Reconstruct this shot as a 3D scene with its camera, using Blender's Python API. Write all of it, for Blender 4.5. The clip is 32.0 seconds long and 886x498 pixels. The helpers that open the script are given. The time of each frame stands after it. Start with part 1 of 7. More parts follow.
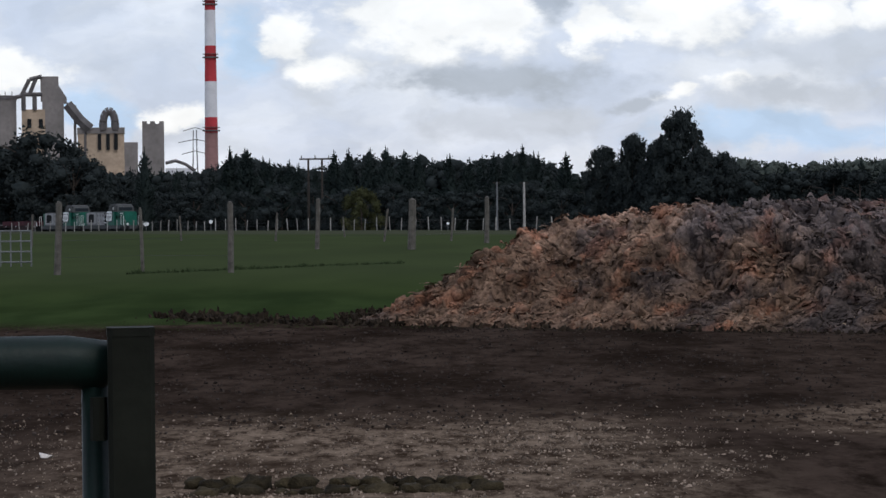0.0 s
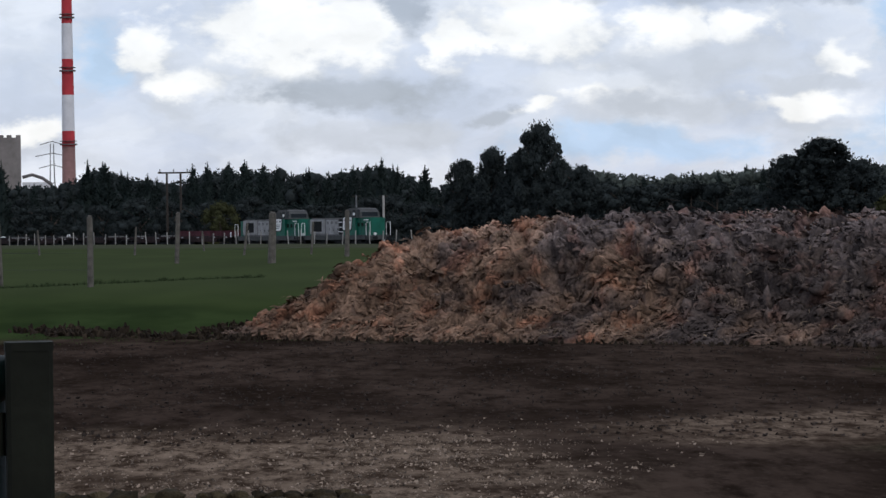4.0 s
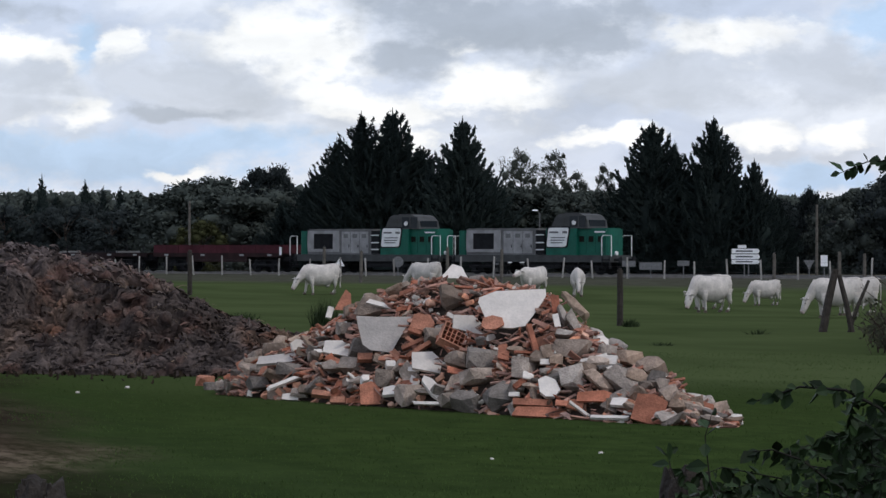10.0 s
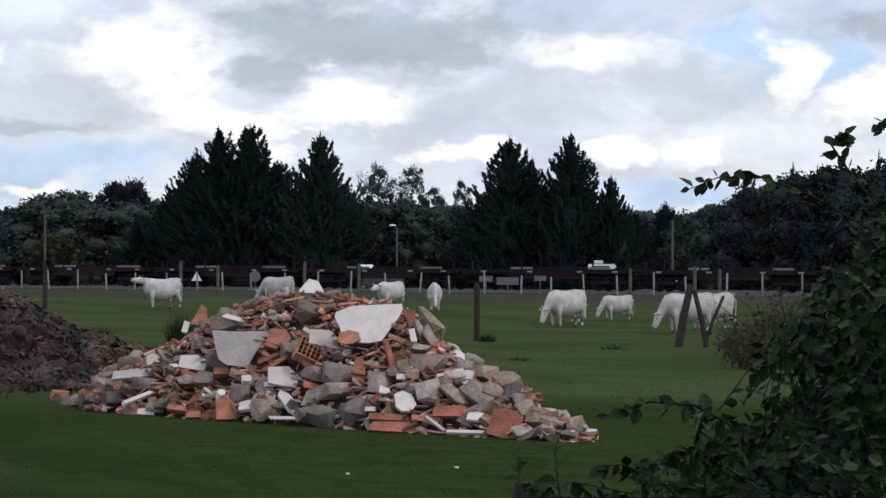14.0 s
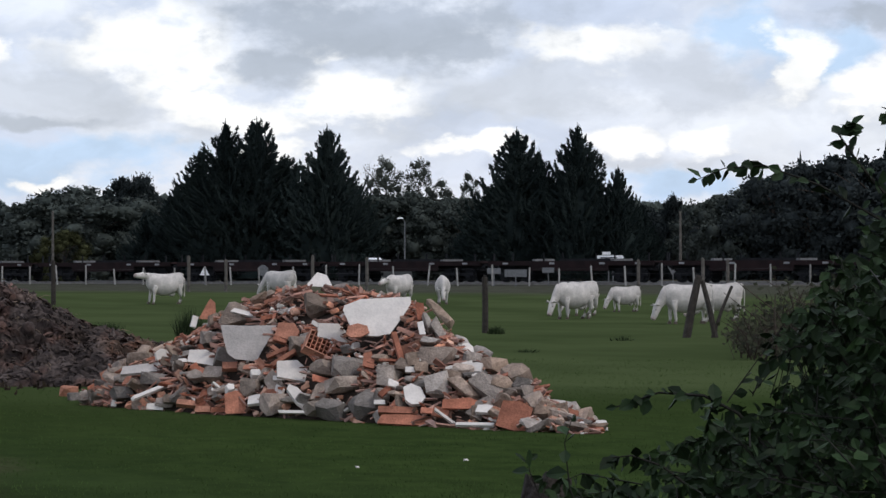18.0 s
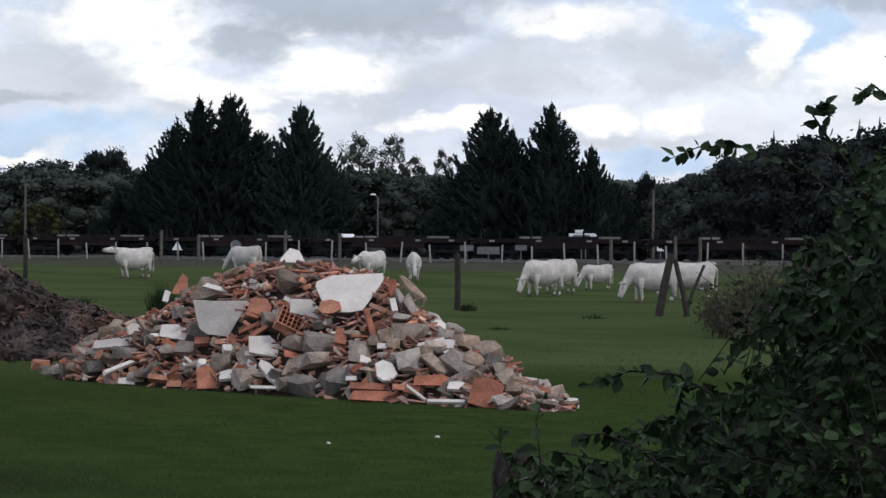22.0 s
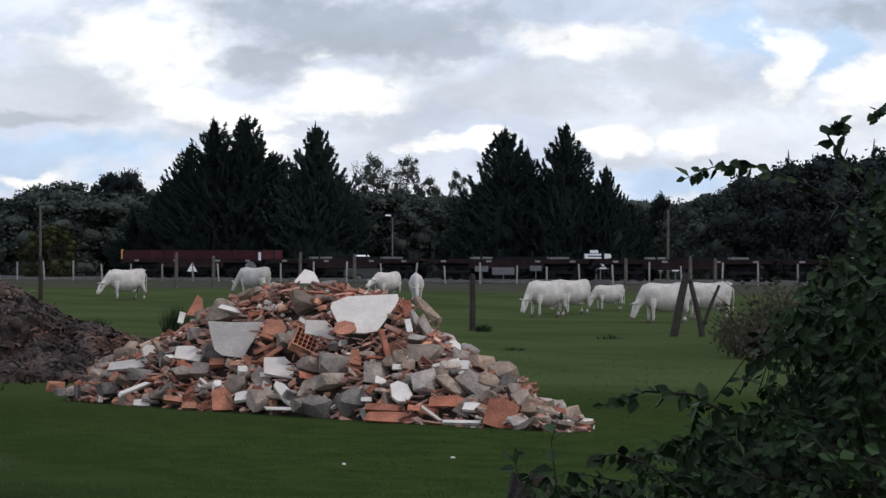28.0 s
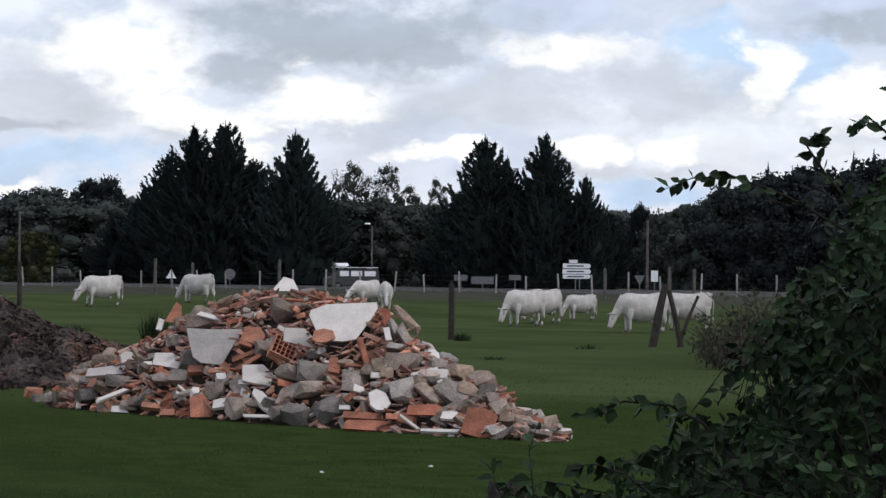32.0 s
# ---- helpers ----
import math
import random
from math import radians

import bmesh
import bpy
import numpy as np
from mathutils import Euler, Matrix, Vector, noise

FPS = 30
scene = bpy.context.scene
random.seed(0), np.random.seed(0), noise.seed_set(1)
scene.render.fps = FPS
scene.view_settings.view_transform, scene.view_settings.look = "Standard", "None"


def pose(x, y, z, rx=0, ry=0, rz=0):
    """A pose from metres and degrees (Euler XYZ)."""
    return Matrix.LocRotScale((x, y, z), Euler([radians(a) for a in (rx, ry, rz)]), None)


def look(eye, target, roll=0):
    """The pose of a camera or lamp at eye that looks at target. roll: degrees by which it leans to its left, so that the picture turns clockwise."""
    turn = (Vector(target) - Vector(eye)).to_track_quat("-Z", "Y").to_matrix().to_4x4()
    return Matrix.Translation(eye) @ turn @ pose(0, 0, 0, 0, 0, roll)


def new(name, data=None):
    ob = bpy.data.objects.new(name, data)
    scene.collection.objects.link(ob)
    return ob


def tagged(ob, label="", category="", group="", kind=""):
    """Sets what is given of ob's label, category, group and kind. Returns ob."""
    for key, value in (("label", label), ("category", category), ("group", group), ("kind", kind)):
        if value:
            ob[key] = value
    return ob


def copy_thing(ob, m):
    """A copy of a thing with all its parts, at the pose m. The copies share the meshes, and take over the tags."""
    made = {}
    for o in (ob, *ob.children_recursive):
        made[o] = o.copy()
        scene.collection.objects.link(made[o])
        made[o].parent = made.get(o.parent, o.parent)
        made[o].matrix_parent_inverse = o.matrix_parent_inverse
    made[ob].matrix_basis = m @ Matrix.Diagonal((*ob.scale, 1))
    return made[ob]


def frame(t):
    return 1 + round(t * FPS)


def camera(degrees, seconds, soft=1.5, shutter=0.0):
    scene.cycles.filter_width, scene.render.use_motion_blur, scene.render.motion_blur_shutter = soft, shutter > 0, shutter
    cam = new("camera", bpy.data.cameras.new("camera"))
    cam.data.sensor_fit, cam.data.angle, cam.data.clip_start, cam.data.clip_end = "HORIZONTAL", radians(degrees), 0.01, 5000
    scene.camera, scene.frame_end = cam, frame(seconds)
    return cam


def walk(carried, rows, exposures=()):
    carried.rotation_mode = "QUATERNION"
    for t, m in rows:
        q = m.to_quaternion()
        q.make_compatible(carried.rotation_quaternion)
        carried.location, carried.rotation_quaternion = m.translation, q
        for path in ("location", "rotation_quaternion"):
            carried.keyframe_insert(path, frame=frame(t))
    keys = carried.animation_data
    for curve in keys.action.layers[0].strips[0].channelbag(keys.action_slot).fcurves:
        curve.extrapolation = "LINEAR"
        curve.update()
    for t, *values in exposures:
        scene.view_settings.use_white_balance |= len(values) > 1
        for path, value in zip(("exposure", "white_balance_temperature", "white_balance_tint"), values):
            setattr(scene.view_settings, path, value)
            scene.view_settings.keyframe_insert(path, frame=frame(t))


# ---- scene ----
cam = camera(17.83, 32.0, soft=1.5)
EYE = 2.0
# seconds, sideways sway in metres, yaw, pitch, roll in degrees
ROWS = [
    (0.0, 0.000, -0.00, -0.57, 0.59),
    (0.5, -0.018, -0.26, -0.13, 0.38),
    (1.0, -0.048, -0.93, -0.41, 0.70),
    (1.5, -0.056, -1.14, -0.12, 0.21),
    (2.0, -0.058, -1.39, 0.02, 0.36),
    (2.5, -0.062, -1.34, -0.24, 0.34),
    (4.5, -0.050, -3.79, -0.34, 0.78),
    (5.0, -0.040, -4.85, 0.01, 0.72),
    (5.5, -0.030, -6.56, -0.17, 0.83),
    (6.0, -0.020, -9.66, -0.28, 0.73),
    (6.5, -0.002, -12.86, -0.25, 0.73),
    (7.0, 0.016, -15.96, -0.07, 0.19),
    (7.5, 0.020, -16.66, -0.02, 0.33),
    (8.0, 0.024, -17.76, -0.13, 0.34),
    (8.5, 0.031, -19.95, -0.11, 0.15),
    (9.0, 0.038, -20.67, 0.07, -0.18),
    (9.5, 0.044, -21.36, 0.26, -0.39),
    (10.0, 0.051, -21.90, 0.08, -0.13),
    (10.5, 0.054, -22.59, 0.31, -0.46),
    (11.0, 0.057, -23.45, 0.30, -0.40),
    (11.5, 0.061, -24.78, -0.13, -0.64),
    (12.0, 0.065, -25.15, -0.20, -0.37),
    (12.5, 0.066, -25.44, 0.09, -0.15),
    (13.0, 0.067, -25.33, 0.12, -0.21),
    (13.5, 0.066, -24.76, 0.24, -0.17),
    (14.0, 0.064, -24.79, 0.39, -0.27),
    (14.5, 0.063, -24.89, 0.28, -0.09),
    (16.5, 0.063, -24.97, 0.54, -0.14),
    (17.0, 0.063, -24.90, 0.70, 0.21),
    (17.5, 0.063, -24.69, 0.24, 0.24),
    (18.0, 0.063, -24.63, 0.24, 0.20),
    (18.5, 0.063, -24.61, -0.10, 0.01),
    (19.0, 0.063, -24.71, -0.45, -0.02),
    (19.5, 0.063, -25.02, -0.39, -0.10),
    (20.0, 0.063, -25.06, -0.29, -0.02),
    (20.5, 0.063, -24.94, -0.38, 0.02),
    (21.0, 0.063, -24.75, -0.26, -0.02),
    (21.5, 0.063, -24.82, -0.43, -0.05),
    (22.0, 0.063, -25.18, -0.23, -0.27),
    (22.5, 0.063, -24.93, -0.04, -0.20),
    (23.0, 0.063, -24.93, 0.28, -0.36),
    (23.5, 0.063, -25.12, 0.55, -0.32),
    (24.0, 0.063, -25.70, 0.61, -0.75),
    (24.5, 0.063, -25.60, 0.48, -0.37),
    (25.0, 0.063, -25.58, 0.70, -0.52),
    (25.5, 0.063, -25.07, 0.52, -0.30),
    (27.5, 0.063, -24.76, 0.34, -0.27),
    (28.0, 0.063, -24.88, 0.19, -0.11),
    (28.5, 0.063, -25.09, 0.17, 0.03),
    (29.0, 0.063, -24.78, -0.02, -0.12),
    (29.5, 0.063, -25.47, -0.29, -0.33),
    (30.0, 0.063, -26.41, -0.28, -0.46),
    (30.5, 0.063, -26.38, -0.27, -0.44),
    (31.0, 0.063, -26.21, -0.09, -0.49),
    (31.5, 0.063, -25.63, 0.25, -0.53),
    (32.0, 0.063, -25.30, 0.37, -0.54),
]
walk(cam, [(t, pose(x, 0, EYE, 90 + pitch, roll, yaw)) for t, x, yaw, pitch, roll in ROWS],
     [(0.0, -0.1, 6500, 10), (5.5, -0.1, 6500, 10), (8.0, -0.17, 6510, 10), (9.5, -0.08, 6520, 10), (12.0, 0.04, 6600, 10), (32.0, 0.05, 6600, 10)])


# ---- world and sun ----
def node(tree, kind, **settings):
    n = tree.nodes.new(kind)
    for key, value in settings.items():
        if key == "op":
            n.operation = value
        elif key == "dims":
            n.noise_dimensions = value
        elif key == "mode":
            n.blend_type = value
        elif key == "interp":
            n.interpolation_type = value
    return n


def math_node(tree, op, a, b=None):
    n = node(tree, "ShaderNodeMath", op=op)
    for i, v in enumerate((a, b)):
        if v is None:
            continue
        if isinstance(v, (int, float)):
            n.inputs[i].default_value = v
        else:
            tree.links.new(v, n.inputs[i])
    return n.outputs[0]


def sky_world():
    """Broken cloud over a pale blue sky; lower clouds grey underneath."""
    w = bpy.data.worlds.new("sky")
    scene.world = w
    w.use_nodes = True
    t = w.node_tree
    t.nodes.clear()
    L = t.links.new
    coord = node(t, "ShaderNodeTexCoord")
    xyz = node(t, "ShaderNodeSeparateXYZ")
    L(coord.outputs["Generated"], xyz.inputs[0])
    az = math_node(t, "MULTIPLY", math_node(t, "ARCTAN2", xyz.outputs[0], xyz.outputs[1]), 57.3)
    el = math_node(t, "MULTIPLY", math_node(t, "ARCSINE", xyz.outputs[2]), 57.3)
    flat = node(t, "ShaderNodeCombineXYZ")
    L(math_node(t, "MULTIPLY", az, 0.6), flat.inputs[0])
    L(el, flat.inputs[1])
    warp = node(t, "ShaderNodeTexNoise")
    L(flat.outputs[0], warp.inputs["Vector"])
    warp.inputs["Scale"].default_value, warp.inputs["Detail"].default_value, warp.inputs["Roughness"].default_value = 0.9, 7, 0.55
    bent = node(t, "ShaderNodeVectorMath", op="MULTIPLY_ADD")
    L(warp.outputs["Color"], bent.inputs[0])
    bent.inputs[1].default_value = (1.7, 1.15, 0)
    L(flat.outputs[0], bent.inputs[2])

    lobes = node(t, "ShaderNodeTexNoise")
    L(flat.outputs[0], lobes.inputs["Vector"])
    lobes.inputs["Scale"].default_value, lobes.inputs["Detail"].default_value, lobes.inputs["Roughness"].default_value = 1.7, 8, 0.58
    ragged = math_node(t, "MULTIPLY", math_node(t, "SUBTRACT", lobes.outputs["Fac"], 0.5), 2.4)

    def patch(ca, ce, wa, we, hard):
        d = node(t, "ShaderNodeVectorMath", op="SUBTRACT")
        L(bent.outputs[0], d.inputs[0])
        d.inputs[1].default_value = (ca * 0.6 + 0.85, ce + 0.575, 0.5)
        s = node(t, "ShaderNodeVectorMath", op="MULTIPLY")
        L(d.outputs[0], s.inputs[0])
        s.inputs[1].default_value = (1 / (wa * 0.6), 1 / we, 0)
        r = node(t, "ShaderNodeVectorMath", op="LENGTH")
        L(s.outputs[0], r.inputs[0])
        m = node(t, "ShaderNodeMapRange", interp="SMOOTHSTEP")
        L(math_node(t, "ADD", r.outputs["Value"], ragged), m.inputs["Value"])
        m.inputs["From Min"].default_value, m.inputs["From Max"].default_value = (1.45, 0.65) if hard else (1.55, 0.5)
        return m.outputs["Result"]

    def joined(patches, hard=False):
        total = None
        for p in patches:
            v = patch(*p, hard)
            total = v if total is None else math_node(t, "MAXIMUM", total, v)
        return total

    def mixed(a, b, fac):
        m = node(t, "ShaderNodeMixRGB")
        L(fac, m.inputs[0])
        for i, v in ((1, a), (2, b)):
            if isinstance(v, tuple):
                m.inputs[i].default_value = (*v, 1)
            else:
                L(v, m.inputs[i])
        return m.outputs[0]

    big = node(t, "ShaderNodeTexNoise")
    L(bent.outputs[0], big.inputs["Vector"])
    big.inputs["Scale"].default_value, big.inputs["Detail"].default_value, big.inputs["Roughness"].default_value = 0.45, 6, 0.5
    soft = node(t, "ShaderNodeMapRange", interp="SMOOTHSTEP")
    L(big.outputs["Fac"], soft.inputs["Value"])
    soft.inputs["From Min"].default_value, soft.inputs["From Max"].default_value = 0.36, 0.66
    base = mixed((0.54, 0.605, 0.785), (0.77, 0.81, 0.93), soft.outputs["Result"])
    col = mixed(base, (0.46, 0.62, 0.88), joined(BLUE))
    bases = joined([(a, e - 0.3 - 0.25 * h, w * 1.02, h * 0.75) for a, e, w, h in WHITE if h > 0.2])
    col = mixed(col, (0.56, 0.60, 0.72), math_node(t, "MULTIPLY", bases, 0.75))
    col = mixed(col, (1.0, 1.0, 1.03), joined(WHITE, True))
    col = mixed(col, (0.56, 0.60, 0.72), joined(PALE))
    col = mixed(col, (0.39, 0.43, 0.54), joined(GREY))
    puff = node(t, "ShaderNodeTexNoise")
    L(bent.outputs[0], puff.inputs["Vector"])
    puff.inputs["Scale"].default_value, puff.inputs["Detail"].default_value, puff.inputs["Roughness"].default_value = 1.1, 6, 0.5
    shade = node(t, "ShaderNodeMapRange")
    L(puff.outputs["Fac"], shade.inputs["Value"])
    shade.inputs["From Min"].default_value, shade.inputs["From Max"].default_value = 0.32, 0.64
    shade.inputs["To Min"].default_value, shade.inputs["To Max"].default_value = 0.86, 1.06
    tint = node(t, "ShaderNodeVectorMath", op="SCALE")
    L(col, tint.inputs[0])
    L(shade.outputs["Result"], tint.inputs["Scale"])
    col = tint.outputs[0]
    air = node(t, "ShaderNodeTexSky")
    air.sky_type, air.sun_disc, air.sun_elevation, air.sun_rotation = "NISHITA", False, radians(48), radians(SUN_AZ)
    plus = node(t, "ShaderNodeMixRGB", mode="ADD")
    plus.inputs[0].default_value = 0.03
    L(col, plus.inputs[1])
    L(air.outputs[0], plus.inputs[2])
    bg = node(t, "ShaderNodeBackground")
    L(plus.outputs[0], bg.inputs[0])
    bg.inputs[1].default_value = 0.92
    out = node(t, "ShaderNodeOutputWorld")
    L(bg.outputs[0], out.inputs[0])


# cloud masses: azimuth, elevation, half width, half height in degrees
WHITE = [(0.15, 4.15, 1.9, 0.75), (4.9, 4.4, 1.35, 0.85), (3.2, 4.0, 0.4, 0.5), (7.5, 4.0, 0.65, 0.5), (8.9, 4.1, 0.5, 0.35), (-2.9, 4.0, 0.55, 0.5), (-2.4, 3.1, 0.7, 0.3), (5.95, 2.65, 0.5, 0.26), (4.8, 2.5, 0.5, 0.12),
         (10.8, 3.4, 0.45, 0.35), (10.4, 2.55, 1.0, 0.26), (13.45, 3.95, 0.85, 0.5), (14.3, 2.78, 0.7, 0.3), (15.6, 4.1, 0.45, 0.35), (-5.2, 2.2, 0.8, 0.3), (-8.5, 3.2, 0.7, 0.5)]
WHITE += [(18.8, 4.15, 1.7, 0.85), (19.9, 3.05, 1.3, 0.4), (22.3, 4.2, 0.3, 0.22), (22.9, 3.3, 1.5, 0.42), (27.7, 4.35, 1.4, 0.42), (29.9, 2.4, 0.6, 0.27), (28.3, 2.4, 0.6, 0.24), (31.75, 3.9, 0.5, 0.65), (33.6, 3.5, 0.85, 0.55), (17.0, 1.6, 0.6, 0.13), (25.2, 2.3, 1.2, 0.15), (21.0, 2.2, 0.8, 0.3)]
PALE = [(1.6, 2.0, 2.0, 0.3), (8.4, 3.3, 1.6, 0.4), (7.3, 2.5, 1.6, 0.26), (13.3, 2.85, 0.9, 0.3), (16.9, 3.45, 1.5, 0.55), (17.4, 2.95, 1.6, 0.25), (26.3, 3.35, 2.1, 0.5), (29.4, 3.5, 1.0, 0.6), (13.3, 3.5, 0.8, 0.3), (10.5, 2.95, 1.4, 0.15)]
GREY = [(23.4, 4.75, 2.9, 0.75), (24.6, 4.4, 1.3, 0.5), (21.3, 4.0, 0.9, 0.42), (1.25, 2.9, 2.0, 0.36), (0.0, 2.7, 0.8, 0.16), (9.8, 4.85, 3.5, 0.3), (33.6, 4.95, 1.4, 0.25), (16.2, 2.85, 1.0, 0.13), (3.9, 2.37, 0.5, 0.14), (2.3, 4.6, 0.45, 0.5)]
BLUE = [(30.9, 4.5, 1.0, 0.6), (32.7, 4.2, 0.6, 0.6), (12.0, 4.0, 0.55, 0.5), (14.7, 4.2, 0.4, 0.5), (15.0, 1.95, 3.6, 0.55), (6.8, 1.75, 2.0, 0.4), (12.6, 2.2, 1.4, 0.45), (29.3, 1.5, 1.3, 0.4), (18.0, 2.2, 1.5, 0.35), (-4.0, 3.6, 0.6, 0.6), (-6.9, 2.2, 0.7, 0.5)]
SUN_AZ = 150.0
sky_world()
sun = new("sun", bpy.data.lights.new("sun", "SUN"))
sun.data.energy, sun.data.angle, sun.data.color = 0.9, radians(11), (1.0, 0.96, 0.9)
sun.matrix_world = look((60 * math.sin(radians(SUN_AZ)), 60 * math.cos(radians(SUN_AZ)), 66), (0, 0, 0))


# ---- materials ----
def paint(name, colour, rough=0.8, metal=0.0, vary=0.25, scale=6.0, bump=0.2, bump_scale=None, random_part=0.0, island=0.0, second=None, spec=0.25, tones=None):
    """A surface in one or two colours, broken by stains at two scales and a fine relief."""
    m = bpy.data.materials.new(name)
    m.use_nodes = True
    t = m.node_tree
    L = t.links.new
    b = t.nodes["Principled BSDF"]
    b.inputs["Roughness"].default_value, b.inputs["Metallic"].default_value = rough, metal
    b.inputs["Specular IOR Level"].default_value = spec
    coord = node(t, "ShaderNodeTexCoord")
    big, fine = node(t, "ShaderNodeTexNoise"), node(t, "ShaderNodeTexNoise")
    for n, s, d in ((big, scale, 5), (fine, bump_scale or scale * 7, 4)):
        L(coord.outputs["Object"], n.inputs["Vector"])
        n.inputs["Scale"].default_value, n.inputs["Detail"].default_value = s, d
    ramp = node(t, "ShaderNodeMapRange")
    L(big.outputs["Fac"], ramp.inputs["Value"])
    ramp.inputs["From Min"].default_value, ramp.inputs["From Max"].default_value = 0.32, 0.68
    mix = node(t, "ShaderNodeMixRGB")
    L(ramp.outputs["Result"], mix.inputs[0])
    low = second or tuple(c * (1 - vary) for c in colour)
    mix.inputs[1].default_value, mix.inputs[2].default_value = (*low, 1), (*[min(1, c * (1 + vary * 0.6)) for c in colour], 1)
    col = mix.outputs[0]
    grain = node(t, "ShaderNodeMixRGB", mode="MULTIPLY")
    grain.inputs[0].default_value = min(1, vary * 1.6)
    L(col, grain.inputs[1])
    L(fine.outputs["Fac"], grain.inputs[2])
    hue = node(t, "ShaderNodeHueSaturation")
    hue.inputs["Value"].default_value = 1 + vary * 0.8
    L(grain.outputs[0], hue.inputs["Color"])
    col = hue.outputs[0]
    rnd = None
    if random_part:
        rnd, amount = node(t, "ShaderNodeObjectInfo").outputs["Random"], random_part
    if island:
        rnd, amount = node(t, "ShaderNodeNewGeometry").outputs["Random Per Island"], island
    if rnd is not None:
        v = node(t, "ShaderNodeMapRange")
        L(rnd, v.inputs["Value"])
        v.inputs["To Min"].default_value, v.inputs["To Max"].default_value = 1 - amount, 1 + amount
        if tones:
            own = math_node(t, "FRACT", math_node(t, "MULTIPLY", rnd, 7.31))
            blend = node(t, "ShaderNodeMixRGB", mode="MULTIPLY")
            L(own, blend.inputs[0])
            L(col, blend.inputs[1])
            blend.inputs[2].default_value = (*tones, 1)
            col = blend.outputs[0]
        k = node(t, "ShaderNodeHueSaturation")
        L(col, k.inputs["Color"])
        L(v.outputs["Result"], k.inputs["Value"])
        col = k.outputs[0]
    L(col, b.inputs["Base Color"])
    if bump:
        n = node(t, "ShaderNodeBump")
        n.inputs["Strength"].default_value, n.inputs["Distance"].default_value = bump, 0.02
        L(fine.outputs["Fac"], n.inputs["Height"])
        L(n.outputs[0], b.inputs["Normal"])
    return m


def ground_paint():
    """Grass, worn to bare dark earth and pale gravel in the yard before the heap."""
    m = bpy.data.materials.new("pasture")
    m.use_nodes = True
    t = m.node_tree
    L = t.links.new
    b = t.nodes["Principled BSDF"]
    b.inputs["Roughness"].default_value = 0.95
    b.inputs["Specular IOR Level"].default_value = 0.0
    geo = node(t, "ShaderNodeNewGeometry")
    xyz = node(t, "ShaderNodeSeparateXYZ")

    def noise_of(scale, detail, stretch=1.0, rough=0.55):
        v = node(t, "ShaderNodeVectorMath", op="MULTIPLY")
        L(geo.outputs["Position"], v.inputs[0])
        v.inputs[1].default_value = (1, stretch, 1)
        n = node(t, "ShaderNodeTexNoise")
        L(v.outputs[0], n.inputs["Vector"])
        n.inputs["Scale"].default_value, n.inputs["Detail"].default_value, n.inputs["Roughness"].default_value = scale, detail, rough
        return n.outputs["Fac"]

    def step(value, lo, hi):
        n = node(t, "ShaderNodeMapRange", interp="SMOOTHSTEP")
        L(value, n.inputs["Value"])
        n.inputs["From Min"].default_value, n.inputs["From Max"].default_value = lo, hi
        return n.outputs["Result"]

    def mixed(a, bb, fac):
        n = node(t, "ShaderNodeMixRGB")
        L(fac, n.inputs[0])
        for i, v in ((1, a), (2, bb)):
            if isinstance(v, tuple):
                n.inputs[i].default_value = (*v, 1)
            else:
                L(v, n.inputs[i])
        return n.outputs[0]

    L(geo.outputs["Position"], xyz.inputs[0])
    X, Y = xyz.outputs[0], xyz.outputs[1]
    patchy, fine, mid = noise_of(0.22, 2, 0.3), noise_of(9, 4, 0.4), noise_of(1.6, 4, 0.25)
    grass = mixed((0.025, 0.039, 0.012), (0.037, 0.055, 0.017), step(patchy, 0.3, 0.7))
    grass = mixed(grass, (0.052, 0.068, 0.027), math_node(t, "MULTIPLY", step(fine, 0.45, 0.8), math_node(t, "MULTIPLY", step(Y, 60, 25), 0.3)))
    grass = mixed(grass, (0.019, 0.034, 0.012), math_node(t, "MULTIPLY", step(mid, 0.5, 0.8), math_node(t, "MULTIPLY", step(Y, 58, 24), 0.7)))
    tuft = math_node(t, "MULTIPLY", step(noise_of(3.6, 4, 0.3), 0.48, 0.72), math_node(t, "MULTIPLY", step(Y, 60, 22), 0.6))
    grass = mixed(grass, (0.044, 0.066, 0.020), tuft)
    # right-hand grass paler past about 40 m; all grass darker nearer than that
    paler_far = math_node(t, "MULTIPLY", step(X, 9, 16), step(math_node(t, "ADD", Y, math_node(t, "MULTIPLY", patchy, 9)), 36, 46))
    grass = mixed(grass, mixed((0.045, 0.062, 0.025), (0.066, 0.086, 0.036), step(noise_of(0.22, 4, 0.6), 0.3, 0.7)), math_node(t, "MULTIPLY", paler_far, 0.85))
    darker_near = step(math_node(t, "ADD", Y, math_node(t, "MULTIPLY", patchy, 9)), 42, 31)
    grass = mixed(grass, mixed((0.021, 0.035, 0.011), (0.037, 0.059, 0.017), step(noise_of(1.9, 7, 0.7, 0.65), 0.34, 0.68)), math_node(t, "MULTIPLY", darker_near, 0.8))
    dry = mixed((0.042, 0.040, 0.034), (0.070, 0.066, 0.056), step(mid, 0.3, 0.7))
    far = step(math_node(t, "ADD", math_node(t, "MULTIPLY", X, 0.8545), math_node(t, "MULTIPLY", Y, 0.5195)), 108, 122)
    grass = mixed(grass, dry, math_node(t, "MULTIPLY", far, 0.8))
    # left-hand grass greyer from 58 to 90 m, darker nearer the yard
    worn = math_node(t, "MULTIPLY", math_node(t, "MULTIPLY", step(Y, 58, 90), step(X, 26, 12)), 0.5)
    grass = mixed(grass, (0.050, 0.060, 0.034), worn)
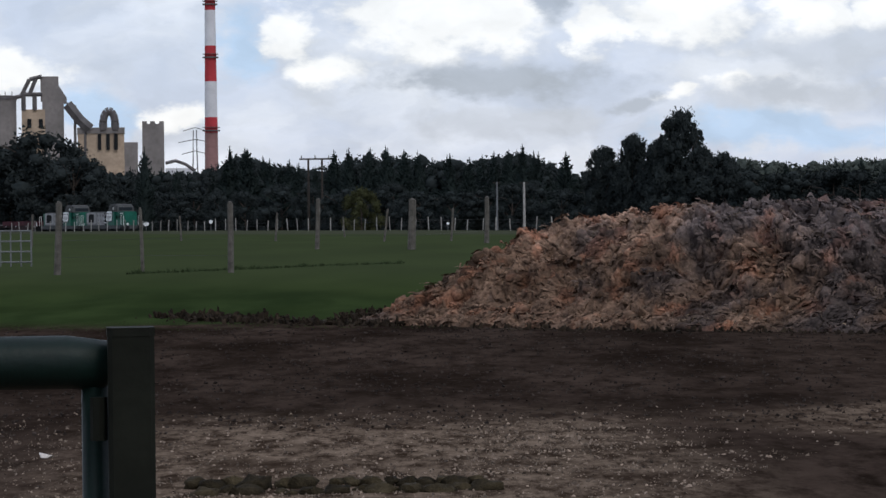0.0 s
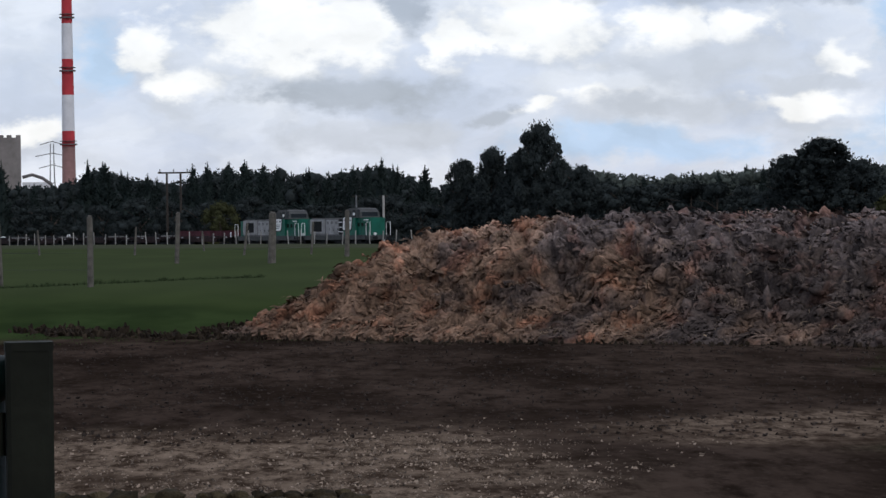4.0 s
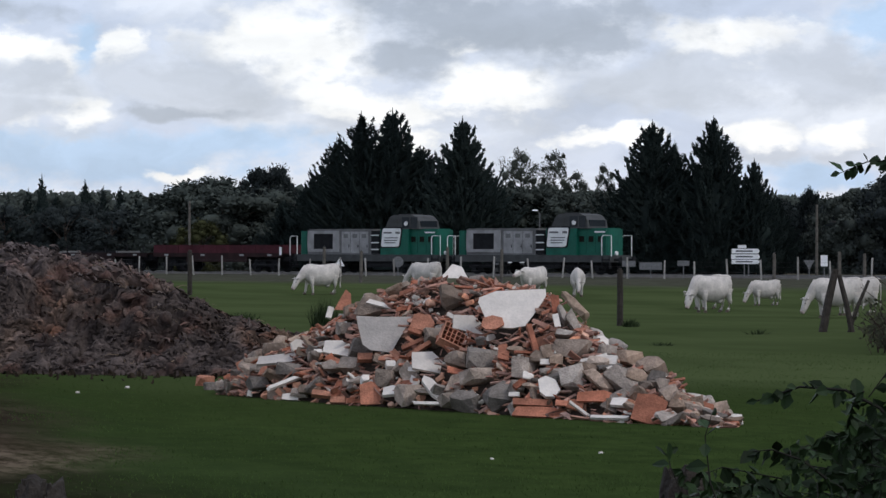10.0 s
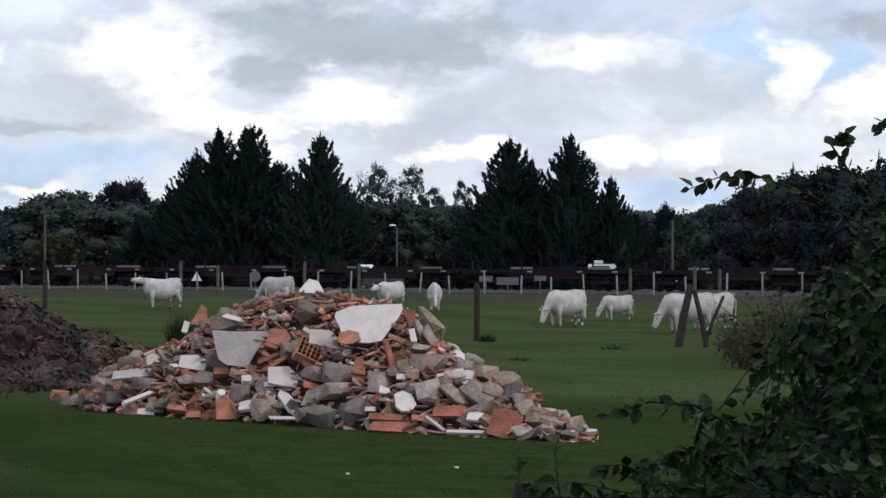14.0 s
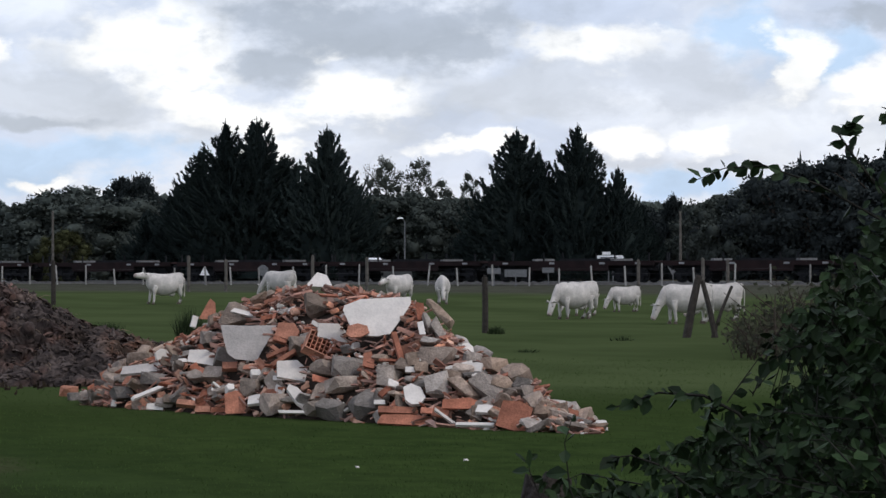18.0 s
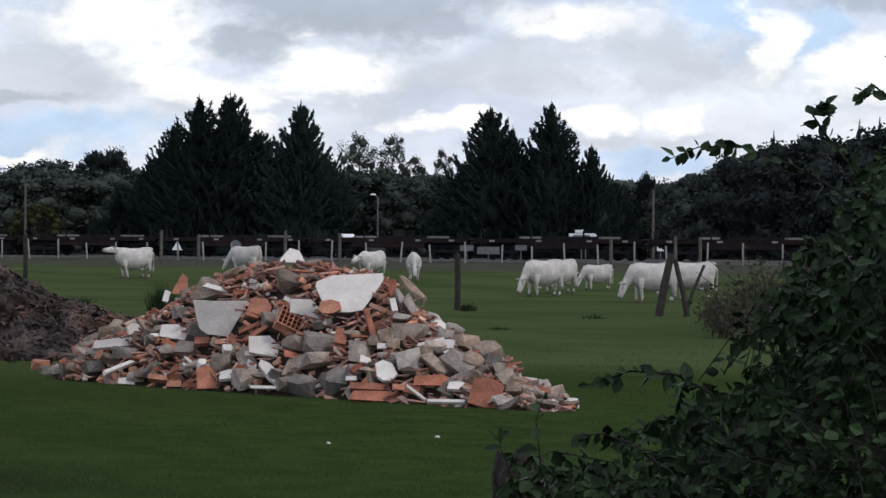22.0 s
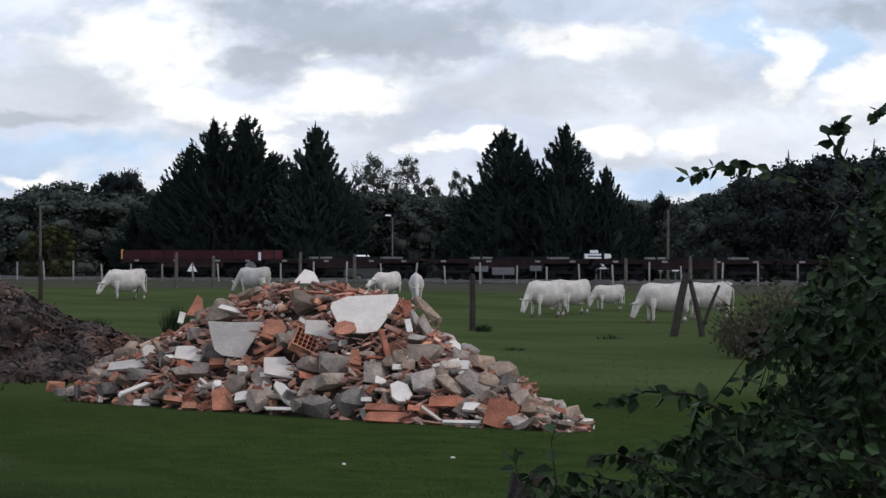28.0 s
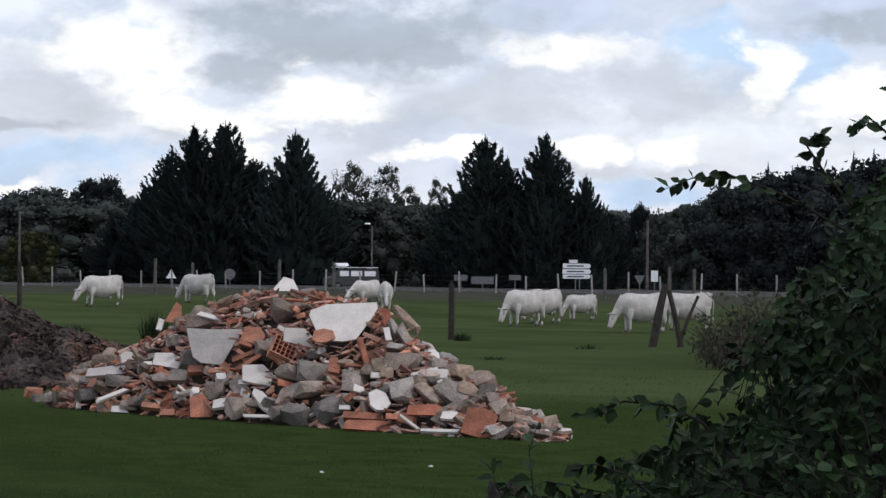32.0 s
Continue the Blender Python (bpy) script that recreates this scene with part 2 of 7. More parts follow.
    rank = math_node(t, "MULTIPLY", step(math_node(t, "ADD", Y, math_node(t, "MULTIPLY", patchy, 24)), 92, 72), step(X, 12, 5))
    grass = mixed(grass, mixed((0.014, 0.024, 0.010), (0.030, 0.048, 0.018), step(noise_of(0.7, 5, 0.3), 0.35, 0.7)), math_node(t, "MULTIPLY", rank, 0.7))
    earth = mixed((0.013, 0.009, 0.007), (0.052, 0.037, 0.029), math_node(t, "MULTIPLY", step(noise_of(0.45, 6, 0.35), 0.3, 0.65), step(noise_of(2.6, 7, 0.3, 0.7), 0.3, 0.62)))
    earth = mixed(earth, (0.055, 0.041, 0.033), math_node(t, "MULTIPLY", step(fine, 0.55, 0.7), 0.5))
    gravel = mixed((0.030, 0.020, 0.014), (0.18, 0.135, 0.10), math_node(t, "MULTIPLY", step(noise_of(4, 8, 0.35, 0.75), 0.38, 0.62), step(noise_of(0.5, 5, 1.0), 0.25, 0.55)))
    # the yard: bare between the gate and the heap, turning to grass by the rubble
    wobble = math_node(t, "MULTIPLY", math_node(t, "SUBTRACT", noise_of(0.22, 5), 0.5), 6)
    right = step(math_node(t, "ADD", math_node(t, "SUBTRACT", X, math_node(t, "MULTIPLY", Y, 0.19)), math_node(t, "MULTIPLY", wobble, 0.6)), 2.9, 0.3)
    near = step(math_node(t, "ADD", Y, math_node(t, "MULTIPLY", wobble, 0.8)), 58.5, 52.5)
    dx = math_node(t, "DIVIDE", math_node(t, "ADD", X, 2.6), 5.0)
    dy = math_node(t, "DIVIDE", math_node(t, "SUBTRACT", Y, 54.8), 1.7)
    spill = math_node(t, "ADD", math_node(t, "SQRT", math_node(t, "ADD", math_node(t, "MULTIPLY", dx, dx), math_node(t, "MULTIPLY", dy, dy))), math_node(t, "MULTIPLY", wobble, 0.15))
    yard = math_node(t, "MAXIMUM", math_node(t, "MULTIPLY", right, near), step(spill, 1.15, 0.65))
    stony = math_node(t, "MULTIPLY", step(math_node(t, "ADD", Y, math_node(t, "MULTIPLY", wobble, 0.9)), 31.5, 26), math_node(t, "MULTIPLY", step(math_node(t, "ADD", X, math_node(t, "MULTIPLY", wobble, 0.4)), 3.2, 0.8), step(X, -4.2, -1.8)))
    ex = math_node(t, "DIVIDE", math_node(t, "SUBTRACT", X, 5.4), 3.2)
    ey = math_node(t, "DIVIDE", math_node(t, "SUBTRACT", Y, 27.5), 3.2)
    bare = math_node(t, "ADD", math_node(t, "ADD", math_node(t, "MULTIPLY", ex, ex), math_node(t, "MULTIPLY", ey, ey)), math_node(t, "MULTIPLY", wobble, 0.35))
    stony = math_node(t, "MAXIMUM", stony, math_node(t, "MULTIPLY", step(bare, 1.2, 0.2), 0.75))
    beyond = step(math_node(t, "ADD", math_node(t, "MULTIPLY", X, 0.8545), math_node(t, "MULTIPLY", Y, 0.5195)), 172, 177)
    grass = mixed(grass, mixed((0.085, 0.078, 0.055), (0.14, 0.128, 0.092), step(mid, 0.3, 0.7)), beyond)
    col = mixed(grass, mixed(earth, gravel, stony), yard)
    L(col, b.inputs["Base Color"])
    n = node(t, "ShaderNodeBump")
    n.inputs["Strength"].default_value, n.inputs["Distance"].default_value = 0.35, 0.05
    L(fine, n.inputs["Height"])
    L(n.outputs[0], b.inputs["Normal"])
    return m


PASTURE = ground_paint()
STRAW = paint("straw", (0.15, 0.108, 0.072), 0.9, vary=0.4, scale=1.2, bump=0, island=0.6)
CONCRETE = paint("concrete", (0.32, 0.285, 0.255), 0.9, vary=0.4, scale=5, bump=0.9, random_part=0.5, tones=(1.14, 0.92, 0.76))
SLAB = paint("grey_slab", (0.49, 0.45, 0.42), 0.9, vary=0.2, scale=4, bump=0.4)
PLASTER = paint("plaster", (0.71, 0.655, 0.60), 0.85, vary=0.15, scale=4, bump=0.2, random_part=0.12)
TERRA = paint("terracotta", (0.42, 0.15, 0.09), 0.85, vary=0.4, scale=5, bump=0.5, random_part=0.35, tones=(1.1, 1.45, 1.6))
RUBBLE = paint("rubble", (0.42, 0.27, 0.20), 0.95, vary=0.4, scale=5, bump=0.6, island=0.65, tones=(1.25, 0.88, 0.72))
HIDE = paint("white_hide", (0.57, 0.53, 0.49), 0.8, vary=0.26, scale=2.2, bump=0.15, random_part=0.08, spec=0.1)
MUZZLE = paint("muzzle", (0.40, 0.33, 0.30), 0.7, vary=0.2)
HOOF = paint("hoof", (0.10, 0.08, 0.06), 0.6)
CONIFER = paint("conifer_needles", (0.024, 0.033, 0.031), 0.9, vary=0.25, scale=0.3, bump=0, bump_scale=4, spec=0.0)
# distance haze is put into this lifted grey-green
FOLIAGE = paint("dull_foliage", (0.068, 0.080, 0.071), 0.9, vary=0.3, scale=0.2, bump=0, bump_scale=4, spec=0.0)
BARK = paint("bark", (0.07, 0.055, 0.045), 0.95, vary=0.4, scale=4, bump=0.6)
LEAF = paint("bush_leaf", (0.020, 0.040, 0.014), 0.6, vary=0.35, scale=9, bump=0, island=0.5, spec=0.15)
STEM = paint("bush_stem", (0.014, 0.013, 0.009), 0.8, vary=0.3)
POST_WOOD = paint("weathered_wood", (0.12, 0.11, 0.095), 0.95, vary=0.4, scale=5, bump=0.6)
DARK_WOOD = paint("dark_wet_wood", (0.045, 0.038, 0.032), 0.9, vary=0.4, scale=8, bump=0.7)
GREEN_PAINT = paint("dark_green_paint", (0.004, 0.013, 0.010), 0.5, vary=0.25, scale=9, bump=0.08, spec=0.2)
LOCO_GREEN = paint("loco_green", (0.006, 0.10, 0.068), 0.5, vary=0.2, scale=1.2, bump=0.05)
LOCO_GREY = paint("loco_grey", (0.14, 0.142, 0.142), 0.6, vary=0.25, scale=1.5, bump=0.05)
LOCO_PALE = paint("loco_pale_grey", (0.29, 0.29, 0.29), 0.6, vary=0.25, scale=1.5, bump=0.05)
LOCO_WHITE = paint("loco_white", (0.75, 0.76, 0.75), 0.5, vary=0.1, scale=2, bump=0.03)
LOCO_DARK = paint("loco_dark", (0.018, 0.019, 0.021), 0.8, vary=0.3, scale=2, bump=0.1, spec=0.1)
CAB_GREY = paint("cab_grey", (0.055, 0.058, 0.058), 0.7, vary=0.25, scale=1.5, bump=0.05)
WIRE = paint("fence_wire", (0.06, 0.06, 0.06), 0.7, 0.3, vary=0.2)
GLASS = paint("dark_glass", (0.02, 0.025, 0.03), 0.08, vary=0.1)
RUST_RED = paint("rust_red", (0.062, 0.012, 0.018), 0.8, vary=0.35, scale=1.2, bump=0.1, random_part=0.2)
DARK_RUST = paint("dark_rust", (0.022, 0.010, 0.010), 0.85, vary=0.4, scale=1.2, bump=0.1, random_part=0.3)
STEEL = paint("steel", (0.20, 0.19, 0.18), 0.4, 0.8, vary=0.2, scale=2)
BALLAST = paint("ballast", (0.040, 0.036, 0.033), 0.95, vary=0.4, scale=9, bump=0.8, spec=0.1)
ASPHALT = paint("asphalt", (0.055, 0.055, 0.055), 0.9, vary=0.25, scale=4, bump=0.3)
SIGN_WHITE = paint("sign_white", (0.78, 0.79, 0.80), 0.4, vary=0.06, scale=3)
SIGN_BACK = paint("galvanised", (0.16, 0.165, 0.17), 0.6, 0.3, vary=0.2)
INK = paint("dark_ink", (0.03, 0.03, 0.04), 0.6, vary=0.1)
CHIM_RED = paint("chimney_red", (0.45, 0.045, 0.055), 0.8, vary=0.15, scale=0.2, bump=0.1)
CHIM_WHITE = paint("chimney_white", (0.66, 0.66, 0.68), 0.8, vary=0.12, scale=0.2, bump=0.1)
CHIM_DUSTY = paint("chimney_dusty", (0.30, 0.17, 0.16), 0.9, vary=0.2, scale=0.2, bump=0.1)
OCHRE_WALL = paint("ochre_stucco", (0.42, 0.325, 0.24), 0.9, vary=0.25, scale=0.15, bump=0.2)
GREY_WALL = paint("grey_concrete", (0.22, 0.20, 0.19), 0.9, vary=0.25, scale=0.12, bump=0.2)
ROOF_STEEL = paint("roof_sheet", (0.13, 0.12, 0.12), 0.8, 0.1, vary=0.25, scale=0.3)
STONE = paint("field_stone", (0.048, 0.038, 0.022), 0.95, vary=0.5, scale=8, bump=0.8, random_part=0.5, spec=0.1)


def dung_paint(name, by_part):
    """Rotting manure: dark grey-brown with rusty and straw-coloured patches, the fresh straw at its low end."""
    m = paint(name, (0.090, 0.071, 0.064), 0.95, vary=0.6, scale=1.8, bump=0.6, bump_scale=18, spec=0.1, **({"random_part": 0.25} if by_part else {"island": 0.36}))
    t = m.node_tree
    L = t.links.new
    b = t.nodes["Principled BSDF"]
    old = b.inputs["Base Color"].links[0].from_socket
    geo = node(t, "ShaderNodeNewGeometry")
    xyz = node(t, "ShaderNodeSeparateXYZ")
    L(geo.outputs["Position"], xyz.inputs[0])
    n1, n2 = node(t, "ShaderNodeTexNoise"), node(t, "ShaderNodeTexNoise")
    for n, s in ((n1, 0.55), (n2, 1.5)):
        L(geo.outputs["Position"], n.inputs["Vector"])
        n.inputs["Scale"].default_value, n.inputs["Detail"].default_value = s, 5
    span = node(t, "ShaderNodeMapRange", interp="SMOOTHSTEP")
    L(xyz.outputs[0], span.inputs["Value"])
    span.inputs["From Min"].default_value, span.inputs["From Max"].default_value = 8.5, 2.5
    span.inputs["To Min"].default_value, span.inputs["To Max"].default_value = -0.10, 0.19
    low = node(t, "ShaderNodeMapRange", interp="SMOOTHSTEP")
    L(xyz.outputs[2], low.inputs["Value"])
    low.inputs["From Min"].default_value, low.inputs["From Max"].default_value = 2.3, 0.9
    low.inputs["To Min"].default_value, low.inputs["To Max"].default_value = -0.05, 0.05
    k = math_node(t, "ADD", math_node(t, "ADD", n1.outputs["Fac"], span.outputs["Result"]), low.outputs["Result"])
    f1 = node(t, "ShaderNodeMapRange", interp="SMOOTHSTEP")
    L(k, f1.inputs["Value"])
    f1.inputs["From Min"].default_value, f1.inputs["From Max"].default_value = 0.46, 0.72
    f1.inputs["To Max"].default_value = 0.8
    f2 = node(t, "ShaderNodeMapRange", interp="SMOOTHSTEP")
    L(n2.outputs["Fac"], f2.inputs["Value"])
    f2.inputs["From Min"].default_value, f2.inputs["From Max"].default_value = 0.5, 0.66
    f2.inputs["To Max"].default_value = 0.65
    rust, tan = node(t, "ShaderNodeMixRGB", mode="MULTIPLY"), node(t, "ShaderNodeMixRGB", mode="MULTIPLY")
    L(f2.outputs["Result"], rust.inputs[0])
    L(old, rust.inputs[1])
    rust.inputs[2].default_value = (1.45, 0.98, 0.82, 1)
    L(f1.outputs["Result"], tan.inputs[0])
    L(rust.outputs[0], tan.inputs[1])
    tan.inputs[2].default_value = (2.5, 1.98, 1.45, 1)
    # sky light on the crest put into the colour: paler and bluer with height
    sky_lift = node(t, "ShaderNodeMapRange", interp="SMOOTHSTEP")
    L(math_node(t, "ADD", xyz.outputs[2], n2.outputs["Fac"]), sky_lift.inputs["Value"])
    sky_lift.inputs["From Min"].default_value, sky_lift.inputs["From Max"].default_value = 1.7, 2.6
    sky_lit = node(t, "ShaderNodeMixRGB", mode="MULTIPLY")
    L(sky_lift.outputs["Result"], sky_lit.inputs[0])
    L(tan.outputs[0], sky_lit.inputs[1])
    sky_lit.inputs[2].default_value = (1.8, 1.85, 1.95, 1)
    L(sky_lit.outputs[0], b.inputs["Base Color"])
    return m


DUNG, DUNG_PART = dung_paint("dung", False), dung_paint("dung_clod", True)
# core painted near-black to give shade in the gaps between rubble pieces
MOUND_SHADE = paint("rubble_dust", (0.045, 0.033, 0.026), 0.95, vary=0.4, scale=6, bump=0.8, spec=0.1)
WET_LITTER = paint("wet_litter", (0.030, 0.022, 0.015), 0.95, vary=0.4, scale=6, bump=0.6, island=0.5, spec=0.1)
# bluish lift in this colour stands in for haze over the far trees
DARK_WOODS = paint("dark_conifer_wood", (0.032, 0.039, 0.039), 0.9, vary=0.3, scale=0.25, bump=0, bump_scale=4, spec=0.0)
DRY_LEAF = paint("bramble_leaf", (0.032, 0.035, 0.020), 0.9, vary=0.4, scale=2, bump=0, island=0.5, spec=0.1)
TUSSOCK = paint("rank_grass", (0.034, 0.050, 0.022), 0.9, vary=0.3, scale=2, bump=0, island=0.5, spec=0.05)
TERRA_CHIPS = paint("terracotta_chips", (0.37, 0.18, 0.13), 0.9, vary=0.35, scale=6, bump=0.2, island=0.55, tones=(1.1, 1.5, 1.7))
PLASTER_CHIPS = paint("plaster_chips", (0.60, 0.56, 0.50), 0.9, vary=0.2, scale=6, bump=0.2, island=0.3)
TAIL_ORANGE = paint("tail_board_orange", (0.70, 0.33, 0.10), 0.6, vary=0.1)
PALE_POST = paint("pale_post_wood", (0.30, 0.29, 0.27), 0.9, vary=0.3, scale=4, random_part=0.25)
PALE_LEAF = paint("yellow_green_leaf", (0.058, 0.062, 0.030), 0.9, vary=0.35, scale=0.3, bump=0, bump_scale=4, spec=0.0)
GREY_LEAF = paint("grey_green_leaf", (0.075, 0.085, 0.072), 0.9, vary=0.35, scale=0.3, bump=0, bump_scale=4, spec=0.0)
GRASS_BLADE = paint("grass_blade", (0.040, 0.066, 0.020), 0.9, vary=0.2, scale=0.6, bump=0, island=0.3, spec=0.0)
DRY_TWIG = paint("dry_twig", (0.052, 0.040, 0.032), 0.9, vary=0.4, scale=2, bump=0, island=0.5, spec=0.1)
PEBBLE = paint("pale_pebble", (0.20, 0.155, 0.12), 0.9, vary=0.3, scale=8, bump=0, island=0.75, spec=0.1)
LEAF_PART = paint("shoot_leaf", (0.019, 0.038, 0.014), 0.6, vary=0.35, scale=9, bump=0, random_part=0.45, spec=0.15)
CRUMB = paint("earth_crumb", (0.040, 0.031, 0.026), 0.95, vary=0.3, scale=6, bump=0, island=0.5, spec=0.05)
POST_GREEN = paint("dark_post_paint", (0.012, 0.013, 0.009), 0.7, vary=0.3, scale=7, bump=0.1, spec=0.1)


# ---- mesh tools ----
class Mesh:
    """Collects vertices and faces for one mesh object."""

    def __init__(self):
        self.v, self.f = [], []

    def add(self, verts, faces):
        k = len(self.v)
        self.v.extend([tuple(p) for p in verts])
        self.f.extend([tuple(i + k for i in face) for face in faces])
        return self

    def box(self, cx, cy, cz, sx, sy, sz, m=None, taper=1.0, chamfer=0.0):
        hx, hy, hz = sx / 2, sy / 2, sz / 2
        if chamfer:
            c = min(chamfer, hx * 0.9, hy * 0.9)
            ring = [(-hx + c, -hy), (hx - c, -hy), (hx, -hy + c), (hx, hy - c), (hx - c, hy), (-hx + c, hy), (-hx, hy - c), (-hx, -hy + c)]
        else:
            ring = [(-hx, -hy), (hx, -hy), (hx, hy), (-hx, hy)]
        n = len(ring)
        pts = [Vector((cx + x, cy + y, cz - hz)) for x, y in ring] + [Vector((cx + x * taper, cy + y * taper, cz + hz)) for x, y in ring]
        if m is not None:
            pts = [m @ p for p in pts]
        return self.add(pts, [tuple(reversed(range(n))), tuple(range(n, 2 * n))] + [(i, (i + 1) % n, n + (i + 1) % n, n + i) for i in range(n)])

    def tube(self, points, radii, n=8, squash=1.0):
        """A closed tube through the points."""
        points = [Vector(p) for p in points]
        if isinstance(radii, (int, float)):
            radii = [radii] * len(points)
        verts, faces = [], []
        for i, p in enumerate(points):
            d = (points[min(i + 1, len(points) - 1)] - points[max(i - 1, 0)]).normalized()
            side = d.cross(Vector((0, 0, 1)))
            side = side.normalized() if side.length > 0.05 else Vector((1, 0, 0))
            up = side.cross(d).normalized()
            for k in range(n):
                a = 2 * math.pi * k / n
                verts.append(p + side * (math.cos(a) * radii[i] * squash) + up * (math.sin(a) * radii[i]))
        for i in range(len(points) - 1):
            for k in range(n):
                a, b = i * n + k, i * n + (k + 1) % n
                faces.append((a, a + n, b + n, b))
        faces.append(tuple(range(n)))
        faces.append(tuple(reversed(range((len(points) - 1) * n, len(points) * n))))
        return self.add(verts, faces)

    def rings(self, stations, n=12):
        """A skin over upright rings: (x, z, half width, half height), lengthways along x."""
        verts, faces = [], []
        for x, z, w, h in stations:
            for k in range(n):
                a = 2 * math.pi * k / n
                verts.append((x, math.cos(a) * w, z + math.sin(a) * h))
        for i in range(len(stations) - 1):
            for k in range(n):
                a, b = i * n + k, i * n + (k + 1) % n
                faces.append((a, b, b + n, a + n))
        faces.append(tuple(reversed(range(n))))
        faces.append(tuple(range((len(stations) - 1) * n, len(stations) * n)))
        return self.add(verts, faces)

    def data(self, name, mat, smooth=False):
        me = bpy.data.meshes.new(name)
        me.from_pydata(self.v, [], self.f)
        me.materials.append(mat)
        if smooth:
            me.polygons.foreach_set("use_smooth", [True] * len(me.polygons))
        me.update()
        return me


def part(name, mesh, mat, parent, label="", smooth=False):
    """One mesh object under a thing or a part."""
    ob = new(name, mesh.data(name, mat, smooth) if isinstance(mesh, Mesh) else mesh)
    ob.parent = parent
    return tagged(ob, label)


def single(name, mesh, mat, label, category, group="", kind="", smooth=False):
    return tagged(new(name, mesh.data(name, mat, smooth)), label, category, group, kind)


def thing(name, label, category, group="", kind=""):
    return tagged(new(name), label, category, group, kind)


def polar(az, d, z=None):
    a = radians(az)
    x, y = d * math.sin(a), d * math.cos(a)
    return Vector((x, y, land(x, y) if z is None else z))


def ease(v, a, b):
    k = min(1.0, max(0.0, (v - a) / (b - a)))
    return k * k * (3 - 2 * k)


# the railway: a straight line that passes 166 m off at its nearest
RAIL_AZ, RAIL_OFF, RAIL_Z = radians(58.7), 166.0, 0.5
RAIL_N = Vector((math.sin(RAIL_AZ), math.cos(RAIL_AZ), 0))
RAIL_T = Vector((math.cos(RAIL_AZ), -math.sin(RAIL_AZ), 0))
RAIL_TURN = math.degrees(math.atan2(RAIL_T.y, RAIL_T.x))


def rail(s, off=0.0, z=0.0):
    return RAIL_N * (RAIL_OFF + off) + RAIL_T * s + Vector((0, 0, z))


def land(x, y):
    """Height of the ground: level by the camera, swelling gently to the field's far side."""
    r = math.hypot(x, y)
    az = math.degrees(math.atan2(x, y))
    left = 0.6 * ease(r, 54, 92) + 0.35 * ease(r, 90, 150) + 0.2 * ease(r, 200, 350)
    right = 0.42 * ease(r, 100, 142)
    k = ease(az, 12, -1) if az > -90 else 1.0
    h = left * k + right * (1 - k)
    off = x * RAIL_N.x + y * RAIL_N.y - RAIL_OFF
    h = h + (0.2 - h) * ease(abs(off), 16, 7) if abs(off) < 16 else h
    if off > 7:
        h = h + (0.3 - h) * ease(off, 7, 20)
    bumps = 0.04 * noise.noise(Vector((x * 0.12, y * 0.12, 0))) + 0.006 * noise.noise(Vector((x, y, 3)))
    return h + bumps * ease(r, 2, 8) * ease(r, 900, 300)


# ---- ground ----
def build_ground():
    radii = [0.6 * 1.06 ** i for i in range(40)] + [6.5 + 0.45 * i for i in range(130)] + [66 * 1.022 ** i for i in range(85)] + [430, 480, 550, 650, 800, 1000, 1300, 1800, 2500, 3500, 4600]
    radii = sorted(set(round(r, 3) for r in radii))
    angles = [-14 + 0.45 * i for i in range(118)]
    angles += [angles[-1] + 4 * (i + 1) for i in range(int((346 - angles[-1]) / 4))]
    m = Mesh()
    n = len(angles)
    verts, faces = [(0, 0, land(0, 0))], []
    for r in radii:
        for a in angles:
            x, y = r * math.sin(radians(a)), r * math.cos(radians(a))
            verts.append((x, y, land(x, y)))
    for k in range(n):
        faces.append((0, 1 + (k + 1) % n, 1 + k))
    for i in range(len(radii) - 1):
        for k in range(n):
            a, b = 1 + i * n + k, 1 + i * n + (k + 1) % n
            faces.append((a, b, b + n, a + n))
    m.add(verts, faces)
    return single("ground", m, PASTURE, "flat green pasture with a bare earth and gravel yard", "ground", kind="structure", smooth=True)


build_ground()

# ---- the manure heap ----
HEAP_O, HEAP_E, HEAP_B = Vector((-1.6, 55.2, 0)), Vector((0.792, -0.611, 0)), Vector((0.611, 0.792, 0))
HEAP_TOP = [(-0.5, 0), (0.0, 0.25), (0.8, 0.78), (1.4, 1.25), (2.0, 1.66), (2.7, 1.93), (3.8, 2.02), (6, 2.18), (11.2, 2.14), (14.4, 1.95), (16.4, 1.66), (17.2, 1.3), (18.2, 0.8), (19.4, 0.5), (21, 0.12), (22, 0)]


def along(table, u):
    return float(np.interp(u, [a for a, _ in table], [b for _, b in table]))


def heap_height(u, v):
    top = along(HEAP_TOP, u + 0.42 * max(0.0, v - 2.8) * ease(u, 9, 15) - 0.35 * max(0.0, v - 3.5) * ease(u, 5, 1))
    if top <= 0 or v <= 0 or v >= 10.5:
        return 0.0
    wide = 0.9 + 3.1 * top / 2.36
    swell = 0.5 + noise.noise(Vector((u * 0.42, v * 0.3, 12)))
    front = ease(v, -0.3 - 0.2 * swell, wide * (0.8 + 0.4 * swell))
    back = 1 - ease(v, 6.2, 10.3)
    crest = top * min(front, back)
    k = min(1, crest * 1.1)
    return max(0.0, crest * 0.97 + k * heap_lumps(u, v))


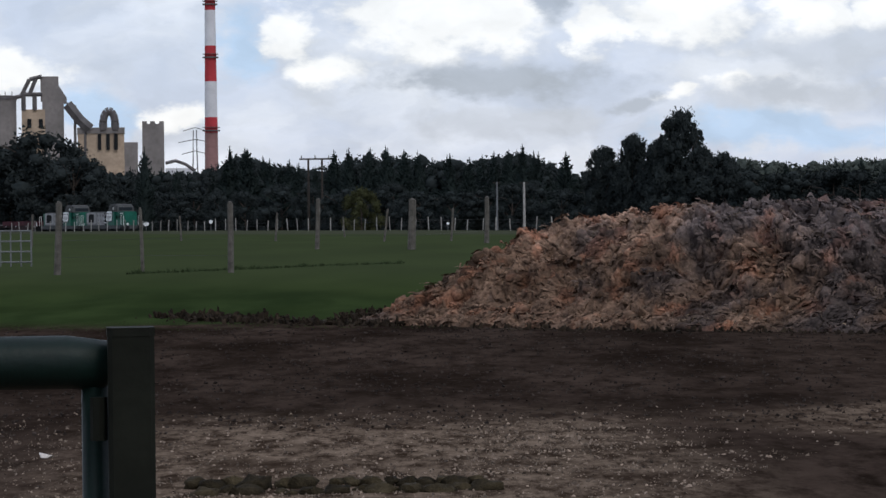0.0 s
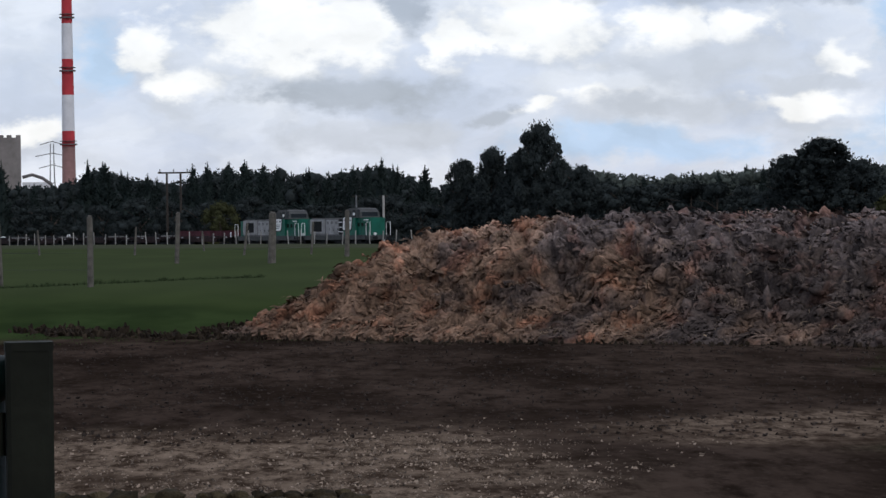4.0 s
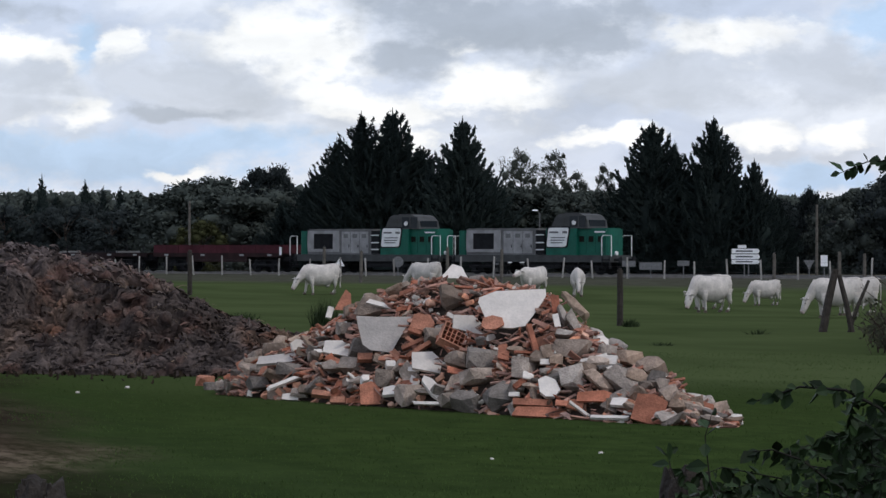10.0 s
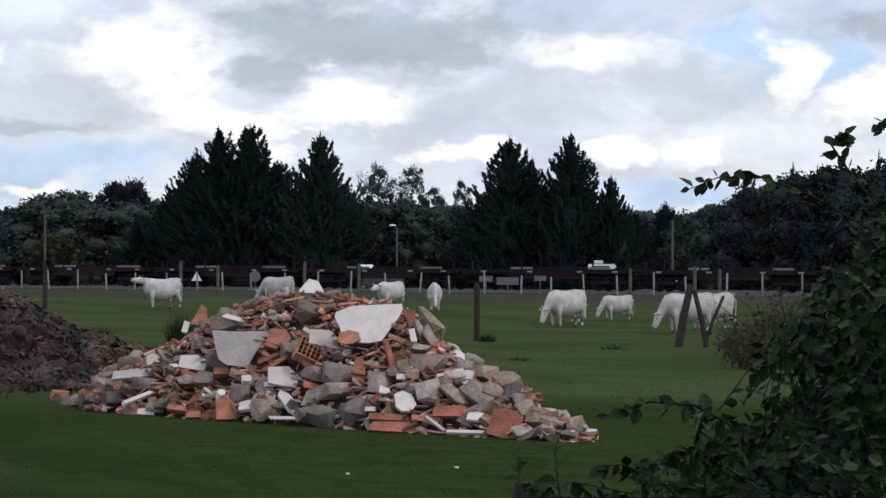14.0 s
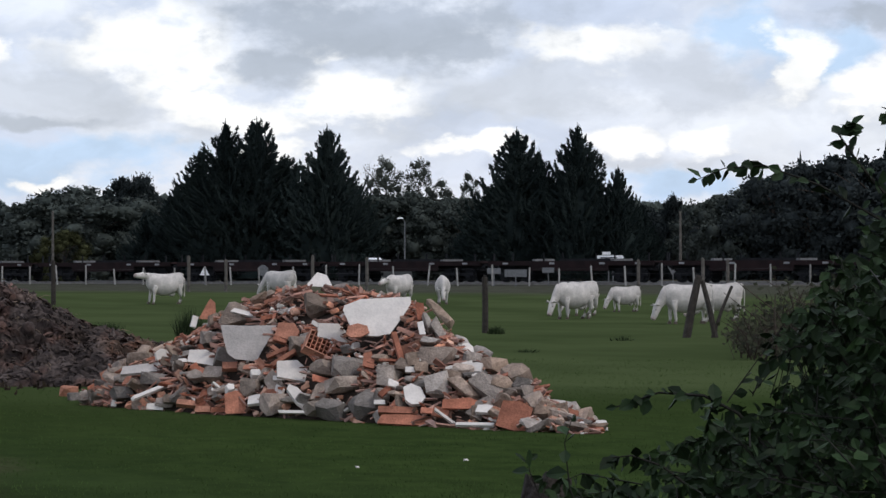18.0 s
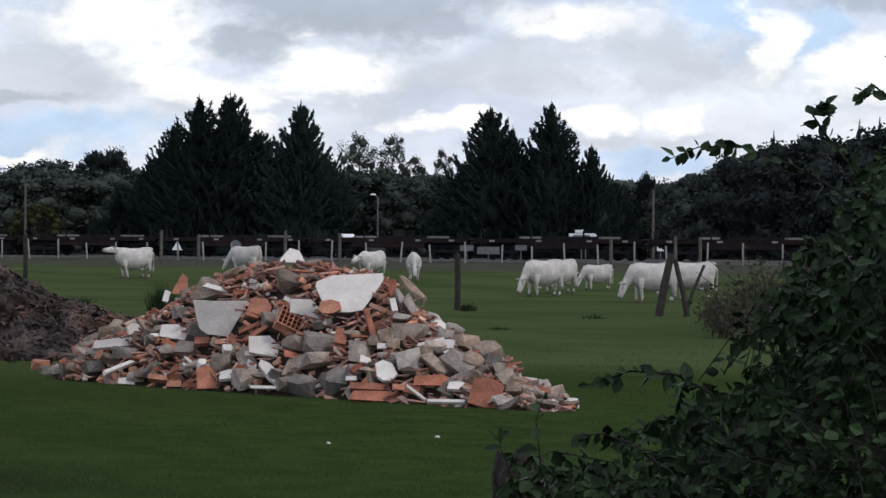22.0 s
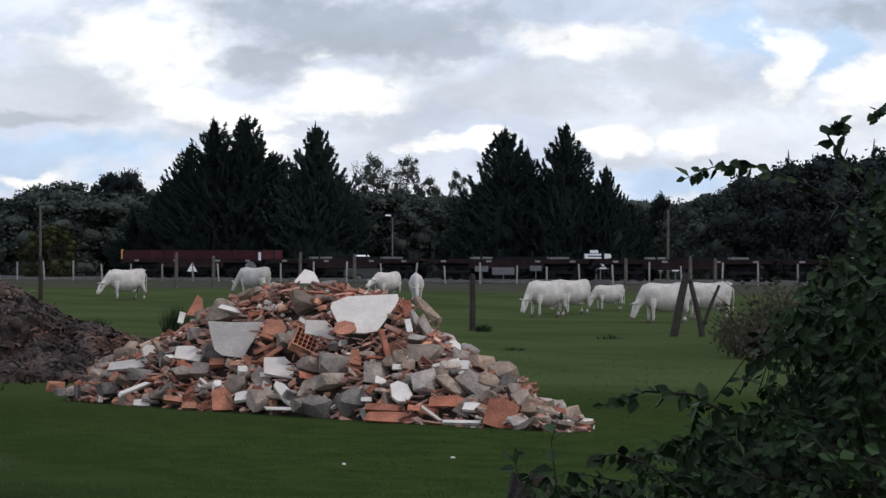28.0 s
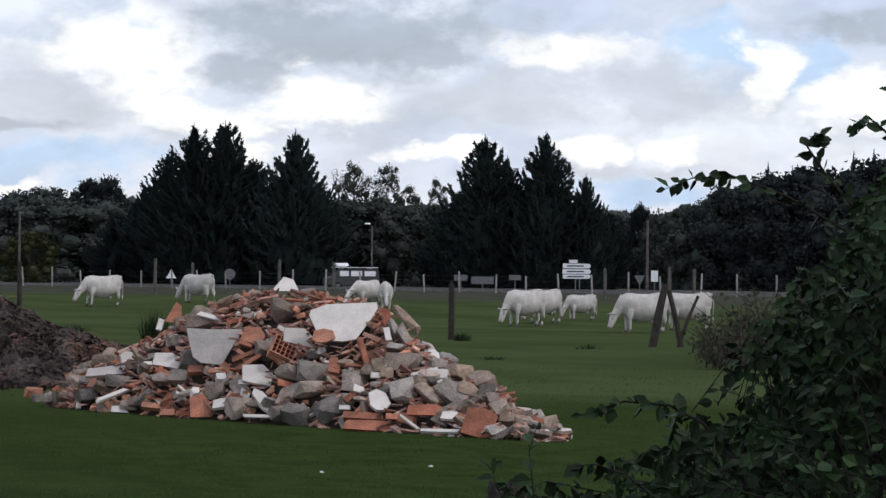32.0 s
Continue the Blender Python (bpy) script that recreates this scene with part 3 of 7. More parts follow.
def heap_lumps(u, v):
    """Heaped forkfuls: rounded humps with creases between them."""
    warp = Vector((noise.noise(Vector((u, v, 3))), noise.noise(Vector((u, v, 9))), 0)) * 0.5
    hump = 0.5 - abs(noise.noise(Vector((u * 0.8, v * 0.9, 2)) + warp)) * 1.6
    small = 0.5 - abs(noise.noise(Vector((u * 1.9, v * 2.1, 7)) + warp)) * 1.8
    tiny = 0.4 - abs(noise.noise(Vector((u * 4.4, v * 4.6, 4)) + warp)) * 1.5
    return 0.26 * hump + 0.24 * small + 0.13 * tiny - 0.04


def heap_point(u, v):
    h = heap_height(u, v)
    p = HEAP_O + HEAP_E * u + HEAP_B * (v - 0.9 * heap_lumps(u, v) * min(1, h))
    p.z = h + land(p.x, p.y) - (0.15 if h < 0.05 else 0)
    return p


def build_heap():
    heap = thing("manure_heap", "long heap of dark rotting manure with straw and clods", "manure heap")
    m = Mesh()
    nu, nv = 420, 170
    verts = [heap_point(-2.4 + 24.6 * i / nu, -0.1 + 10.7 * j / nv) for i in range(nu + 1) for j in range(nv + 1)]
    faces = [(i * (nv + 1) + j, (i + 1) * (nv + 1) + j, (i + 1) * (nv + 1) + j + 1, i * (nv + 1) + j + 1) for i in range(nu) for j in range(nv)]
    m.add(verts, faces)
    part("mound", m, DUNG, heap, smooth=True)
    return heap


def lump_mesh(seed, squash=0.7, rough=0.35):
    """A knobbly clod, about one unit across."""
    bm = bmesh.new()
    bmesh.ops.create_icosphere(bm, subdivisions=2, radius=0.5)
    off = Vector((seed * 3.7, seed * 1.3, 0))
    for v in bm.verts:
        k = 1 + rough * noise.noise(v.co * 2.6 + off) + rough * 1.1 * noise.noise(v.co * 6.5 + off)
        v.co = Vector((v.co.x * k, v.co.y * k * 0.85, v.co.z * k * squash))
    verts = np.array([v.co[:] for v in bm.verts])
    bm.verts.ensure_lookup_table()
    faces = [tuple(v.index for v in f.verts) for f in bm.faces]
    bm.free()
    return verts, faces


def scattered(name, shapes, places, mat, parent, smooth=False):
    """Many pieces joined into one mesh of stuff; places are matrices."""
    all_v, all_f, k = [], [], 0
    for i, m in enumerate(places):
        v, f = shapes[i % len(shapes)]
        a = np.array(m)
        all_v.append(v @ a[:3, :3].T + a[:3, 3])
        all_f.extend([tuple(j + k for j in face) for face in f])
        k += len(v)
    me = bpy.data.meshes.new(name)
    me.from_pydata(np.concatenate(all_v).tolist(), [], all_f)
    me.materials.append(mat)
    if smooth:
        me.polygons.foreach_set("use_smooth", [True] * len(me.polygons))
    ob = new(name, me)
    ob.parent = parent
    return tagged(ob, kind="stuff")


def spun(p, s, rnd, stretch=(1, 1, 1)):
    return Matrix.LocRotScale(p, Euler((rnd.uniform(-1.5, 1.5), rnd.uniform(-1.5, 1.5), rnd.uniform(0, 6.28))), Vector(stretch) * s)


HEAP = build_heap()
CLODS = [lump_mesh(s, 0.7, 0.42) for s in range(12)]


def dress_heap():
    rnd = random.Random(8)
    datas = []
    for i, (v, f) in enumerate(CLODS):
        me = bpy.data.meshes.new("clod")
        me.from_pydata(v.tolist(), [], f)
        me.materials.append(DUNG_PART)
        me.polygons.foreach_set("use_smooth", [True] * len(me.polygons))
        datas.append(me)
    n = 0
    while n < 280:
        u, v = rnd.uniform(-1.6, 20.5), rnd.uniform(0.1, 4.6)
        h = heap_height(u, v)
        if h < 0.12:
            continue
        ob = new("clod", datas[n % 12])
        ob.parent = HEAP
        ob.matrix_basis = spun(heap_point(u, v) - Vector((0, 0, 0.04)), 0.12 + 0.2 * rnd.random() ** 1.5, rnd, (rnd.uniform(0.9, 1.6), 1, rnd.uniform(0.5, 0.8)))
        n += 1
    places = []
    while len(places) < 1800:
        u, v = rnd.uniform(-2.0, 21.5), rnd.uniform(0.0, 7.2) ** 1.0
        if heap_height(u, v) < 0.03 or (v > 4.2 and rnd.random() < 0.5):
            continue
        s = 0.09 + 0.24 * rnd.random() ** 2.0
        places.append(spun(heap_point(u, v) - Vector((0, 0, 0.01)), s, rnd, (rnd.uniform(0.8, 1.4), 1, rnd.uniform(0.6, 1.1))))
    scattered("dung_litter", CLODS, places, DUNG, HEAP, True)
    # matted shreds of straw and dung, draped over the mound
    m = Mesh()
    n = 0
    while n < 12500:
        u, v = rnd.uniform(-2.0, 21.5), rnd.uniform(0.0, 6.0)
        h = heap_height(u, v)
        if h < 0.04:
            continue
        n += 1
        c = heap_point(u, v)
        e = (heap_point(u + 0.1, v) - c).normalized()
        f = (heap_point(u, v + 0.1) - c).normalized()
        up = e.cross(f).normalized()
        # wisps in one lock lie together, and neighbouring locks run alike
        turn = 5.0 * noise.noise(Vector((u * 1.3, v * 1.3, 21))) + rnd.gauss(0, 0.5)
        big = 0.05 + 0.13 * rnd.random() ** 1.7
        for k in range(5):
            a = turn + rnd.gauss(0, 0.4)
            d = (e * math.cos(a) + f * math.sin(a)) * big * rnd.uniform(0.8, 1.6)
            s = d.cross(up).normalized() * big * rnd.uniform(0.09, 0.26)
            p = c + e * rnd.gauss(0, 0.35) * big + f * rnd.gauss(0, 0.35) * big + up * rnd.uniform(-0.02, 0.05)
            lift = up * big * rnd.uniform(0.05, 0.35)
            curl = up * big * rnd.uniform(-0.35, 0.1)
            sway = s * rnd.uniform(-2, 2)
            m.add([p - d * 0.5 - s * 0.5, p - d * 0.5 + s * 0.5, p - d * 0.15 + lift * 0.8 + s + sway, p - d * 0.15 + lift * 0.8 - s + sway, p + d * 0.2 + lift * 0.8 + s + sway, p + d * 0.2 + lift * 0.8 - s + sway, p + d * 0.5 + curl + s * 0.3, p + d * 0.5 + curl - s * 0.3],
                  [(0, 1, 2, 3), (3, 2, 4, 5), (5, 4, 6, 7)])
    tagged(part("matted_litter", m, DUNG, HEAP, "matted shreds of rotted straw", True), kind="stuff")
    # loose straw and stalks
    m = Mesh()
    for i in range(5000):
        u, v = rnd.uniform(-2.4, 21), rnd.uniform(0, 5.5)
        if heap_height(u, v) < 0.02 and rnd.random() < 0.6:
            continue
        if rnd.random() < ease(u, 5, 12) * 0.5:
            continue
        p = heap_point(u, v) + Vector((0, 0, 0.06))
        a, ln = rnd.uniform(0, 6.28), rnd.uniform(0.08, 0.34)
        d = Vector((math.cos(a), math.sin(a), rnd.uniform(-0.5, 0.5))) * ln
        w = Vector((-math.sin(a), math.cos(a), rnd.uniform(-0.6, 0.6))) * rnd.uniform(0.005, 0.012)
        bend = Vector((0, 0, -0.3 * ln))
        m.add([p - w, p + w, p + d * 0.5 + w, p + d * 0.5 - w, p + d + bend], [(0, 1, 2, 3), (3, 2, 4)])
    tagged(part("straw", m, STRAW, HEAP, "pale loose straw"), kind="stuff")
    # a skirt of wet litter spilled at the foot
    litter = []
    while len(litter) < 900:
        u, v = rnd.uniform(-6.5, 22), rnd.gauss(-0.1, 0.3 if rnd.random() < 0.4 else 0.7)
        p = HEAP_O + HEAP_E * u + HEAP_B * v
        if heap_height(u, v + 0.4) > 0.5:
            continue
        p.z = land(p.x, p.y) + 0.01
        if rnd.random() < (0.4 if u > -2 else ease(u, -6.5, -1.5)):
            litter.append(spun(p, 0.03 + 0.09 * rnd.random() ** 2, rnd, (1.8, 1, 0.6)))
    while len(litter) < 1900:
        u, v = rnd.uniform(-6.0, 1.0), 6.5 * rnd.random() ** 1.6 - 0.4
        p = HEAP_O + HEAP_E * u + HEAP_B * v
        if heap_height(u, v) > 0 or noise.noise(Vector((u * 0.6, v * 0.6, 31))) < 0.25 - 0.5 * ease(u, -6, -0.5):
            continue
        p.z = land(p.x, p.y) + 0.01
        litter.append(spun(p, 0.04 + 0.16 * rnd.random() ** 2, rnd, (1.8, 1, 0.5)))
    scattered("spilled_litter", CLODS, litter, WET_LITTER, HEAP)


dress_heap()

# ---- the rubble heap ----
RUB_TOP = [(17.4, 0), (18.05, 0.46), (18.9, 0.74), (19.55, 0.94), (20.2, 1.22), (20.8, 1.44), (21.1, 1.52), (21.8, 1.62), (22.3, 1.65), (23.0, 1.57), (24.0, 1.47), (24.45, 1.27), (25.0, 0.97), (25.35, 0.82), (26.0, 0.66), (26.45, 0.55), (26.95, 0.27), (27.5, 0.11), (28.2, 0)]


def rub_ridge(az):
    k = max(0.0, math.sin(math.pi * min(1, max(0, (az - 17.5) / 10.8))))
    return 40.3 - (az - 17.6) * 0.66 + 1.0 * k, 0.3 + 2.2 * k ** 0.7


def rub_height(az, d):
    ridge, wide = rub_ridge(az)
    k = 1 - abs(d - ridge) / wide
    return along(RUB_TOP, az) * max(0.0, min(1.0, k * 1.18)) ** 0.85


def rub_point(az, d):
    return polar(az, d, rub_height(az, d) + land(*polar(az, d, 0).xy))


def build_rubble():
    pile = thing("rubble_heap", "heap of demolition rubble with broken brick, block and plaster", "rubble heap")
    m = Mesh()
    na, nd = 70, 40
    verts = []
    for i in range(na + 1):
        az = 17.5 + 10.8 * i / na
        ridge, wide = rub_ridge(az)
        for j in range(nd + 1):
            d = ridge + wide * (2 * j / nd - 1)
            p = rub_point(az, d)
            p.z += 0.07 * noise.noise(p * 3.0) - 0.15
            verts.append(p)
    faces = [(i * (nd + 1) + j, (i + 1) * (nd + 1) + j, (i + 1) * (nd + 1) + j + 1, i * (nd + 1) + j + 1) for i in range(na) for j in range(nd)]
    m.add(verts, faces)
    part("mound", m, MOUND_SHADE, pile)
    return pile


PILE = build_rubble()


def hull(points):
    bm = bmesh.new()
    for p in points:
        bm.verts.new(p)
    res = bmesh.ops.convex_hull(bm, input=bm.verts)
    loose = [e for e in res["geom_interior"] if isinstance(e, bmesh.types.BMVert)]
    bmesh.ops.delete(bm, geom=loose, context="VERTS")
    bm.verts.index_update()
    out = np.array([v.co[:] for v in bm.verts]), [tuple(v.index for v in f.verts) for f in bm.faces]
    bm.free()
    return out


def broken(seed, sx, sy, sz, n=14, edge=0.5):
    """An angular broken lump within a box of that size."""
    rnd = random.Random(seed)
    pts = []
    for _ in range(n):
        p = [rnd.uniform(-1, 1) for _ in range(3)]
        k = rnd.randrange(3)
        p[k] = math.copysign(1, p[k])
        k = rnd.randrange(3)
        p[k] = math.copysign(rnd.uniform(edge, 1), p[k])
        pts.append((p[0] * sx / 2, p[1] * sy / 2, p[2] * sz / 2))
    return hull(pts)


def plate(outline, w, h, thick):
    """A flat slab with that outline (in the x-z plane), its rim broken back a little."""
    m = Mesh()
    n = len(outline)
    pts = [Vector((x * w, -thick / 2, z * h)) for x, z in outline] + [Vector((x * w * 0.97, thick / 2, z * h * 0.97)) for x, z in outline]
    m.add(pts, [tuple(range(n)), tuple(reversed(range(n, 2 * n)))] + [(i, n + i, n + (i + 1) % n, (i + 1) % n) for i in range(n)])
    return m


def hollow_brick(w, d, h, cols, rows):
    """A terracotta block with open cells through its length: its shell, and the webs inside."""
    t = 0.016
    ring = [(-w / 2, -h / 2), (w / 2, -h / 2), (w / 2, h / 2), (-w / 2, h / 2)]
    inner = [(x - math.copysign(t, x), z - math.copysign(t, z)) for x, z in ring]
    v = [(x, y, z) for y in (-d / 2, d / 2) for loop in (ring, inner) for x, z in loop]
    f = []
    for i in range(4):
        k = (i + 1) % 4
        f += [(i, k, 4 + k, 4 + i), (8 + k, 8 + i, 12 + i, 12 + k), (i, 8 + i, 8 + k, k), (4 + k, 12 + k, 12 + i, 4 + i)]
    webs = [Mesh().box(-w / 2 + i * (w - t) / cols + t / 2, 0, 0, t * 0.8, d - 0.004, h - 2 * t - 0.002) for i in range(1, cols)]
    webs += [Mesh().box(0, 0, -h / 2 + i * (h - t) / rows + t / 2, w - 2 * t - 0.002, d - 0.008, t * 0.8) for i in range(1, rows)]
    return Mesh().add(v, f), webs


def rub_hit(az, el):
    """Where a line of sight first meets the heap, or the ground."""
    d = 30.0
    while d < 43:
        if EYE + d * math.tan(radians(el)) <= rub_point(az, d).z:
            break
        d += 0.03
    return polar(az, d, EYE + d * math.tan(radians(el))), d


OUT_SLAB = [(-0.5, 0.16), (-0.48, 0.28), (-0.24, 0.44), (0.49, 0.5), (0.5, 0.34), (0.45, 0.19), (0.31, -0.16), (0.19, -0.44), (0, -0.5), (-0.22, -0.47), (-0.4, -0.22)]
OUT_TRAP = [(-0.5, 0.47), (-0.1, 0.46), (0.5, 0.5), (0.44, 0.25), (0.3, -0.1), (0.16, -0.5), (-0.22, -0.45), (-0.36, -0.3), (-0.44, 0.1)]
OUT_QUAD = [(-0.5, -0.4), (-0.42, 0.42), (0.1, 0.5), (0.5, 0.35), (0.44, -0.5)]
OUT_LONG = [(-0.5, -0.3), (-0.46, 0.4), (0.2, 0.5), (0.5, 0.1), (0.42, -0.45)]
OUT_TRI = [(-0.5, -0.5), (-0.1, 0.5), (0.25, 0.35), (0.5, -0.4)]


OUT_CHIP = [(-0.5, -0.2), (-0.38, 0.38), (0.05, 0.5), (0.44, 0.26), (0.5, -0.24), (0.1, -0.5), (-0.3, -0.44)]
# pieces that stand out: azimuth, elevation, width, height, roll
STONES_UPPER = ((20.58, -1.13, 0.5, 0.3, 6), (20.05, -1.24, 0.16, 0.25, -4), (20.02, -1.54, 0.27, 0.2, 2), (20.34, -1.97, 0.32, 0.25, 12), (19.72, -2.32, 0.25, 0.13, 2), (20.12, -2.28, 0.31, 0.19, -6), (20.84, -2.56, 0.3, 0.26, 8), (21.3, -2.85, 0.34, 0.31, -6), (22.21, -2.99, 0.45, 0.15, 0), (22.18, -0.89, 0.37, 0.29, 14), (18.68, -1.88, 0.26, 0.22, -14), (18.35, -2.07, 0.26, 0.17, 10), (18.25, -2.66, 0.34, 0.19, -6), (18.89, -2.34, 0.41, 0.17, 4), (19.21, -2.77, 0.22, 0.15, 10), (21.78, -1.75, 0.28, 0.21, 10))
STONES_LOWER = ((24.55, -1.92, 0.55, 0.25, -2), (23.62, -2.36, 0.31, 0.28, 8), (22.78, -2.15, 0.39, 0.27, 4), (22.73, -2.5, 0.52, 0.18, -3), (23.1, -2.93, 0.36, 0.38, -10), (22.46, -3.03, 0.49, 0.22, 2), (25.73, -2.11, 0.31, 0.2, 12), (26.16, -2.34, 0.37, 0.31, 24), (25.89, -2.5, 0.29, 0.2, 30), (24.61, -2.55, 0.3, 0.28, -8), (25.14, -2.58, 0.43, 0.15, 28), (26.59, -2.87, 0.24, 0.26, -12), (23.48, -2.77, 0.2, 0.14, 0), (22.3, -2.18, 0.31, 0.21, -6), (25.3, -2.02, 0.3, 0.15, 4), (25.09, -2.28, 0.3, 0.17, 10))
STONES_RIDGE = ((24.66, -1.08, 0.63, 0.14, 42), (24.61, -1.43, 0.13, 0.32, -28), (24.42, -1.29, 0.1, 0.27, -18), (25.65, -2.58, 0.46, 0.28, 36), (27.07, -3.14, 0.38, 0.09, 10), (27.71, -3.25, 0.19, 0.11, 14), (26.32, -2.55, 0.23, 0.19, 20), (24.28, -2.18, 0.2, 0.13, 0), (23.91, -2.12, 0.2, 0.17, 10), (24.45, -1.64, 0.27, 0.1, 4), (24.93, -2.34, 0.3, 0.13, 12), (26.75, -3.09, 0.26, 0.13, 15), (26.43, -2.66, 0.16, 0.19, 0))
PLASTER_WEST = ((19.02, -1.88, 0.2, 0.17, -20), (19.85, -1.94, 0.38, 0.22, 4), (19.44, -2.0, 0.12, 0.08, 0), (18.84, -2.59, 0.65, 0.08, -30), (20.92, -2.29, 0.14, 0.1, 0), (20.92, -2.8, 0.2, 0.16, -16), (21.78, -2.74, 0.16, 0.4, -28), (21.65, -2.23, 0.39, 0.32, 6), (21.73, -3.04, 0.47, 0.05, 0), (19.67, -1.21, 0.09, 0.23, 20), (20.39, -2.58, 0.12, 0.12, 0), (21.38, -2.36, 0.15, 0.08, 0), (22.42, -1.44, 0.57, 0.07, 32), (20.71, -1.05, 0.39, 0.08, 18), (18.89, -2.92, 0.22, 0.1, 0), (18.76, -2.15, 0.76, 0.16, -8))
PLASTER_EAST = ((25.36, -2.17, 0.19, 0.14, -6), (25.2, -1.8, 0.16, 0.17, 10), (25.57, -2.44, 0.36, 0.09, 38), (24.12, -2.71, 0.24, 0.32, -10), (27.07, -2.9, 0.3, 0.1, 8), (27.95, -3.37, 0.11, 0.16, -10), (25.57, -3.01, 0.21, 0.12, 2), (25.36, -3.31, 0.49, 0.05, 0), (24.74, -3.14, 0.32, 0.04, 40), (23.43, -2.85, 0.15, 0.07, 0), (24.28, -1.37, 0.08, 0.23, -10), (24.04, -2.2, 0.12, 0.09, 0), (22.46, -1.45, 0.38, 0.24, 8), (25.03, -2.12, 0.36, 0.05, -16), (23.7, -2.5, 0.14, 0.1, 10))
TILES_WEST = ((21.57, -1.43, 0.3, 0.25, 10), (20.5, -2.85, 0.27, 0.31, -8), (21.35, -1.85, 0.32, 0.06, -24), (21.49, -1.96, 0.39, 0.06, -34), (19.64, -2.87, 0.47, 0.08, 8), (19.85, -2.98, 0.22, 0.09, 0), (17.93, -2.31, 0.19, 0.22, -20), (21.41, -1.59, 0.21, 0.07, 20), (22.0, -1.85, 0.31, 0.05, 50), (20.39, -2.12, 0.22, 0.11, 0))
TILES_EAST = ((23.8, -3.04, 0.52, 0.1, 3), (23.94, -3.22, 0.64, 0.14, 2), (25.09, -2.9, 0.46, 0.15, -2), (26.16, -3.15, 0.38, 0.38, 12), (27.28, -3.09, 0.22, 0.11, 20), (23.8, -1.75, 0.07, 0.44, -12), (23.59, -2.6, 0.31, 0.08, -40), (24.66, -3.06, 0.2, 0.13, 10), (24.26, -1.05, 0.11, 0.27, -8), (23.21, -2.02, 0.14, 0.24, 0))


def worn(seed, sx, sy, sz, chop=0.16, skew=0.14):
    """A block with its corners knocked off and its faces out of true."""
    rnd = random.Random(seed)
    pts = []
    for x in (-1, 1):
        for y in (-1, 1):
            for z in (-1, 1):
                c = [x * (1 - skew * rnd.random()), y * (1 - skew * rnd.random()), z * (1 - skew * rnd.random())]
                deep = chop * rnd.uniform(0.3, 1.6)
                for k in range(3):
                    q = [e * (1 - 0.12 * chop * rnd.random()) for e in c]
                    q[k] *= 1 - min(1.1, deep * rnd.uniform(0.4, 1.8))
                    pts.append((q[0] * sx / 2, q[1] * sy / 2, q[2] * sz / 2))
    return hull(pts)


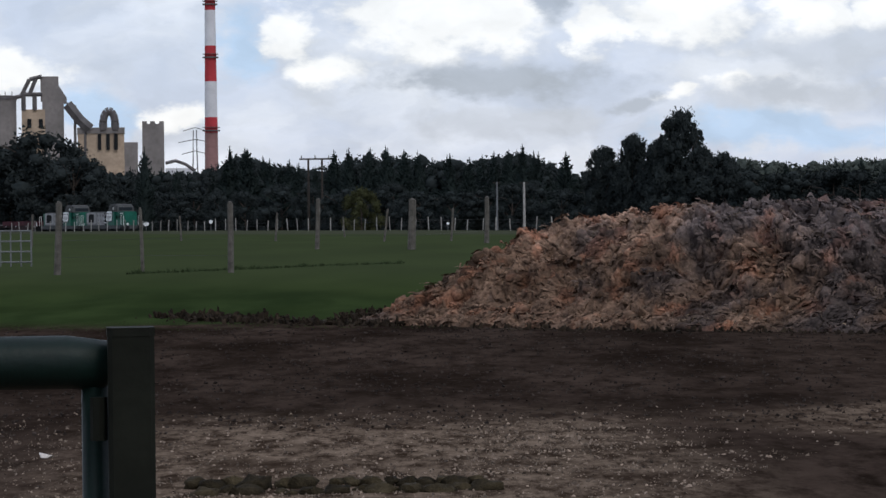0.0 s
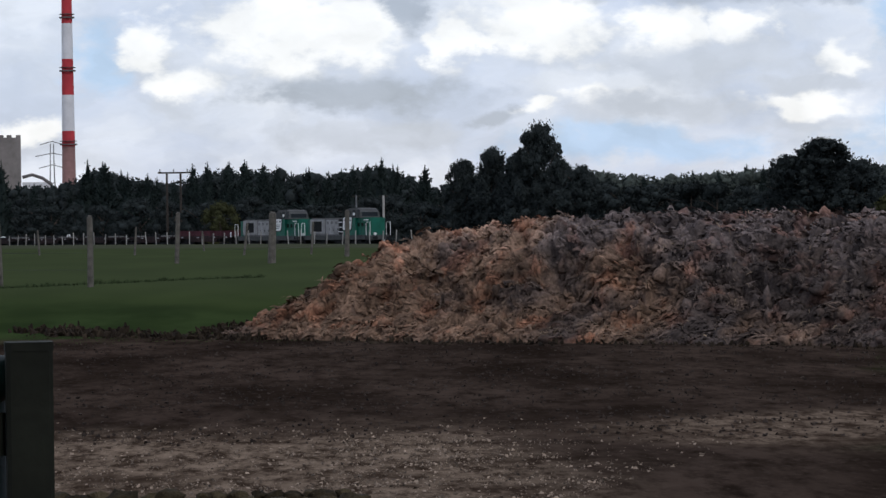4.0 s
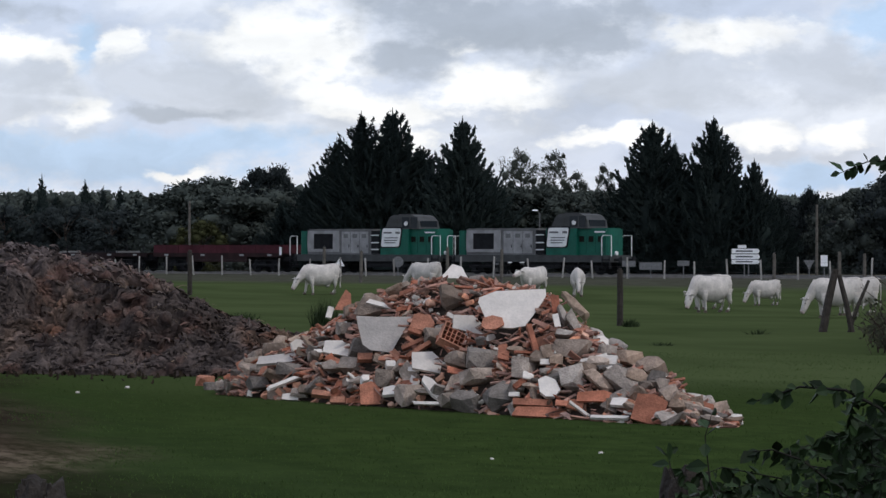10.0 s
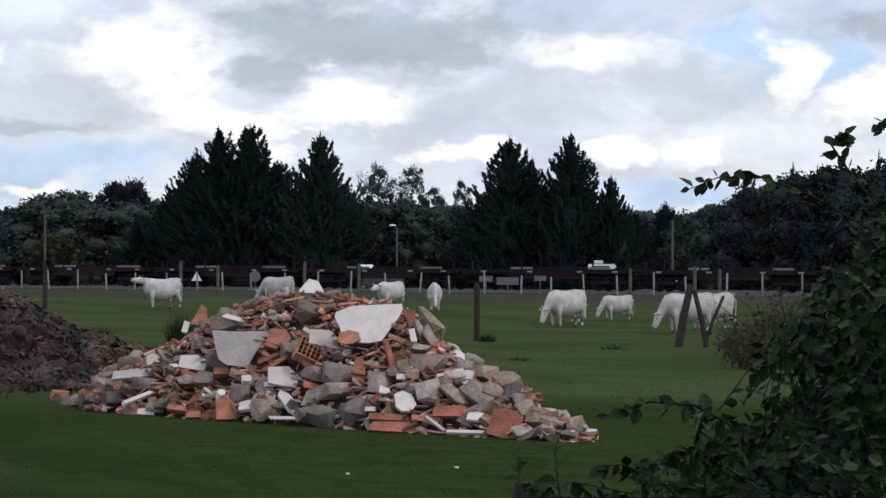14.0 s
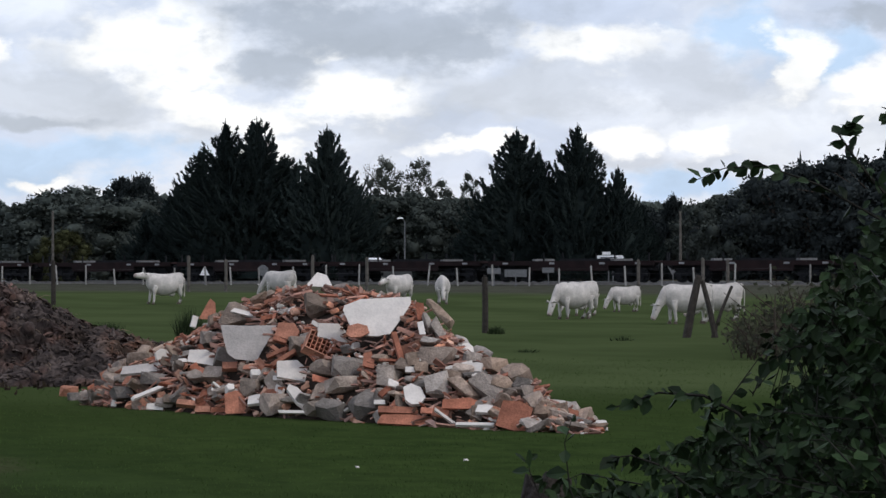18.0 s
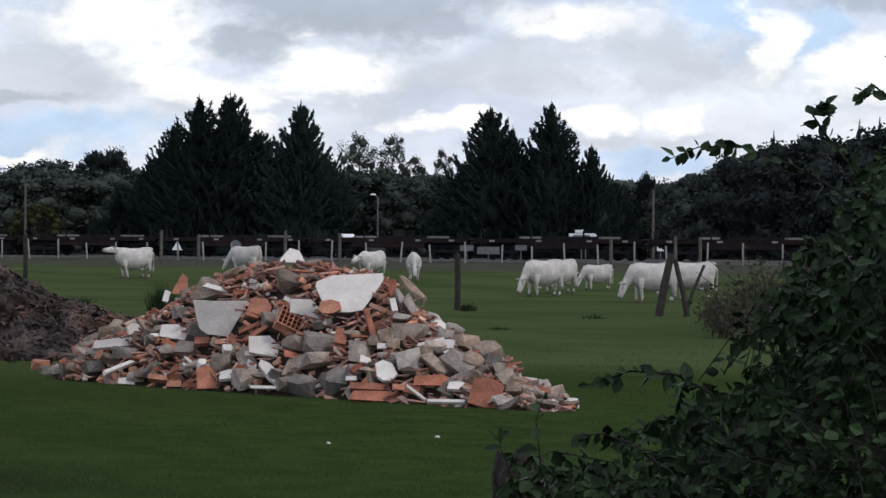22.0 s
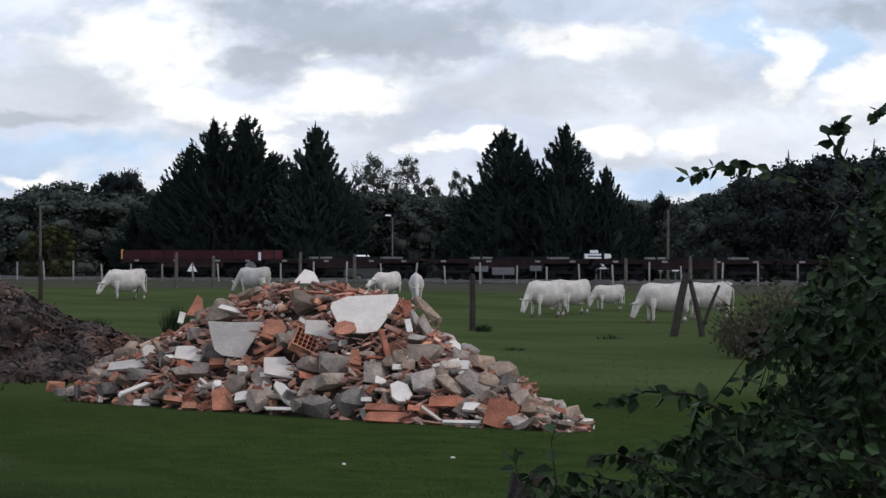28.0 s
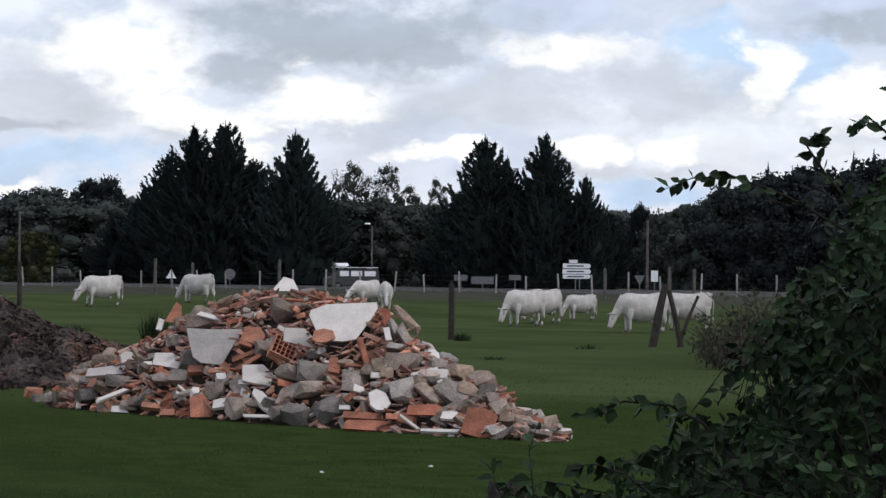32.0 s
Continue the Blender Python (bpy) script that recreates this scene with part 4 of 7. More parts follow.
def dress_rubble():
    rnd = random.Random(17)
    kept = []

    def facing(p, az, lean, roll, turn=0.0):
        return Matrix.Translation(p) @ pose(0, 0, 0, 0, 0, turn - az) @ pose(0, 0, 0, -lean) @ pose(0, 0, 0, 0, roll)

    def note(az, el, w, h, d):
        kept.append((az, el, math.degrees(w * 0.46 / d), math.degrees(h * 0.46 / d)))

    # the slabs: material, outline, azimuth, elevation, width, height, thickness, lean, roll
    for name, mat, outline, az, el, w, h, th, lean, roll, label in (
            ("slab", PLASTER, OUT_SLAB, 23.38, -1.13, 0.88, 0.57, 0.05, 28, 0, "large pale plaster slab"),
            ("slab", SLAB, OUT_TRAP, 20.76, -1.64, 0.74, 0.50, 0.06, 14, 2, "grey trapezoid slab"),
            ("tile", TERRA, OUT_TRI, 19.98, -0.97, 0.26, 0.34, 0.04, 12, 12, "upright orange clay tile"),
            ("tile", TERRA, OUT_CHIP, 22.98, -1.40, 0.30, 0.20, 0.04, 28, -6, "orange clay tile on the slab"),
            ("slab", PLASTER, OUT_TRI, 22.20, -0.44, 0.42, 0.26, 0.2, 30, 4, "white plaster lump on the top")):
        p, d = rub_hit(az, el)
        p -= polar(az, 0.38 if w == 0.30 else (0.13 if h < 0.5 else 0.28), 0)
        note(az, el, w, h, d)
        part(name, plate(outline, w, h, th), mat, PILE, label).matrix_basis = facing(p, az, lean, roll)
    # broken stones and concrete
    for row, loose in ((STONES_UPPER, 1.0), (STONES_LOWER, 1.0), (STONES_RIDGE, 0.3)):
        for az, el, w, h, roll in row:
            p, d = rub_hit(az, el)
            deep = 0.14 + 0.5 * min(w, h)
            p += polar(az, deep * 0.5 - 0.12, 0)
            note(az, el, w, h, d)
            v, f = worn(int(az * 100), w * 1.12, deep * 1.2, h * 1.12, 0.42, 0.5)
            part("concrete_block" if w > 0.3 else "stone", Mesh().add(v, f), CONCRETE, PILE).matrix_basis = facing(p, az, 20 + loose * rnd.uniform(-20, 25), roll + rnd.uniform(-6, 6) * loose, rnd.choice((-1, 1)) * rnd.uniform(8, 38) * loose)
    # pale plaster
    for row in (PLASTER_WEST, PLASTER_EAST):
        for az, el, w, h, roll in row:
            p, d = rub_hit(az, el)
            p -= polar(az, 0.11, 0)
            note(az, el, w, h, d)
            strip = min(w, h) < 0.1
            if strip:
                m = Mesh().add(*worn(int(az * 100), w * 1.05, 0.045, h * 0.9, 0.06, 0.2))
            elif w > 0.15:
                m = plate((OUT_CHIP, OUT_QUAD, OUT_LONG)[int(az * 100) % 3], w * 1.08, h * 1.1, 0.05)
            else:
                m = Mesh().add(*worn(int(az * 100), w * 1.1, 0.14, h * 1.1, 0.4, 0.3))
            part("board" if strip else "plaster_piece", m, SLAB if roll == -8 else PLASTER, PILE).matrix_basis = facing(p, az, rnd.uniform(15, 48), roll, rnd.uniform(-25, 25))
    # clay tiles and brick
    for row in (TILES_WEST, TILES_EAST):
        for az, el, w, h, roll in row:
            p, d = rub_hit(az, el)
            p -= polar(az, 0.12, 0)
            note(az, el, w, h, d)
            m = plate((OUT_QUAD, OUT_LONG)[int(az * 100) % 2], w * 1.06, h * 1.06, 0.05) if h > 0.12 and w > 0.12 else Mesh().add(*worn(int(az * 100), w, 0.1, h, 0.1, 0.15))
            part("tile", m, TERRA, PILE, "orange clay tile").matrix_basis = facing(p, az, rnd.uniform(18, 34), roll, rnd.uniform(-10, 10))
    for az, el, size, turn, roll in ((22.2, -1.72, (0.38, 0.2, 0.28, 6, 4), 20, 28), (23.0, -0.95, (0.3, 0.2, 0.2, 3, 2), 30, -20)):
        p, d = rub_hit(az, el)
        p -= polar(az, 0.1, 0)
        note(az, el, size[0], size[2], d)
        shell, webs = hollow_brick(*size)
        ob = part("hollow_brick", shell, TERRA, PILE, "hollow orange brick")
        for web in webs:
            part("web", web, TERRA, ob)
        ob.matrix_basis = facing(p, az, 25, roll, turn)
    # lesser pieces lying on the slopes
    kinds = []
    for i in range(9):
        kinds.append(("stone", CONCRETE, worn(100 + i, 0.30, 0.2, (0.06, 0.10, 0.08)[i % 3], 0.5, 0.5)))
    for i in range(8):
        kinds.append(("brick_shard", TERRA, worn(200 + i, 0.27, (0.04, 0.06, 0.10)[i % 3], 0.025, 0.12, 0.35)))
    for i in range(4):
        kinds.append(("plaster_piece", PLASTER, worn(300 + i, 0.2, 0.11, 0.04, 0.45, 0.5)))
    datas = []
    for name, mat, (v, f) in kinds:
        me = bpy.data.meshes.new(name)
        me.from_pydata(v.tolist(), [], f)
        me.materials.append(mat)
        datas.append(me)

    def spot(front, clear=0.75):
        while True:
            az = rnd.uniform(17.5, 28.0)
            ridge, wide = rub_ridge(az)
            d = ridge + wide * (rnd.uniform(-1, 0.12) if front else rnd.uniform(-1.04, 1))
            h = rub_height(az, d)
            el = math.degrees(math.atan2(h + 0.03 - EYE, d))
            if any(abs(az - a) < wa * clear and abs(el - e) < we * clear for a, e, wa, we in kept):
                continue
            if h > 0.03 or not front:
                return az, d, h

    def laid(az, d, s, flat, tilt, sunk=0.0):
        """Lying on the slope, its length mostly across it."""
        spin = rnd.gauss(0, flat) + (math.pi if rnd.random() < 0.5 else 0)
        ridge, wide = rub_ridge(az)
        rise = math.copysign(math.atan2(along(RUB_TOP, az), wide), ridge - d)
        return (Matrix.Translation(rub_point(az, d) - Vector((0, 0, sunk))) @ pose(0, 0, 0, 0, 0, -az) @ pose(0, 0, 0, math.degrees(rise) + rnd.gauss(0, tilt), rnd.gauss(0, tilt * 0.7), math.degrees(spin)) @ Matrix.Diagonal((s, s, s, 1)))

    for i in range(290):
        az, d, h = spot(True, 1.0)
        r = rnd.random()
        red = 0.5 + 0.3 * ease(h, 0.6, 1.4)
        k = rnd.randrange(9, 17) if r < red else (rnd.randrange(17, 21) if r > 0.95 else rnd.randrange(0, 9))
        ob = new(kinds[k][0], datas[k])
        ob.parent = PILE
        s = rnd.uniform(0.6, 1.25) * (1.1 - 0.25 * ease(h, 0.5, 1.5))
        ob.matrix_basis = Matrix.Translation((0, 0, 0.02)) @ laid(az, d, s, 0.8, 32)
    stones = [worn(400 + i, 1, 0.7, 0.5, 0.45, 0.35) for i in range(10)]
    shards = [worn(500 + i, 1.3, (0.16, 0.34, 0.24)[i % 3], 0.10, 0.1, 0.35) for i in range(8)]
    for name, shapes, mat, count, lo, hi in (("rubble_debris", stones, RUBBLE, 900, 0.05, 0.16), ("brick_debris", shards, TERRA_CHIPS, 3000, 0.08, 0.27), ("plaster_debris", stones, PLASTER_CHIPS, 330, 0.04, 0.13)):
        places = []
        while len(places) < count:
            az, d, h = spot(False)
            if h <= 0 and rnd.random() < 0.93:
                continue
            if name == "brick_debris" and rnd.random() > 0.62 + 0.38 * ease(h, 0.4, 1.2):
                continue
            places.append(laid(az, d, lo + (hi - lo) * rnd.random() ** 1.8, 0.8, 34, rnd.uniform(-0.02, 0.13)))
        scattered(name, shapes, places, mat, PILE)


dress_rubble()
v, f = broken(77, 0.25, 0.17, 0.17, 18, 0.75)
ob = single("loose_brick", Mesh().add(v, f), TERRA, "orange brick lying on the grass", "brick")
ob.matrix_basis = Matrix.Translation(polar(17.16, 42.5) + Vector((0, 0, 0.08))) @ pose(0, 0, 0, 0, 5, 25)
for az, d, s in ((17.27, 41.5, 0.2), (17.55, 40.8, 0.14), (18.3, 40.4, 0.16)):
    v, f = broken(int(az * 90), s, s, s * 0.7)
    ob = single("loose_stone", Mesh().add(v, f), CONCRETE, "pale stone lying on the grass", "stone", "loose stones")
    ob.location = polar(az, d) + Vector((0, 0, s * 0.2))
# ---- railway ----
def build_railway():
    bed = Mesh()
    prof = [(-4.2, 0.05), (-2.4, RAIL_Z - 0.25), (2.4, RAIL_Z - 0.25), (4.2, 0.05)]
    ss = [-900 + 50 * i for i in range(37)]
    verts = [rail(s, o, z) for s in ss for o, z in prof]
    faces = [(i * 4 + k, (i + 1) * 4 + k, (i + 1) * 4 + k + 1, i * 4 + k + 1) for i in range(len(ss) - 1) for k in range(3)]
    bed.add(verts, faces)
    single("ballast_bed", bed, BALLAST, "grey stone ballast bank of the railway", "railway", kind="structure")
    for side in (-0.75, 0.75):
        m = Mesh()
        a, b = rail(-900, side, RAIL_Z - 0.09), rail(900, side, RAIL_Z - 0.09)
        m.box(0, 0, 0, 1800, 0.07, 0.16, Matrix.Translation((a + b) / 2) @ pose(0, 0, 0, 0, 0, RAIL_TURN))
        single("rail", m, STEEL, "worn steel rail on the ballast", "rail", "railway rails", "structure")


build_railway()
CAB_S0, SPEED = -361.1, 24.72


def wheelset(parent, x, r=0.46):
    for side in (-0.75, 0.75):
        m = Mesh().tube([(x, side - 0.07, r), (x, side + 0.07, r)], r, 18)
        m.tube([(x, side * 0.9 - 0.01, r), (x, side * 0.9 + 0.01, r)], r * 1.07, 18)
        part("wheel", m, LOCO_DARK, parent)


def bogie(parent, x, base=1.9):
    m = Mesh()
    for side in (-1.02, 1.02):
        m.box(x, side, 0.55, base + 0.9, 0.12, 0.22)
        for k in (-0.5, 0.5):
            m.box(x + k * base, side, 0.46, 0.34, 0.16, 0.34)
        m.box(x, side, 0.66, 0.5, 0.18, 0.3)
    part("bogie_frame", m, LOCO_DARK, parent)
    for k in (-0.5, 0.5):
        wheelset(parent, x + k * base)


def buffers(parent, x, way):
    for side in (-0.88, 0.88):
        m = Mesh().tube([(x, side, 1.05), (x + 0.5 * way, side, 1.05)], 0.09, 8).tube([(x + 0.5 * way, side, 1.05), (x + 0.56 * way, side, 1.05)], 0.23, 12)
        part("buffer", m, LOCO_DARK, parent)


def rail_loop(x0, x1, y, z0, z1):
    return Mesh().tube([(x0, y, z0), (x0, y, z1 - 0.15), (x0 + 0.12 * (1 if x1 > x0 else -1), y, z1), (x1, y, z1), (x1, y, z0)], 0.035, 6)


def build_loco():
    """Built along +x, nose forward; origin on the rails below the rear edge of the cab's white panel."""
    lo = thing("locomotive", "green and grey diesel shunting locomotive with a raised dark cab", "locomotive", "train")
    part("underframe", Mesh().box(-1.5, 0, 1.12, 13.8, 2.75, 0.5, chamfer=0.08), CAB_GREY, lo, "dark grey underframe")
    part("fuel_tank", Mesh().box(-0.6, 0, 0.68, 3.2, 2.3, 0.5, chamfer=0.1), LOCO_DARK, lo)
    part("long_hood", Mesh().box(-4.25, 0, 2.28, 6.3, 2.1, 1.85, chamfer=0.12).box(-4.25, 0, 3.23, 6.1, 1.7, 0.09), LOCO_GREY, lo, "grey long hood")
    part("green_end", Mesh().box(-7.72, 0, 2.25, 0.66, 2.08, 1.75, chamfer=0.1), LOCO_GREEN, lo, "green end of the hood")
    grille = part("radiator_grille", Mesh().box(-5.75, -1.07, 2.35, 1.85, 0.05, 1.15), LOCO_DARK, lo, "dark radiator grille")
    frame_m = Mesh()
    for x, z, sx, sz in ((-5.75, 3.03, 3.0, 0.22), (-5.75, 1.67, 3.0, 0.22), (-6.98, 2.35, 0.6, 1.15), (-4.52, 2.35, 0.6, 1.15)):
        frame_m.box(x, -1.09, z, sx, 0.08, sz)
    part("grille_frame", frame_m, LOCO_PALE, grille, "pale grille frame")
    for k in range(6):
        part("grille_slat", Mesh().box(-5.75, -1.1, 1.85 + 0.2 * k, 1.75, 0.03, 0.05), LOCO_DARK, grille)
    for k in range(1, 4):
        d = part("hood_door", Mesh().box(-4.45 + 0.86 * k, -1.06, 2.28, 0.80, 0.05, 1.6), LOCO_PALE if k in (1, 2, 3) else LOCO_GREY, lo)
        part("vent", Mesh().box(-4.45 + 0.86 * k, -1.095, 2.75, 0.42, 0.03, 0.3), LOCO_GREY, d)
        part("door_handle", Mesh().box(-4.15 + 0.86 * k, -1.1, 2.0, 0.06, 0.03, 0.22), LOCO_DARK, d)
    # solid block, near-black to give the shade of the gap behind the hood
    part("recess", Mesh().box(-0.72, -1.0, 2.28, 0.75, 0.35, 1.7), LOCO_DARK, lo, "near-black block for the shaded gap before the cab")
    for z in (1.75, 2.25, 2.8):
        part("step_bar", Mesh().box(-0.72, -1.22, z, 0.7, 0.06, 0.08), LOCO_WHITE, lo, "pale step bar")
    # cab: lower body in green, upper half dark and leaning
    part("cab_body", Mesh().box(1.2, 0, 2.3, 2.6, 2.7, 1.9), LOCO_GREEN, lo, "green lower cab")

    def cab_plate(grow, y, t):
        pts = [(0.08, 1.95), (1.5, 1.95), (1.66, 2.05), (1.85, 3.15), (1.78, 3.3), (0.25, 3.3), (0.13, 3.2), (0.0, 2.05)]
        pts = [(0.95 + (x - 0.95) * grow, 2.62 + (z - 2.62) * grow) for x, z in pts]
        n = len(pts)
        return Mesh().add([(x, y, z) for x, z in pts] + [(x, y + t, z) for x, z in pts], [tuple(range(n)), tuple(reversed(range(n, 2 * n)))] + [(i, n + i, n + (i + 1) % n, (i + 1) % n) for i in range(n)])

    for y, t in ((1.35, 0.03), (-1.35, -0.03)):
        part("panel_border", cab_plate(1.13, y, t), LOCO_DARK, lo, "black border of the side panel")
        panel = part("side_panel", cab_plate(1.0, y + t, t), LOCO_WHITE, lo, "white side panel with lettering")
    for x, z, w, h in ((0.62, 2.98, 0.75, 0.16), (1.55, 2.98, 0.4, 0.22), (0.95, 2.6, 1.2, 0.1), (0.9, 2.42, 1.2, 0.1), (0.85, 2.24, 1.0, 0.1)):
        part("marking", Mesh().box(x, -1.42, z, w, 0.012, h * 0.75), LOCO_GREY, panel, "dark bar of lettering")
    profile = [(0.3, 3.25), (0.55, 3.95), (0.75, 4.2), (1.05, 4.3), (2.6, 4.3), (2.95, 4.2), (3.3, 3.85), (3.42, 3.25)]
    n = len(profile)
    upper = Mesh().add([(x, -1.3 + 0.12 * ease(z, 3.2, 4.4), z) for x, z in profile] + [(x, 1.3 - 0.12 * ease(z, 3.2, 4.4), z) for x, z in profile],
                       [tuple(range(n)), tuple(reversed(range(n, 2 * n)))] + [(i, n + i, n + (i + 1) % n, (i + 1) % n) for i in range(n)])
    cab = part("cab", upper, CAB_GREY, lo, "dark grey upper cab with rounded shoulders")
    part("roof_hatch", Mesh().box(1.7, 0, 4.33, 1.3, 1.4, 0.08, chamfer=0.1), CAB_GREY, cab)
    part("cab_window", Mesh().box(2.55, -1.25, 3.72, 1.35, 0.09, 0.8), GLASS, cab, "dark side window")
    part("window_post", Mesh().box(2.62, -1.3, 3.72, 0.07, 0.04, 0.8), CAB_GREY, cab)
    part("cab_window", Mesh().box(1.0, -1.25, 3.7, 0.75, 0.09, 0.62), CAB_GREY, cab, "shuttered side window")
    part("front_window", Mesh().box(3.36, 0, 3.6, 0.06, 2.0, 0.5), GLASS, cab)
    part("mirror", Mesh().tube([(2.3, -1.42, 3.65), (2.3, -1.36, 3.65)], 0.16, 12), LOCO_WHITE, cab, "round pale mirror")
    part("short_hood", Mesh().box(3.6, 0, 2.28, 2.6, 2.1, 1.85, chamfer=0.14).box(3.6, 0, 3.23, 2.4, 1.6, 0.08), LOCO_GREEN, lo, "green short hood")
    for k in range(3):
        d = part("hood_door", Mesh().box(2.78 + 0.78 * k, -1.06, 2.28, 0.72, 0.05, 1.55), LOCO_GREEN, lo)
        part("vent", Mesh().box(2.78 + 0.78 * k, -1.095, 2.5, 0.4, 0.03, 0.4), POST_GREEN, d)
    part("marking", Mesh().box(4.3, -1.1, 3.0, 0.9, 0.02, 0.1), LOCO_WHITE, lo, "white bar of lettering")
    for x0, x1 in ((4.6, 5.4), (-8.85, -8.15)):
        for y in (-1.3, 1.3):
            part("handrail", rail_loop(x0, x1, y, 1.3, 2.75), LOCO_WHITE, lo, "white handrail")
    for x in (5.0, -8.45):
        st = Mesh()
        for z in (0.45, 0.75, 1.05):
            st.box(x, -1.3, z, 0.6, 0.3, 0.05)
        st.box(x - 0.3, -1.3, 0.85, 0.04, 0.3, 0.85).box(x + 0.3, -1.3, 0.85, 0.04, 0.3, 0.85)
        part("foot_step", st, LOCO_DARK, lo)
    part("headlight", Mesh().tube([(5.4, -0.7, 1.5), (5.5, -0.7, 1.5)], 0.16, 10), LOCO_WHITE, lo)
    for x in (-5.4, 2.9):
        bogie(lo, x, 2.4)
    buffers(lo, 5.35, 1)
    buffers(lo, -8.4, -1)
    return lo


def wagon_base(w):
    part("deck", Mesh().box(0, 0, 1.40, 13.3, 2.6, 0.12), DARK_RUST, w)
    for y in (-1.28, 1.28):
        m = Mesh()
        m.box(0, y, 1.3, 13.3, 0.1, 0.3)
        m.box(0, y, 0.98, 6.2, 0.08, 0.4)
        part("side_sill", m, DARK_RUST, w)
        for x in (-5.2, -1.4, 2.6, 5.4):
            part("label_plate", Mesh().box(x, y + (-0.06 if y < 0 else 0.06), 1.3, 0.42, 0.02, 0.13), LOCO_PALE, w, "small pale label plate")
    part("underframe", Mesh().box(0, 0, 1.05, 12.4, 1.1, 0.58), LOCO_DARK, w)
    for x in (-4.6, 4.6):
        bogie(w, x, 1.8)
    buffers(w, 6.6, 1)
    buffers(w, -6.6, -1)


def build_flat_wagon():
    w = thing("flat_wagon", "empty rust-red flat wagon with low stakes", "railway wagon", "train")
    wagon_base(w)
    for x in (-6.2, -2.1, 2.1, 6.2):
        for y in (-1.24, 1.24):
            part("stake", Mesh().box(x, y, 1.7, 0.09, 0.09, 0.6), LOCO_DARK, w)
    part("bolster", Mesh().box(-2.9, 0, 1.53, 0.25, 2.5, 0.16), LOCO_GREY, w)
    part("bolster", Mesh().box(3.4, 0, 1.53, 0.25, 2.5, 0.16), LOCO_GREY, w)
    part("folded_side", Mesh().box(1.2, -1.2, 1.54, 4.0, 0.08, 0.16), LOCO_DARK, w)
    return w


def build_box_wagon():
    w = thing("low_sided_wagon", "dark red low-sided goods wagon", "railway wagon", "train")
    wagon_base(w)
    for y in (-1.27, 1.27):
        for k in range(5):
            b = part("side_board", Mesh().box(-5.28 + 2.64 * k, y, 1.77, 2.58, 0.07, 0.62), RUST_RED, w)
            part("rib", Mesh().box(-5.28 + 2.64 * k, y * 1.03, 1.77, 0.12, 0.05, 0.6), RUST_RED, b)
    for x in (-6.6, 6.6):
        part("end_board", Mesh().box(x, 0, 1.77, 0.08, 2.5, 0.62), RUST_RED, w)
    part("end_plate", Mesh().box(6.5, -1.34, 1.62, 0.22, 0.03, 0.6), SIGN_WHITE, w, "white end plate")
    return w


first = build_loco()
boxed, flat_car = build_box_wagon(), build_flat_wagon()
TRAIN = [(first, 0.0), (copy_thing(first, Matrix()), -14.9)]
pos = -14.9 - 8.96 - 7.3
TRAIN.append((boxed, pos))
TAIL_S = -471.2
N_FLAT = 30
GAP = (pos - (TAIL_S + 7.2)) / (N_FLAT + 1)
for i in range(N_FLAT):
    pos -= GAP
    TRAIN.append((flat_car if i == 0 else copy_thing(flat_car, Matrix()), pos))
last_wagon = copy_thing(boxed, Matrix())
part("tail_lamp", Mesh().box(-6.7, -1.2, 1.75, 0.14, 0.2, 0.75), TAIL_ORANGE, last_wagon, "orange and white tail board")
TRAIN.append((last_wagon, pos - GAP))


# ---- fences, poles and signs along the line ----
def build_line_fence():
    f = thing("line_fence", "long wire fence with pale wooden posts along the railway", "fence")
    rnd = random.Random(3)
    post = Mesh().tube([(0, 0, -0.3), (0, 0, 1.3)], 0.06, 7).data("post", PALE_POST)
    tops = []
    s = -360.0
    while s < 60:
        p = rail(s, -13 - 3 * ease(s, -140, -300))
        z = land(p.x, p.y)
        ob = new("post", post)
        ob.parent = f
        tall = rnd.uniform(0.85, 1.12)
        ob.matrix_basis = Matrix.Translation((p.x, p.y, z)) @ pose(0, 0, 0, rnd.uniform(-5, 5), rnd.uniform(-5, 5)) @ Matrix.Diagonal((1, 1, tall, 1))
        tops.append(Vector((p.x, p.y, z)))
        s += rnd.uniform(2.2, 2.9)
    for h in (0.45, 0.8, 1.1):
        part("wire", Mesh().tube([t + Vector((0, 0, h)) for t in tops], 0.005, 4), WIRE, f)


build_line_fence()


def wood_post(name, az, d, h, r, lean=(0, 0), mat=None, label="weathered wooden fence post in the grass", group="field posts"):
    base = polar(az, d)
    m = Mesh().tube([(0, 0, -0.4), (0.01, 0, h * 0.5), (0, 0.01, h - 0.05), (0.01, 0.0, h)], [r * 1.08, r, r * 0.95, r * 0.7], 9)
    ob = single(name, m, mat or POST_WOOD, label, "post", group)
    ob.matrix_basis = Matrix.Translation(base) @ pose(0, 0, 0, lean[0], lean[1])
    return ob


# tall posts of the left-hand field: azimuth, distance, height, radius, lean
FIELD_POSTS = []
for az, d, h, r, lean in ((-7.79, 84, 2.15, 0.10, 2), (-6.08, 86, 1.95, 0.055, -2), (-4.31, 84, 2.1, 0.09, 0), (-2.56, 125, 2.25, 0.10, 2), (-0.65, 122, 2.2, 0.17, 2), (0.88, 140, 2.3, 0.12, 1),
                          (-1.2, 150, 1.75, 0.06, 7), (0.16, 150, 1.75, 0.06, 4), (-3.4, 160, 1.6, 0.06, 4), (-5.3, 170, 1.5, 0.06, -3), (-8.3, 140, 1.6, 0.06, 3), (-2.0, 200, 1.4, 0.06, -4)):
    FIELD_POSTS.append(wood_post("tall_post", az, d, h, r, (0, lean), label="tall weathered wooden post in the pasture"))


